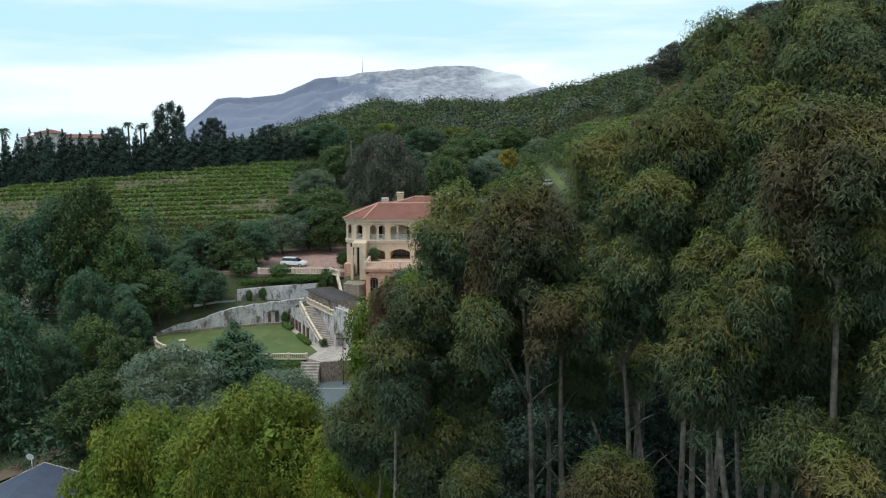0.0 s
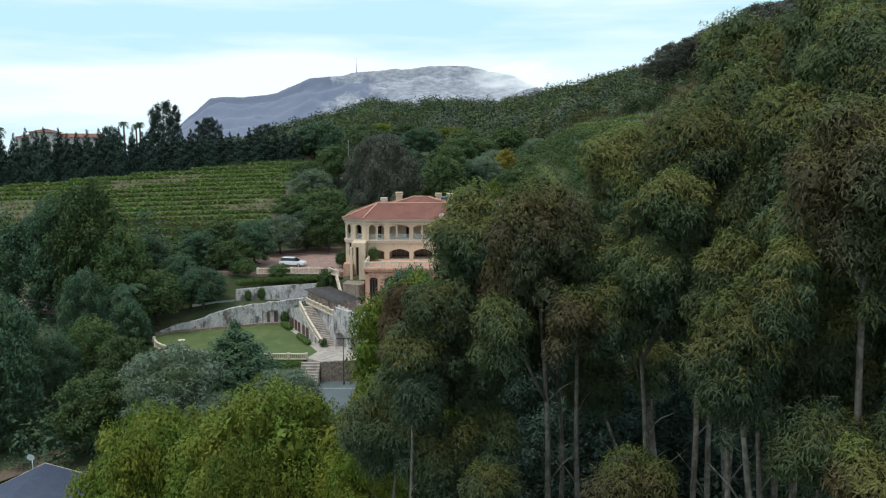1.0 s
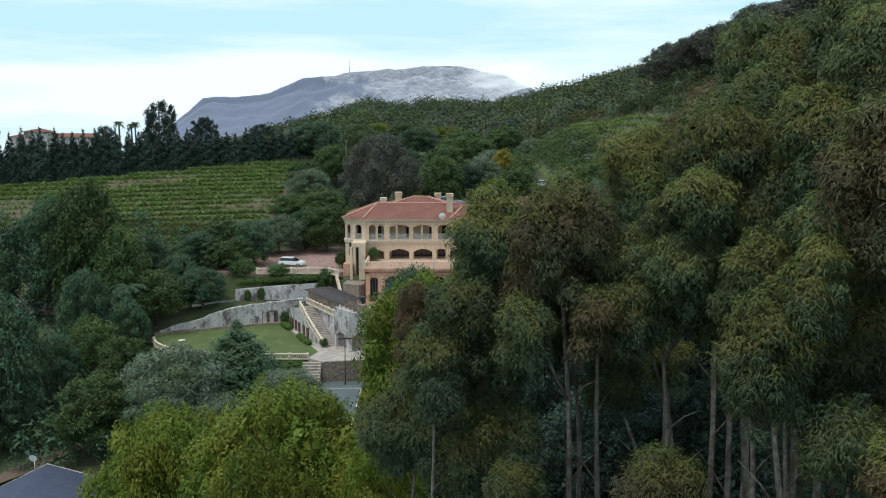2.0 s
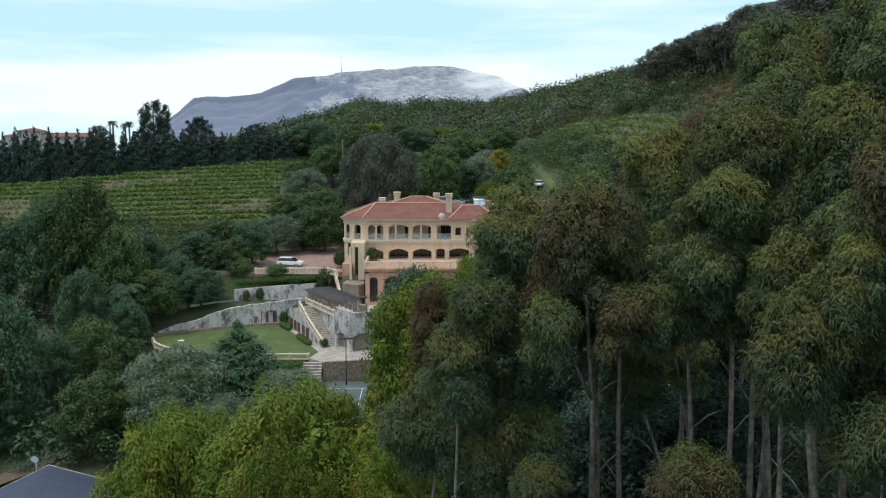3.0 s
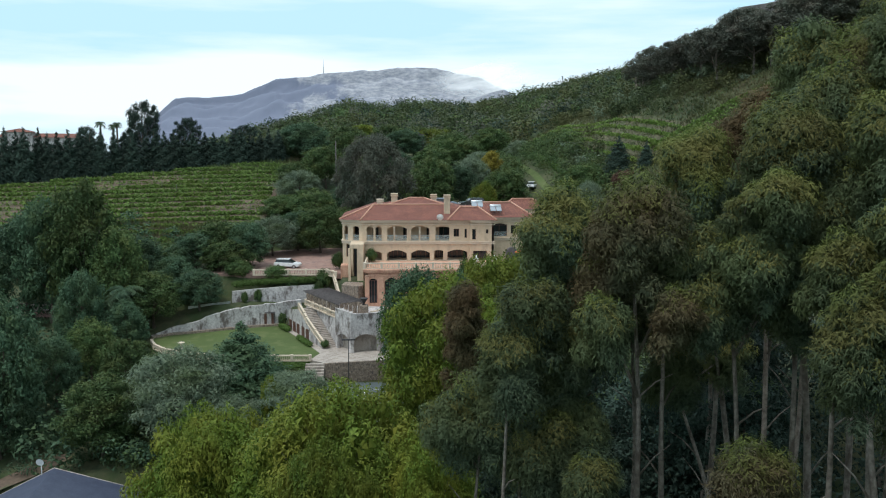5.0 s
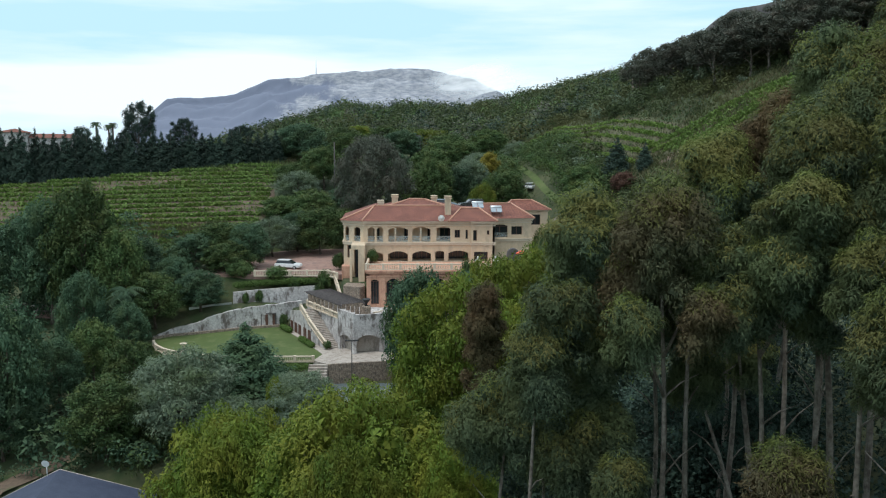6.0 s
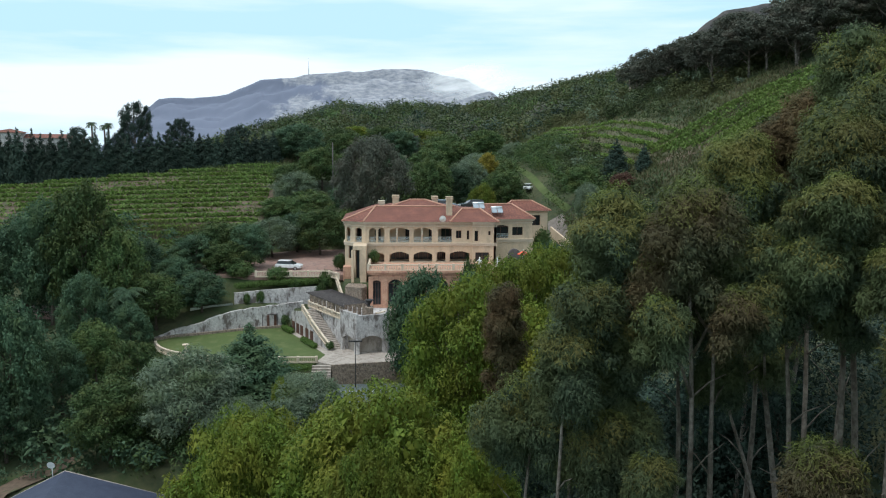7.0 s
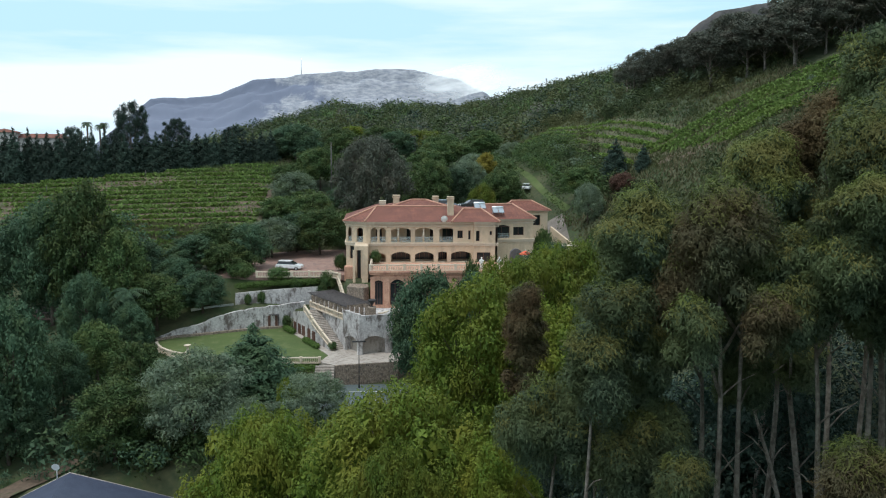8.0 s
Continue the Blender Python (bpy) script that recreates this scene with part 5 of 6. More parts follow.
# gums close by: foot of the trunk, then each head of leaves as (x, y, top, width, height, tint)
WOOD = [
    ((1.9, 32.6), [(0.45, 32.0, 28.8, 2.8, 3.2, "y"), (-0.8, 30.3, 25.3, 2.5, 2.2, "g"), (0.7, 31.0, 23.6, 2.2, 2.2, "g")]),
    ((3.75, 30.4), [(2.9, 29.6, 29.0, 3.5, 3.0, "r"), (1.6, 28.0, 25.1, 2.0, 1.6, "g"), (4.0, 27.4, 25.7, 1.7, 1.6, "r")]),
    ((9.8, 33.0), [(7.3, 35.0, 31.3, 3.2, 4.6, "y"), (5.2, 29.6, 27.6, 2.3, 2.0, "g"), (5.3, 28.4, 25.9, 2.4, 2.3, "g")]),
    ((11.4, 30.5), [(8.5, 28.7, 31.9, 2.9, 2.6, "y"), (6.2, 27.4, 29.1, 1.3, 1.3, "y"), (7.2, 26.8, 29.8, 2.0, 1.8, "y"), (7.4, 27.6, 28.1, 2.6, 1.9, "g")]),
    ((11.0, 34.4), [(11.0, 36.0, 33.3, 2.8, 2.3, "u"), (10.0, 36.5, 32.2, 2.4, 2.5, "u")]),
    ((12.6, 35.0), [(11.8, 34.0, 35.7, 2.9, 3.3, "g")]),
    ((13.4, 31.6), [(13.4, 32.6, 35.2, 3.6, 3.1, "r"), (11.0, 30.4, 33.6, 2.9, 3.0, "g"), (10.9, 30.8, 31.2, 2.7, 2.0, "g")]),
    ((12.0, 27.0), [(11.0, 26.3, 32.6, 2.6, 2.5, "y"), (10.6, 27.5, 30.2, 2.6, 2.2, "g"), (11.6, 25.5, 30.1, 2.0, 1.8, "g")]),
    ((9.4, 25.6), [(8.3, 24.6, 27.9, 2.1, 2.1, "y"), (9.8, 25.5, 27.4, 1.7, 1.9, "g")]),
    ((9.9, 22.4), [(7.6, 21.8, 26.4, 2.4, 2.8, "y"), (8.6, 21.5, 27.5, 1.9, 1.8, "y"), (8.9, 21.4, 28.5, 1.4, 1.4, "y"), (10.9, 23.0, 28.0, 1.8, 1.9, "g")]),
    ((11.6, 21.4), [(10.5, 20.9, 31.9, 3.6, 3.1, "r"), (10.9, 20.2, 29.2, 1.6, 2.1, "y"), (9.7, 22.0, 29.8, 1.7, 1.6, "g")]),
    ((14.0, 26.0), [(12.5, 26.0, 35.1, 2.4, 2.6, "g"), (12.7, 24.5, 33.6, 2.4, 2.4, "g"), (13.4, 30.0, 36.2, 2.5, 2.9, "g")]),
    ((-1.2, 30.6), [(-1.8, 29.8, 23.8, 2.5, 2.7, "g")]),
    ((-2.8, 33.2), [(-2.4, 32.9, 20.3, 3.2, 2.8, "g"), (-3.8, 33.5, 19.8, 2.5, 2.6, "g")]),
    ((0.6, 30.6), [(1.2, 31.0, 20.3, 2.6, 2.1, "g"), (-0.3, 30.0, 19.6, 2.6, 2.6, "g")]),
    ((1.2, 27.8), [(1.0, 27.5, 19.3, 2.0, 1.9, "g")]),
    ((5.3, 23.3), [(5.2, 23.0, 21.3, 2.3, 2.0, "r")]),
    ((9.4, 21.0), [(9.8, 21.0, 23.6, 2.2, 2.0, "g")]),
    ((10.4, 19.6), [(10.4, 19.6, 23.0, 2.0, 2.0, "r")]),
    ((9.6, 29.6), [(9.0, 30.0, 32.6, 2.6, 2.4, "g"), (6.7, 27.5, 27.7, 2.4, 2.1, "g")]),
    ((9.6, 33.4), [(5.9, 33.0, 21.8, 2.2, 2.0, "g"), (8.2, 32.6, 22.6, 1.8, 1.6, "g")]),
    ((4.6, 34.6), [(4.2, 34.0, 25.6, 3.2, 2.8, "g"), (2.2, 34.6, 24.4, 3.2, 2.8, "g"), (6.6, 34.4, 26.4, 3.0, 3.0, "g")]),
    ((9.2, 36.6), [(9.0, 36.0, 28.6, 3.6, 3.2, "g"), (7.4, 38.5, 26.6, 3.6, 3.2, "g"), (11.8, 35.2, 29.6, 3.4, 3.4, "g")]),
    ((5.2, 31.6), [(4.7, 31.2, 27.0, 2.4, 2.2, "g"), (3.4, 32.2, 26.0, 2.4, 2.2, "r"), (2.2, 30.4, 26.6, 2.2, 2.0, "r")]),
    ((-0.6, 32.6), [(-0.7, 32.6, 25.0, 2.4, 2.4, "g"), (-0.2, 33.4, 23.2, 2.6, 2.6, "g")]),
    ((8.0, 29.6), [(6.6, 29.0, 26.4, 2.2, 2.0, "g"), (8.8, 28.6, 26.6, 2.4, 2.4, "g"), (9.4, 27.4, 29.0, 2.0, 1.8, "g")]),
    ((10.6, 24.6), [(9.2, 24.0, 25.6, 2.2, 2.2, "g"), (10.6, 22.6, 26.2, 2.0, 2.0, "g"), (10.2, 24.6, 29.0, 2.0, 1.8, "g")]),
    # next two gums are added filler, to shade the undergrowth below them
    ((10.4, 40.4), [(9.5, 39.5, 26.5, 3.8, 3.4, "g"), (12.6, 40.5, 27.0, 3.8, 3.6, "g"), (6.8, 41.0, 25.4, 3.8, 3.4, "g")]),
    ((14.6, 43.0), [(15.4, 42.0, 28.4, 4.2, 4.0, "g"), (13.6, 45.0, 28.0, 4.2, 4.0, "g"), (10.4, 45.0, 26.6, 4.2, 4.0, "g")]),
    ((-2.4, 40.4), [(-2.8, 39.7, 23.4, 2.2, 4.0, "u")]),
    ((16.6, 34.5), [(16.0, 34.0, 36.6, 3.4, 4.0, "g"), (15.2, 30.5, 33.6, 3.0, 3.2, "g")]),
    ((20.0, 40.5), [(19.5, 40.0, 38.6, 4.2, 4.6, "g"), (21.5, 42.0, 37.0, 4.2, 4.6, "g")]),
    ((14.8, 27.4), [(14.2, 27.0, 31.6, 2.8, 3.2, "g"), (13.0, 23.2, 27.6, 2.6, 2.8, "g")]),
    ((12.6, 19.4), [(12.2, 19.4, 26.4, 2.6, 2.8, "g"), (11.4, 23.8, 24.6, 2.8, 2.8, "g")]),
]
# old leaves, young leaves, share of young ones that also lighten the top
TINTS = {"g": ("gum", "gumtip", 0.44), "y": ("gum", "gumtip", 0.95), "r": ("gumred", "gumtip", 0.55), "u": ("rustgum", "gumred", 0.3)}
GUM_WORDS = {"g": "slender gum tree with pale trunk and drooping leaves", "y": "gum tree with olive young tips and top light in their colour", "r": "gum tree with rusty olive drooping leaves", "u": "gum tree with rusty red-brown foliage"}


def gum_head(rng, w, h):
    """Bunches of leaves over a dome, and a loose curtain of them that hangs below it."""
    out = [((0, 0, -h * 0.45), (w * 0.32, w * 0.32, h * 0.36)), ((0, 0, -h * 0.95), (w * 0.22, w * 0.22, h * 0.34))]
    n = int(11 + 2.0 * w * h)
    for j in range(n):
        u = 1 - 1.5 * (j + 0.5) / n
        a = j * 2.39996 + rng.random() * 1.4
        q = min(0.78, 0.27 * w) * (0.50 + 0.75 * rng.random())
        o = (0.62 + 0.52 * rng.random()) * math.sqrt(max(0.0, 1 - u * u))
        out.append(((math.cos(a) * o * (w / 2 - q * 0.45), math.sin(a) * o * (w / 2 - q * 0.45), -h * 0.5 + u * (h * 0.5 - q * 0.5) + rng.normal() * 0.09 * h), (q, q, q * (0.75 + 0.5 * rng.random()))))
    for j in range(int(n * 0.62)):
        a = j * 2.39996 + rng.random() * 2.0
        q = min(0.70, 0.25 * w) * (0.45 + 0.75 * rng.random())
        o = w * (0.12 + 0.36 * rng.random())
        out.append(((math.cos(a) * o, math.sin(a) * o, -h * (0.55 + 0.75 * rng.random())), (q, q, q * (0.9 + 0.6 * rng.random()))))
    return out


def gum(foot, heads, seed):
    """One gum: a bent tapered trunk, a limb to every head, and each head a crown of its own."""
    rng = np.random.default_rng(700 + seed)
    z = float(ground_z(*foot)) - 0.3
    own = thing("gum_tree", Matrix.Translation((foot[0], foot[1], z)), GUM_WORDS[heads[0][5]], "tree", "gum trees by the camera")
    first = heads[0]
    top = Vector((first[0] - foot[0], first[1] - foot[1], first[2] - first[4] * 0.45 - z))
    bow = Vector((rng.normal() * 0.25, rng.normal() * 0.25, 0))
    line = [Vector((top.x * t ** 1.2, top.y * t ** 1.2, top.z * t)) + bow * math.sin(t * 3.14) + Vector((0.05 * math.sin(t * 11 + seed), 0.05 * math.cos(t * 9 + seed), 0)) for t in np.linspace(0, 1, 13)]
    r0 = 0.125 + 0.018 * len(heads)
    bm = tube(bmesh.new(), line, [r0 * (1.3 if i == 0 else 1) * (1 - 0.72 * i / 12) for i in range(13)], 9)
    for x, y, ztop, w, h, tint in heads:
        c = Vector((x - foot[0], y - foot[1], ztop - h * 0.5 - z))
        if x != first[0]:
            start = line[max(4, min(10, int(12 * (c.z - 0.8 * (c - line[6]).xy.length) / top.z)))]
            mid = start.lerp(c, 0.5) + Vector((rng.normal() * 0.2, rng.normal() * 0.2, 0.12 * (c - start).length))
            tube(bm, [start, start.lerp(mid, 0.5) + Vector((0, 0, -0.05)), mid, c], [r0 * 0.42, r0 * 0.36, r0 * 0.28, r0 * 0.14], 7)
        for k in range(5):
            a = k * 1.26 + rng.random()
            e = c + Vector((math.cos(a) * w * 0.36, math.sin(a) * w * 0.36, h * (0.05 + 0.2 * rng.random())))
            tube(bm, [c - Vector((0, 0, h * 0.42)), c.lerp(e, 0.5) - Vector((0, 0, h * 0.12)), e], [0.05, 0.035, 0.012], 5)
    for k in range(3):
        i = 4 + k * 2
        a = rng.random() * 6.28
        e = line[i] + Vector((math.cos(a) * 1.3, math.sin(a) * 1.3, 0.7 + rng.random()))
        tube(bm, [line[i], line[i].lerp(e, 0.5) + Vector((0, 0, 0.15)), e], [0.045, 0.03, 0.010], 5)
    part("trunk", bm, M["bark"], own)
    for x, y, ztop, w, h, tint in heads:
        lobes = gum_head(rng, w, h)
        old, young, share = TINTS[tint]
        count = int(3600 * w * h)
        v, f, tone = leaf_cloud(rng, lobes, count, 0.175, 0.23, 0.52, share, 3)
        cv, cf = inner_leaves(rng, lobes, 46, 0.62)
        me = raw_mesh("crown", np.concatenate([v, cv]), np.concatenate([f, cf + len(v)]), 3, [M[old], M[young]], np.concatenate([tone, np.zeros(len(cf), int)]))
        crown = new("crown", me)
        crown.parent = own
        crown.matrix_basis = Matrix.Translation((x - foot[0], y - foot[1], ztop - z))
    return own


for k, (foot, heads) in enumerate(WOOD):
    gum(foot, heads, k)
for k, (x, y, top, w) in enumerate([(-9.6, 39.0, 18.6, 11.6), (-16.8, 42.5, 16.4, 9.0), (-9.7, 33.5, 17.6, 6.0), (-5.0, 36.5, 16.8, 6.5)]):
    tree("lime", x, y, top, w, k, "yellow-green trees")
for k, (x, y, top, w) in enumerate([(-2.9, 60.0, 21.0, 10.5), (3.3, 66.0, 22.0, 9.0), (1.8, 58.0, 19.5, 9.0), (-4.2, 66.0, 16.0, 7.0), (7.5, 70.0, 22.5, 9.0), (3.0, 82.0, 19.5, 8.0), (9.0, 88.0, 20.0, 8.0)]):
    tree("limefar", x, y, top, w, k, "bright green trees below the house")
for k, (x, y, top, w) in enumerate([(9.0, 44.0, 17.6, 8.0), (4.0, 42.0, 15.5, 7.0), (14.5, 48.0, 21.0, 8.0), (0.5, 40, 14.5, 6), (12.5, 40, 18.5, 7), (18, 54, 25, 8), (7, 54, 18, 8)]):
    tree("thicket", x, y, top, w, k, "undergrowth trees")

LEAFY = [
    (-32.1, 190, 26.4, 9), (-24.9, 194, 30.5, 9), (-26.8, 178, 20.9, 12), (0.5, 175, 28.2, 11), (8.7, 240, 34.4, 16), (21.4, 245, 35.9, 13),
    (17.1, 178, 25.5, 10), (-23.2, 250, 36.1, 14), (-35.7, 245, 34.7, 12), (-10.9, 260, 37, 12), (32.3, 165, 27, 9), (34, 215, 31.3, 9.4),
]
MORE = [
    (-36, 134, 14.5, 9), (-42, 136, 15.5, 9), (-47, 142, 13.5, 9), (-54, 140, 14, 9), (-36, 153, 16, 10), (-27, 157, 17.5, 9), (-17.5, 160, 18, 8), (-40, 160, 15, 8),
    (-6, 176, 24, 9), (7, 180, 26, 9), (19.6, 186, 25, 6.5), (14, 205, 29, 10), (2, 210, 30, 11), (-8, 200, 29, 10), (-18, 205, 29, 10), (28, 228, 32, 10), (12, 226, 32, 12),
]
MORE += [(-34, 224, 36.5, 15), (-27, 199, 29.8, 9.5), (-30.5, 186, 24.8, 11), (-25, 171, 20.5, 11), (-17.5, 178, 22.5, 9), (-33, 176, 19.5, 9), (-40, 226, 34.5, 12), (-20, 226, 34.5, 12), (-6, 232, 35, 13), (6, 222, 32.5, 11)]
for k, (x, y, top, w) in enumerate(MORE):
    tree(("leafy", "dark", "leafy", "grey")[k % 4], x, y, top, w, k, "trees behind the villa", "leafy garden tree in a mixed belt")
LEAFY_LEFT = [
    (-55.5, 123, 25.4, 12), (-66.4, 127, 19.2, 13), (-61.5, 125, 22.5, 10), (-49.5, 121, 18.5, 8.5), (-50.5, 132, 15.5, 9), (-43.4, 128, 12.7, 7), (-39, 140, 17.5, 9.5), (-33.1, 138, 17.2, 8),
    (-38.3, 124, 11.0, 8), (-44.2, 120, 11.5, 8.6), (-51.9, 112, 13.0, 7), (-45.5, 112, 8.5, 6), (-48, 105, 7.5, 7),
]
for k, (x, y, top, w) in enumerate(LEAFY):
    tree("leafy", x, y, top, w, k, "trees behind the villa")
for k, (x, y, top, w) in enumerate(LEAFY_LEFT):
    tree("dark" if k % 3 else "leafy", x, y, top, w, k, "trees beside the lawn")
for k, (x, y, top, w) in enumerate([(-30.9, 150, 17.1, 10.5), (10.1, 188, 27.8, 10), (37, 220, 32.9, 9), (30.5, 152, 24, 6), (-31.5, 88, 8.0, 13), (-18.0, 86.5, 5.6, 9), (-25.5, 85, 3.0, 8)]):
    tree("grey", x, y, top, w, k, "grey-green trees")
for k, (x, y, top, w) in enumerate([(10.4, 160, 23.4, 6.6), (-22.1, 153, 19, 10), (3.9, 262, 36.1, 18), (-19.5, 270, 37.2, 10), (-40.1, 87, 5.0, 9), (-39.7, 96, 7.2, 7.6), (-20.9, 86, 5.1, 2.2), (17.9, 100, 21, 5)]):
    tree("limefar" if k in (0, 2, 3, 6) else "leafy", x, y, top, w, k, "fresh green trees", "fresh green tree in full leaf")
for k, (x, y, top, w) in enumerate([(-4.5, 100, 15.3, 10), (2.8, 104, 14.4, 8), (10.9, 108, 16.0, 8.4), (-53.2, 92, 13.7, 10), (-50.6, 100, 6.4, 6.5), (-53, 90, 3.6, 7.5), (21.8, 90, 25, 6), (15, 112, 17.5, 7)]):
    tree("dark", x, y, top, w, k, "dark trees below the villa")
tree("cone", -25.9, 95.5, 9.3, 13.5, 0)
tree("purple", -12.2, 164.0, 32.9, 15.8, 0)
tree("gold", 16.3, 200.0, 29.4, 5.4, 0)
tree("rust", 37.6, 153.8, 21.6 + 4.2, 5.4, 0)
tree("spire", 39.0, 163.5, 32.9, 6.5, 1, "", "dark conical fir on the slope")
tree("spire", 42.9, 157.2, 31.8, 4.0, 0, "", "dark conical fir on the slope")
# windbreak
rw = random.Random(5)
for k in range(38):
    t = k / 37
    x, y = -124 + 84 * t, 184.5 + 34 * t + rw.uniform(-1.2, 1.2)
    tree("spire", x, y, 33.6 + 0.4 * t + rw.uniform(-0.9, 0.9), 5.6 + rw.uniform(-0.5, 1.0), k, "windbreak row")
for k, (x, y, top, w) in enumerate([(-88.3, 257, 44.0, 12), (-76, 262, 39.0, 10), (-108, 262, 36, 9), (-96, 268, 35, 9), (-60, 275, 37, 10)]):
    tree("pine", x, y, top, w, k, "pines on the rise")
# hilltop wood
EDGE_X, EDGE_Y = [60, 58, 66, 74, 82, 97], [228, 192, 166, 158, 151, 140]
for k in range(48):
    t = (k % 16) / 15 * 5
    back = (k // 16) * 11 + rw.uniform(0, 7)
    x = float(np.interp(t, range(6), EDGE_X)) + back * 0.8 + rw.uniform(-2, 2)
    y = float(np.interp(t, range(6), EDGE_Y)) + back * 0.55 + rw.uniform(-3, 3)
    tree("umbrella", x, y, float(ground_z(x, y)) + 11.6 + rw.uniform(-2, 3), 11.0 + rw.uniform(-2, 3), k, "hilltop wood")


def scrub(name, n, place, size, material, label, lobes_each=3, leaves=26, seed=1):
    """Bushes past counting on the far slopes, as one thing."""
    rng = np.random.default_rng(seed)
    vs, fs, at = [], [], 0
    for k in range(n):
        x, y, s = place(rng)
        z = float(ground_z(x, y))
        lobes = [((x + rng.normal() * s * 0.4, y + rng.normal() * s * 0.4, z + s * (0.35 + 0.35 * rng.random())), (s * 0.5, s * 0.5, s * (0.4 + 0.25 * rng.random()))) for _ in range(lobes_each)]
        v, f, _ = leaf_cloud(rng, lobes, leaves * lobes_each, s * size, 0.7, 0.25, 0, 3)
        vs.append(v)
        fs.append(f + at)
        at += len(v)
    ob = new(name, raw_mesh(name, np.concatenate(vs), np.concatenate(fs), 3, [M[material]]))
    return tagged(ob, label, "scrub", kind="stuff")


def on_far_hill(rng):
    y = 250 + 330 * rng.random() ** 1.3
    x = rng.uniform(-0.55, 0.45) * y + 10
    return x, y, 1.8 + 3.2 * rng.random() ** 2 + y * 0.004


def on_right_slope(rng):
    while True:
        y = 80 + 185 * rng.random() ** 0.7
        x = y * 0.13 + 8 + rng.random() * (18 + y * 0.24)
        vines = (40 < x < 82 and 132 < y < 166) or (-2 < x - 43 - (162 - y) * 0.15 < 11.5 and 160 < y < 240) or (22 < x < 32 and 135 < y < 216)
        if not vines or rng.random() < 0.06:
            return x, y, 1.0 + 2.8 * rng.random() ** 2


def on_left_slope(rng):
    while True:
        y = rng.uniform(70, 165)
        x = -y * 0.30 - rng.random() * (30 + y * 0.35)
        if not (x > -46 and 101 < y < 160) and not (-51 < x < -28 and y < 83):
            break
    return x, y, 1.2 + 3.2 * rng.random() ** 1.5


def on_garden(rng):
    while True:
        y = rng.uniform(45, 101)
        x = rng.uniform(-0.42 * y - 4, 0.22 * y)
        if not (-22 < x < -1 and y > 83) and not (-51 < x < -28 and y < 83):
            break
    return x, y, 1.2 + 3.0 * rng.random() ** 1.5


scrub("hill_woodland", 3000, on_far_hill, 0.17, "bush", "distant mixed woodland and scrub on the hill", 3, 26, 2)
scrub("hill_trees", 700, on_far_hill, 0.16, "leafy", "distant green treetops on the hill", 3, 30, 12)
scrub("hill_grey_trees", 400, on_far_hill, 0.16, "purple", "distant grey-green treetops on the hill", 3, 30, 13)
scrub("hill_dark_trees", 900, on_far_hill, 0.15, "pine", "distant dark pines on the hill", 3, 28, 14)
scrub("slope_scrub", 1100, on_right_slope, 0.16, "bush", "low mixed scrub on the upper slope", 3, 50, 3)


def by_the_lane(rng):
    while True:
        y = rng.uniform(158, 228)
        x = rng.uniform(15, 38)
        track = np.interp(y, [166, 182, 200, 216], [30.5, 29.0, 27.5, 25.5])
        if not (track - 2.0 < x < track + 0.9) and not (22.5 < x < 27.5 and y < 197) and not (x < 23 and y < 163):
            return x, y, 1.4 + 2.4 * rng.random() ** 1.6


scrub("lane_scrub", 320, by_the_lane, 0.12, "leafy", "green bushes beside the grass track", 3, 70, 61)
scrub("slope_grey_scrub", 160, on_right_slope, 0.16, "grey", "grey-green bushes on the upper slope", 3, 70, 33)
def on_wood_floor(rng):
    y = rng.uniform(16, 62)
    return rng.uniform(-2 + 0.05 * y, 12 + 0.35 * y), y, 1.6 + 2.6 * rng.random() ** 1.5


# low growth coloured near black in place of shade from the gums
scrub("wood_undergrowth", 400, on_wood_floor, 0.075, "pine", "undergrowth with the gum trees' shade in its leaf colour", 3, 90, 41)
scrub("valley_scrub", 420, on_left_slope, 0.15, "dark", "dark scrub filling the valley side", 3, 70, 4)
scrub("garden_undergrowth", 420, on_garden, 0.13, "leafy", "green undergrowth between the trees", 3, 80, 5)


# ---------------------------------------------------------------- vineyards
def vineyard(name, rows, label, material="vine", seed=3, gaps=0.25):
    """Rows of vines from (x0, y0) to (x1, y1), draped over the ground."""
    rng = np.random.default_rng(seed)
    ps = []
    for (x0, y0), (x1, y1) in rows:
        n = int(math.hypot(x1 - x0, y1 - y0) * 60)
        t = rng.random(n)
        x, y = x0 + (x1 - x0) * t + rng.normal(size=n) * 0.10, y0 + (y1 - y0) * t + rng.normal(size=n) * 0.32
        bare = np.array([noise.noise(Vector((a * 0.06, b * 0.10, seed))) for a, b in zip(x, y)])
        keep = rng.random(n) < np.clip(1.15 - 3.0 * np.maximum(bare - gaps, 0) * 2, 0.22, 1)
        x, y = x[keep], y[keep]
        ps.append(np.stack([x, y, ground_z(x, y) + 0.15 + 0.6 * rng.random(len(x))], 1))
    p = np.concatenate(ps)
    n = len(p)
    way = rng.normal(size=(n, 3))
    way /= np.linalg.norm(way, axis=1, keepdims=True)
    side = np.cross(way, rng.normal(size=(n, 3)))
    side /= np.linalg.norm(side, axis=1, keepdims=True)
    s = 0.46 * (0.6 + 0.8 * rng.random(n))[:, None]
    v = np.stack([p - side * s * 0.5, p + side * s * 0.5, p + way * s], 1).reshape(-1, 3)
    ob = new(name, raw_mesh(name, v, np.arange(3 * n).reshape(-1, 3), 3, [M[material]]))
    return tagged(ob, label, "vineyard", kind="stuff")


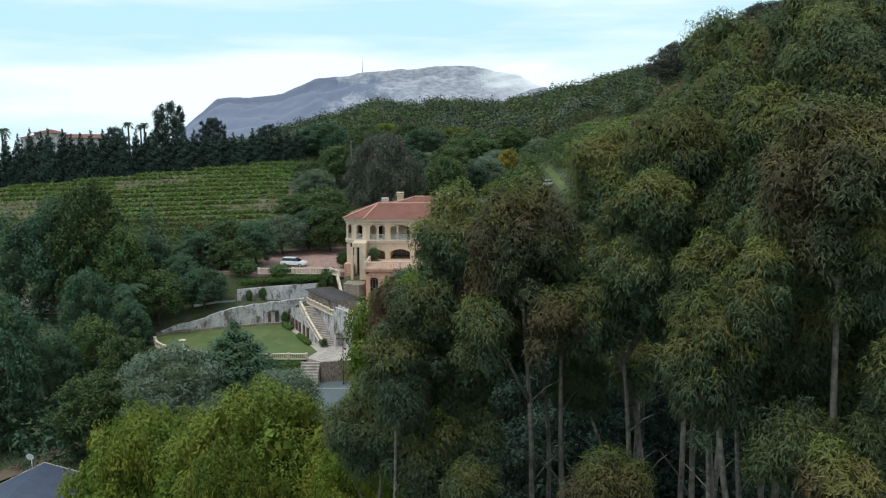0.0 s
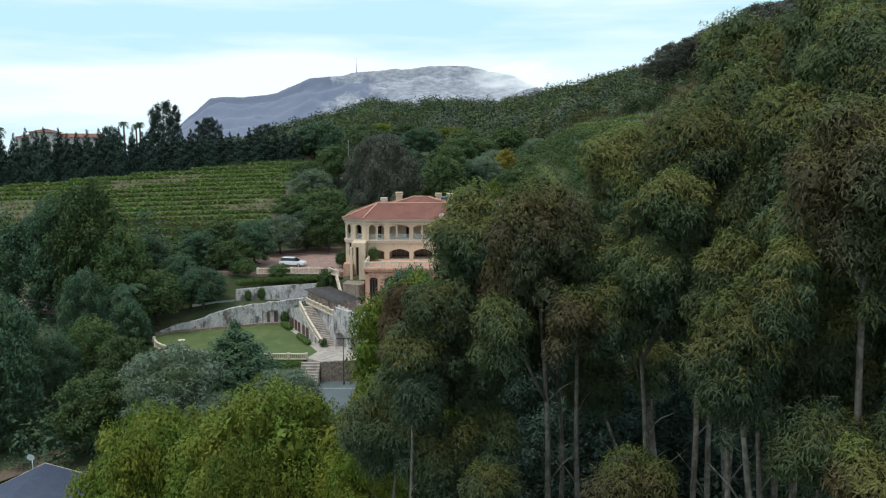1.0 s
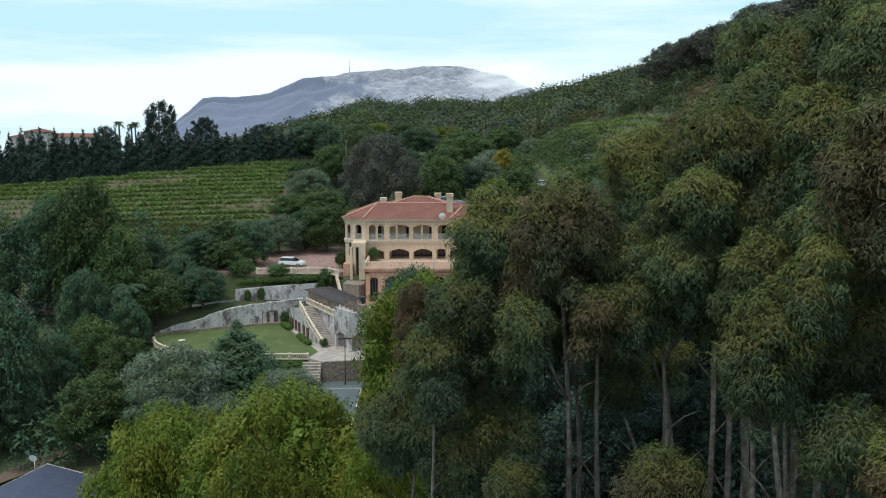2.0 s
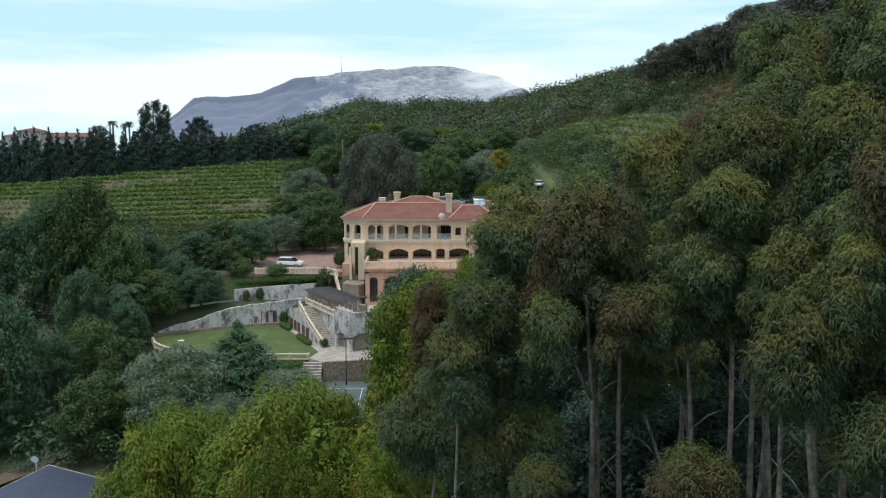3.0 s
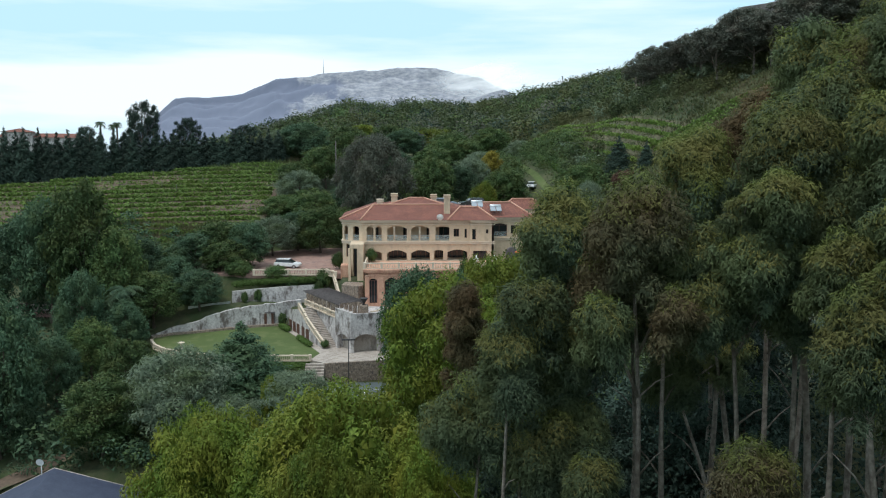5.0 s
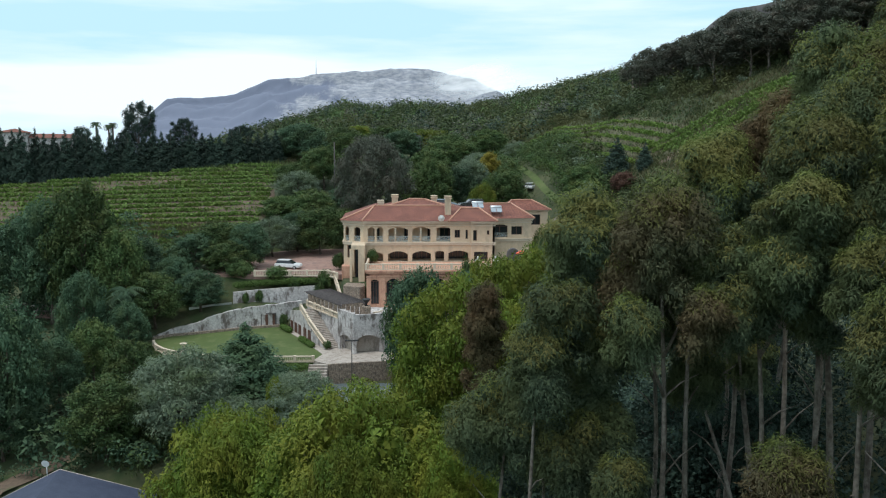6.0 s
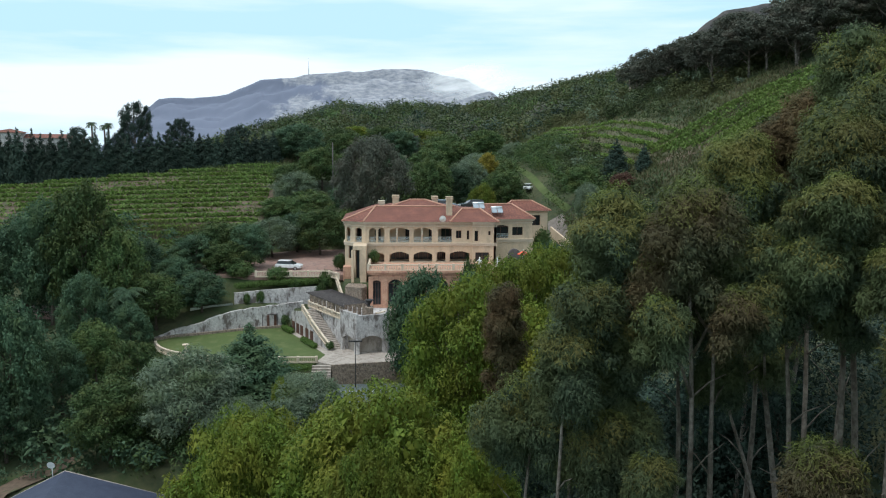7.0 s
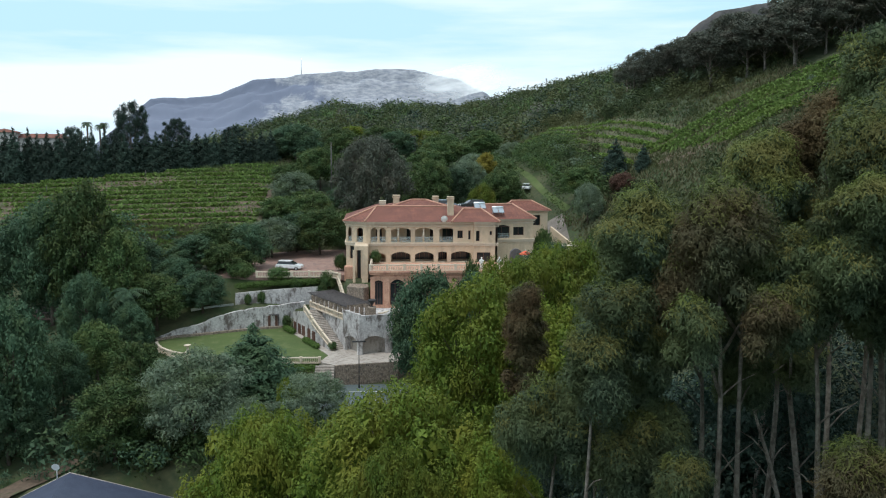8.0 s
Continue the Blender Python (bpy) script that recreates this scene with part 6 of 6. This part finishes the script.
def sheet(name, x0, x1, y0, y1, material, label, category, nx_=60, ny_=40, lift=0.05, kind="structure", shape=None):
    """A sheet draped over the ground."""
    xs, ys = np.linspace(x0, x1, nx_), np.linspace(y0, y1, ny_)
    X, Y = np.meshgrid(xs, ys)
    if shape:
        X, Y = shape(X, Y)
    Z = ground_z(X, Y) + lift
    ix = (np.arange(ny_ - 1)[:, None] * nx_ + np.arange(nx_ - 1)).ravel()
    ob = new(name, raw_mesh(name, np.stack([X.ravel(), Y.ravel(), Z.ravel()], 1), np.stack([ix, ix + 1, ix + 1 + nx_, ix + nx_], 1), 4, [M[material]], smooth=True))
    return tagged(ob, label, category, kind=kind)


sheet("vineyard_soil", -118, -36, 152, 203, "soil", "brown vineyard soil between the rows", "soil", 70, 50, 0.12, shape=lambda X, Y: (X, Y + (X + 68) * 0.30))
vine_rows = []
for k in range(17):
    x0 = max(-118.0, (3.3 * k - 65.7) / 0.2526)
    vine_rows.append(((x0, 146 + 3.3 * k + (x0 + 118) * 0.1524), (-37, 146 + 3.3 * k + 12.3)))
vineyard("vineyard", vine_rows, "green vineyard rows with bare brown patches", gaps=0.18)
sheet("terrace_soil", 0, 11, 163, 238, "terrace", "brown terraced soil between sparse vine rows", "soil", 30, 60, 0.1, shape=lambda X, Y: (X + 42.5 + (162 - Y) * 0.15, Y))
hill_rows = []
for k in range(5):
    hill_rows += [((31.2 + 2.3 * k, 238), (36.4 + 2.3 * k, 202)), ((36.4 + 2.3 * k, 202), (42.6 + 2.3 * k, 163))]
vineyard("hill_vineyard", hill_rows, "sparse terraced vineyard rows on the hillside", seed=7, gaps=-0.05)
sheet("slope_soil", 44, 82, 0, 24, "terrace", "brown soil under the steep vine rows", "soil", 40, 30, 0.1, shape=lambda X, Y: (X + Y * 0.30, 166 - Y - (X - 44) * 0.42))
vineyard("slope_vineyard", [((45 + 1.0 * k, 164.5 - 3.0 * k), (81 + 0.5 * k, 149.5 - 3.0 * k)) for k in range(6)], "bright green vine rows on the steep slope", seed=11, gaps=0.40)
vineyard("lower_slope_vineyard", [((50 + 0.75 * k, 146 - 2.3 * k), (80 + 0.4 * k, 132 - 2.3 * k)) for k in range(4)], "thin young vine rows on the steep slope", seed=12, gaps=0.0)


# ---------------------------------------------------------------- beyond the villa
def ribbon(name, line, width, material, label, category, lift=0.12):
    """A band along a line, draped over the ground."""
    pts = []
    for a, b in zip(line, line[1:]):
        pts += [(a[0] + (b[0] - a[0]) * k / 12, a[1] + (b[1] - a[1]) * k / 12) for k in range(12)]
    pts.append(line[-1])
    n = len(pts)
    out = strip(pts, width)
    left, right = out[n:][::-1], out[:n]
    vs = []
    for w in np.linspace(0, 1, 4):
        for p, q in zip(left, right):
            x, y = p[0] + (q[0] - p[0]) * w, p[1] + (q[1] - p[1]) * w
            vs.append((x, y, float(ground_z(x, y)) + lift))
    ix = (np.arange(3)[:, None] * n + np.arange(n - 1)).ravel()
    ob = new(name, raw_mesh(name, vs, np.stack([ix, ix + 1, ix + 1 + n, ix + n], 1), 4, [M[material]], smooth=True))
    return tagged(ob, label, category, kind="structure")


ribbon("lane", [(24.5, 140), (26.5, 150), (28.0, 160), (29, 166)], 3.6, "lane", "paved lane climbing past the gatehouse", "lane")
ribbon("grass_track", [(30.5, 166), (29.0, 182), (27.5, 200), (25.5, 216)], 1.5, "grass", "bright mown grass track up the hill", "track")
ribbon("earth_terrace", [(59.5, 138), (55.5, 139.5), (53.0, 142.5), (49.5, 149), (46.8, 155)], 2.6, "soil", "bare brown earth terrace below the vine rows", "terrace", 0.12)
ribbon("parking", [(24, 184), (21, 198)], 7.0, "brickpave", "brick paved parking strip", "parking")
ribbon("garden_path", [(-72, 130.5), (-58, 127.5)], 2.2, "lane", "pale garden path among the trees", "path", 0.2)
ribbon("red_bank", [(-70, 128.0), (-60, 126.0)], 1.8, "brickpave", "reddish earth bank by the path", "bank", 0.2)
ribbon("dirt_track", [(-58, 76), (-50, 82), (-44, 88)], 3.0, "soil", "brown dirt track between trees", "track", 0.2)
fence_line = [(32.6, 168, 0), (32.4, 182, 0), (30.9, 198, 0), (28.9, 214, 0)]
hedge([(x, y, float(ground_z(x, y))) for x, y, _ in fence_line], 1.5, 1.0, "dark hedge along the grass track", 8)
car(23.5, 193.0, float(ground_z(23.5, 193)) + 0.15, 70, "cardark", "dark parked car on the upper drive")
car(25.2, 189.5, float(ground_z(25.2, 189.5)) + 0.15, 70, "carwhite", "white parked car on the upper drive")
yard = solo("upper_yard", prism(bmesh.new(), [(-3, 147), (12.4, 148), (12.4, 160), (-3, 160)], 8, [18.7, 18.7, 18.8, 18.8]), M["brickpave"], "brick paved yard behind the villa roof", "yard", kind="structure")
car(1.8, 149.5, 18.75, 8, "carblue", "silver-blue car parked behind the villa", 1.12)
car(7.2, 150.0, 18.75, -170, "cardark", "dark car parked behind the villa", 1.12)

gatehouse = thing("gatehouse", Matrix.Identity(4), "small cream gatehouse with a low clay tile roof", "house")
g0, g1, g2, g3 = (13.2, 149.2), (22.0, 150.2), (21.4, 156.0), (12.6, 155.0)
part("wall", wall_mesh(g0, g1, 10.0, 18.4, [(1.4, 4.4, 15.6, 17.6, 0), (5.4, 7.4, 15.6, 17.6, 0)]), M["cream"], gatehouse)
for p0, p1 in ((g1, g2), (g2, g3), (g3, g0)):
    part("wall", wall_mesh(p0, p1, 10.0, 18.4), M["cream"], gatehouse)
window(gatehouse, g0, g1, 1.4, 4.4, 15.6, 17.6, bars=2)
window(gatehouse, g0, g1, 5.4, 7.4, 15.6, 17.6, bars=1)
part("cornice", band(bmesh.new(), [g0, g1, g2, g3, g0], -0.3, [18.2] * 5, [18.5] * 5), M["trim"], gatehouse)
ga, gb, gc, gd = (12.7, 148.6, 18.5), (22.6, 149.7, 18.5), (21.9, 156.6, 18.5), (12.0, 155.5, 18.5)
gr, gs = (15.2, 152.3, 20.2), (19.2, 152.8, 20.2)
roof_piece(gatehouse, [[ga, gb, gs, gr], [gb, gc, gs], [gc, gd, gr, gs], [gd, ga, gr]])
hips(gatehouse, [[ga, gr], [gb, gs], [gr, gs]])
yard_wall = solo("yard_wall", band(bmesh.new(), [(22.0, 147.5), (23.5, 141.0), (24.0, 135.5)], 0.35, [8.0] * 3, [15.6, 14.0, 13.4]), M["cream"], "stepped cream garden wall beside the lane", "wall")
gate_pier = thing("gate_pier", Matrix.Identity(4), "cream gate pier with an arched niche", "pier")
part("wall", wall_mesh((21.4, 134.6), (24.2, 134.9), 9.0, 13.4, [(1.3, 2.2, 9.2, 12.0, 0.3)], 0.5), M["cream"], gate_pier)
part("cap", boxes((21.2, 24.4, 134.3, 135.5, 13.4, 13.65), bevel=0.05), M["trim"], gate_pier)
side_rail = thing("pool_rail", Matrix.Identity(4), "clear glass rail on the side terrace", "railing")
part("pane", boxes((16.8, 21.2, 134.5, 134.53, 11.5, 12.6)), M["clear"], side_rail)
part("rail", boxes((16.8, 21.2, 134.47, 134.56, 12.6, 12.68)), M["steel"], side_rail)
part("deck", boxes((16.2, 21.4, 134.0, 138.0, 9.0, 11.5), bevel=0.05), M["cream"], side_rail)


def umbrella(x, y, z):
    own = thing("garden_umbrella", Matrix.Translation((x, y, z)), "open red canvas garden umbrella", "umbrella")
    bm = bmesh.new()
    bmesh.ops.create_cone(bm, cap_ends=False, segments=8, radius1=0.95, radius2=0.05, depth=0.45, matrix=Matrix.Translation((0, 0, 2.35)))
    bmesh.ops.create_cone(bm, cap_ends=False, segments=8, radius1=0.95, radius2=0.95, depth=0.13, matrix=Matrix.Translation((0, 0, 2.07)))
    part("canopy", bm, M["red"], own)
    part("pole", tube(bmesh.new(), [(0, 0, 0), (0, 0, 2.85)], [0.04, 0.03], 6), M["white"], own)


umbrella(12.4, 121.5, 11.9)
statue = bmesh.new()
tube(statue, [(0, 0, 0), (0, 0, 0.5), (0, 0, 0.55), (0, 0, 0.9), (0, 0, 1.3), (0, 0, 1.5), (0, 0, 1.62), (0.02, 0, 1.8), (0.02, 0, 1.92)], [0.3, 0.26, 0.2, 0.2, 0.24, 0.2, 0.08, 0.13, 0.06], 10)
for s in (-1, 1):
    tube(statue, [(0.2 * s, 0, 1.45), (0.38 * s, -0.05, 1.2), (0.3 * s, -0.2, 1.0)], [0.07, 0.06, 0.05], 6)
for x in (5.4, 8.2):
    st = new("garden_statue", bpy.data.meshes.get("garden_statue") or bpy.data.meshes.new("garden_statue"))
    if not st.data.vertices:
        statue.to_mesh(st.data)
        st.data.materials.append(M["white"])
    st.matrix_basis = Matrix.Translation((x, 121.0, 11.68))
    tagged(st, "white stone garden statue on the terrace", "statue", "terrace statues")
statue.free()
garden_arch = bmesh.new()
slab(garden_arch, (10.6, 125.0), [(0, 9.0), (2.0, 9.0)] + [(1.0 + math.cos(a * math.pi / 10), 13.3 + math.sin(a * math.pi / 10)) for a in range(11)], Vector((1, 0)), Vector((0, 1)), 0.8)
bmesh.ops.recalc_face_normals(garden_arch, faces=garden_arch.faces[:])
solo("garden_kiosk", garden_arch, M["oldwood"], "small dark round-topped timber kiosk behind the shrubs", "kiosk")

# potted topiary and garden shrubs
for k, (x, y, top, w, label) in enumerate([(-17.0, 133.5, 12.4, 2.6, "clipped dark ball of topiary beside the drive"), (-27.0, 129.3, 10.8, 4.0, "round green shrub by the balustrade"), (-24.0, 128.6, 9.4, 2.6, "rounded shrub on the upper wall"),
                                    (-29.5, 126.6, 7.4, 1.3, "small shrub hanging over the old wall"), (-31.6, 126.3, 7.0, 1.2, "small shrub hanging over the old wall"), (-25.2, 123.7, 4.0, 1.6, "leafy pot plant by the old wall"),
                                    (-11.2, 126.6, 13.9, 1.9, "grey climbing shrub on the terrace corner"), (-19.0, 128.6, 10.4, 3.0, "pale flowering shrub on the bank"), (-19.8, 126.4, 8.6, 2.0, "low shrub on the bank"),
                                    (3.6, 118.0, 13.8, 3.2, "dark pointed shrub before the terrace"), (-33.4, 130.6, 11.5, 4.5, "rounded shrub above the hedge"), (-17.2, 110.2, 3.0, 1.4, "small tree in the patio bed")]):
    base = {0: 9.5, 6: 11.68, 5: 1.7, 11: 1.7}.get(k)
    tree("shrub", x, y, top, w, k, "garden shrubs", label, base)

bath = thing("bird_bath", Matrix.Translation((-37.4, 110.2, 1.7)), "pale stone bird bath on the lawn", "bird bath")
part("pedestal", tube(bmesh.new(), [(0, 0, 0), (0, 0, 0.1), (0, 0, 0.2), (0, 0, 0.8)], [0.4, 0.38, 0.2, 0.16], 10), M["trim"], bath)
part("bowl", tube(bmesh.new(), [(0, 0, 0.8), (0, 0, 0.9), (0, 0, 1.05)], [0.2, 0.42, 0.5], 14), M["trim"], bath)

# ---------------------------------------------------------------- house roof in the valley
cottage = thing("cottage", Matrix.Translation((0.6, 0, -0.65)), "low house with a dark slate gable roof", "house")
ap, an = (-42.6, 79.2, -1.9), (-41.0, 60.0, -1.9)
roof_piece(cottage, [[(-49.0, 78.2, -4.9), ap, an, (-47.4, 59.0, -4.9)], [ap, (-30.0, 80.4, -6.2), (-28.4, 61.0, -6.2), an]], material="slate")
part("wall", prism(bmesh.new(), [(-48.2, 60.5), (-29.4, 62.5), (-30.8, 79.6), (-48.4, 77.6)], -12, [-5.0, -6.6, -6.7, -5.1]), M["white"], cottage)
part("gable", band(bmesh.new(), [(-48.4, 77.7), (-42.6, 78.7), (-30.8, 79.8)], 0.3, [-7.0] * 3, [-5.1, -2.2, -6.4]), M["white"], cottage)
part("fascia", tube(bmesh.new(), [(-49.0, 78.2, -4.95), ap, (-30.0, 80.4, -6.25)], [0.06, 0.06, 0.06], 4), M["pave"], cottage)
for a, b in (((-45.8, 70, -3.28), (-42.0, 70.4, -1.85)), ((-42.0, 70.4, -1.85), (-30.0, 71.2, -5.9))):
    part("roof_seam", tube(bmesh.new(), [a, b], [0.06, 0.06], 4), M["slate"], cottage)
dd = bmesh.new()
tube(dd, [(-43.6, 78.6, -2.4), (-43.6, 78.6, -1.2)], [0.05, 0.05], 6)
bmesh.ops.create_cone(dd, cap_ends=True, segments=16, radius1=0.4, radius2=0.12, depth=0.15, matrix=Matrix.Translation((-43.6, 78.4, -0.9)) @ Matrix.Rotation(radians(105), 4, 'X') @ Matrix.Rotation(math.pi, 4, 'X'))
part("satellite_dish", dd, M["white"], cottage, "white satellite dish on a mast")

# ---------------------------------------------------------------- house and palms behind the windbreak
far_house = thing("far_house", Matrix.Identity(4), "pale house with tiled roofs behind the windbreak", "house")
part("wall", prism(bmesh.new(), [(-136, 256), (-110, 262), (-112, 270), (-138, 264)], 18, 32.0), M["oldwall"], far_house)
part("tower", prism(bmesh.new(), [(-131, 255), (-123, 257), (-124.5, 263), (-132.5, 261)], 18, 33.6), M["oldwall"], far_house)
roof_piece(far_house, [[(-137, 255.5, 32), (-109, 261.5, 32), (-113, 266.5, 33.3), (-133, 262, 33.3)], [(-109, 261.5, 32), (-111, 270.5, 32), (-113, 266.5, 33.3)], [(-111, 270.5, 32), (-139, 264.5, 32), (-133, 262, 33.3), (-113, 266.5, 33.3)], [(-139, 264.5, 32), (-137, 255.5, 32), (-133, 262, 33.3)]])
roof_piece(far_house, [[(-131.8, 254.2, 33.6), (-122.2, 256.6, 33.6), (-127.5, 259, 34.8)], [(-122.2, 256.6, 33.6), (-123.8, 263.6, 33.6), (-127.5, 259, 34.8)], [(-123.8, 263.6, 33.6), (-133.2, 261.6, 33.6), (-127.5, 259, 34.8)], [(-133.2, 261.6, 33.6), (-131.8, 254.2, 33.6), (-127.5, 259, 34.8)]])
window(far_house, (-131, 255), (-123, 257), 2.5, 5.5, 31.4, 33.0)


def palm(x, y, top, spread, seed):
    """A ringed stem under a fan of arching fronds."""
    rng = np.random.default_rng(seed)
    z = float(ground_z(x, y)) - 0.2
    own = thing("palm_tree", Matrix.Translation((x, y, z)), "feathery palm standing over the windbreak", "tree", "palms")
    h = top - z - spread * 0.5
    part("trunk", tube(bmesh.new(), [(0, 0, 0), (0.1, 0, h * 0.5), (0, 0, h)], [0.4, 0.3, 0.28], 8), M["barkd"], own)
    vs, fs = [], []
    for k in range(34):
        a, up = rng.random() * 6.28, rng.uniform(-0.2, 1.3)
        d = np.array([math.cos(a), math.sin(a), 0])
        side = np.array([-d[1], d[0], 0])
        pts = [np.array([0, 0, h]) + d * spread * t * math.cos(up * (1 - t * 0.4)) + np.array([0, 0, spread * (math.sin(up) * t - 0.75 * t * t)]) for t in np.linspace(0, 1, 7)]
        for p, q in zip(pts, pts[1:]):
            for s in (-1, 1):
                for m in range(2):
                    b = p + (q - p) * m * 0.5
                    n = len(vs)
                    vs += [b, b + (q - p) * 0.45, b + side * s * spread * 0.22 + (q - p) * 0.6 + np.array([0, 0, -0.12 * spread])]
                    fs.append((n, n + 1, n + 2))
    crown = new("crown", raw_mesh("crown", vs, fs, 3, [M["dark"]]))
    crown.parent = own


palm(-133, 240, 35.5, 2.8, 1)
palm(-103.5, 262, 37.6, 1.9, 2)
palm(-99, 264, 37.4, 1.8, 3)
palm(-101, 266, 36.8, 1.7, 4)
palm(-47, 116, 10.5, 3.6, 5)

# tall stump posts before the wood, and the water tank behind the trees
for k in range(6):
    x, y = 60.5 + 0.8 * k, 226 - 1.0 * (k % 3)
    z = float(ground_z(x, y))
    solo("bare_trunk", tube(bmesh.new(), [(x, y, z - 0.3), (x + 0.1, y, z + 3.0), (x + rw.uniform(-0.4, 0.4), y, z + 5.0 + rw.uniform(-1, 1))], [0.3, 0.24, 0.12], 7), M["bark"], "bare pale cut tree trunk before the wood", "tree stump", "cut trunks")
solo("flue_tower", boxes((-1.5, 0.0, 232.8, 234.3, 26, 33.2), (-1.6, 0.1, 232.7, 234.4, 33.2, 33.5), bevel=0.05), M["oldwood"], "slim grey tower standing among the trees", "tower")
pole = thing("light_pole", Matrix.Translation((-22.0, 190.0, float(ground_z(-22, 190)))), "thin wooden pole among the trees", "pole")
part("pole", tube(bmesh.new(), [(0, 0, 0), (0, 0, 13)], [0.16, 0.1], 7), M["oldwood"], pole)
# vineyard posts
for k in range(14):
    x, y = -100 + 4.6 * k + rw.uniform(-1, 1), 178 + rw.uniform(-8, 24)
    z = float(ground_z(x, y))
    solo("vine_post", tube(bmesh.new(), [(x, y, z - 0.2), (x, y, z + 1.9)], [0.06, 0.05], 5), M["oldwood"], "thin wooden vine post in the field", "post", "vine posts")
# dry verge above the field and dry grass patches


def blades(name, n, place, material, label, seed, tall=0.9):
    rng = np.random.default_rng(seed)
    p = np.array([place(rng) for _ in range(n)])
    z = ground_z(p[:, 0], p[:, 1])
    base = np.stack([p[:, 0], p[:, 1], z - 0.05], 1)
    a = rng.random(n) * 6.28
    side = np.stack([np.cos(a), np.sin(a), a * 0], 1) * 0.16
    tip = base + np.stack([rng.normal(size=n) * 0.3, rng.normal(size=n) * 0.3, tall * (0.4 + rng.random(n))], 1)
    v = np.stack([base - side, base + side, tip], 1).reshape(-1, 3)
    ob = new(name, raw_mesh(name, v, np.arange(3 * n).reshape(-1, 3), 3, [M[material]]))
    return tagged(ob, label, "grass", kind="stuff")


def on_verge(rng):
    t = rng.random()
    return -125 + 90 * t, 208 + 11 * t + rng.normal() * 1.4 + 2


def on_banks(rng):
    if rng.random() < 0.5:
        return rng.uniform(-66, -40), rng.uniform(146, 168)
    return rng.uniform(28, 75), rng.uniform(105, 165)


blades("dry_verge", 9000, on_verge, "dry", "pale dry grass verge below the windbreak", 21, 1.0)
blades("dry_grass", 26000, on_banks, "dry", "yellow dry grass on the banks", 22, 0.8)


def on_slope(rng):
    while True:
        y = rng.uniform(118, 250)
        x = 26 + rng.random() * (10 + y * 0.26)
        if x > 33:
            return x, y


blades("slope_grass", 24000, on_slope, "bush", "rough green grass on the upper slope", 23, 0.6)
blades("slope_dry_grass", 16000, on_slope, "dry", "dry brown grass on the upper slope", 25, 0.5)


def on_field_top(rng):
    return rng.uniform(-62, -26), rng.uniform(203, 242)


blades("field_grass", 9000, on_field_top, "bush", "rough grass between the field and the trees", 24, 0.9)
tree("shrub", 18.6, 137.5, 16.4, 3.4, 3, "garden shrubs", "tall leafy shrub beside the villa wing")
tree("shrub", 23.0, 131.0, 13.2, 4.0, 1, "garden shrubs", "rounded shrub by the lane wall")
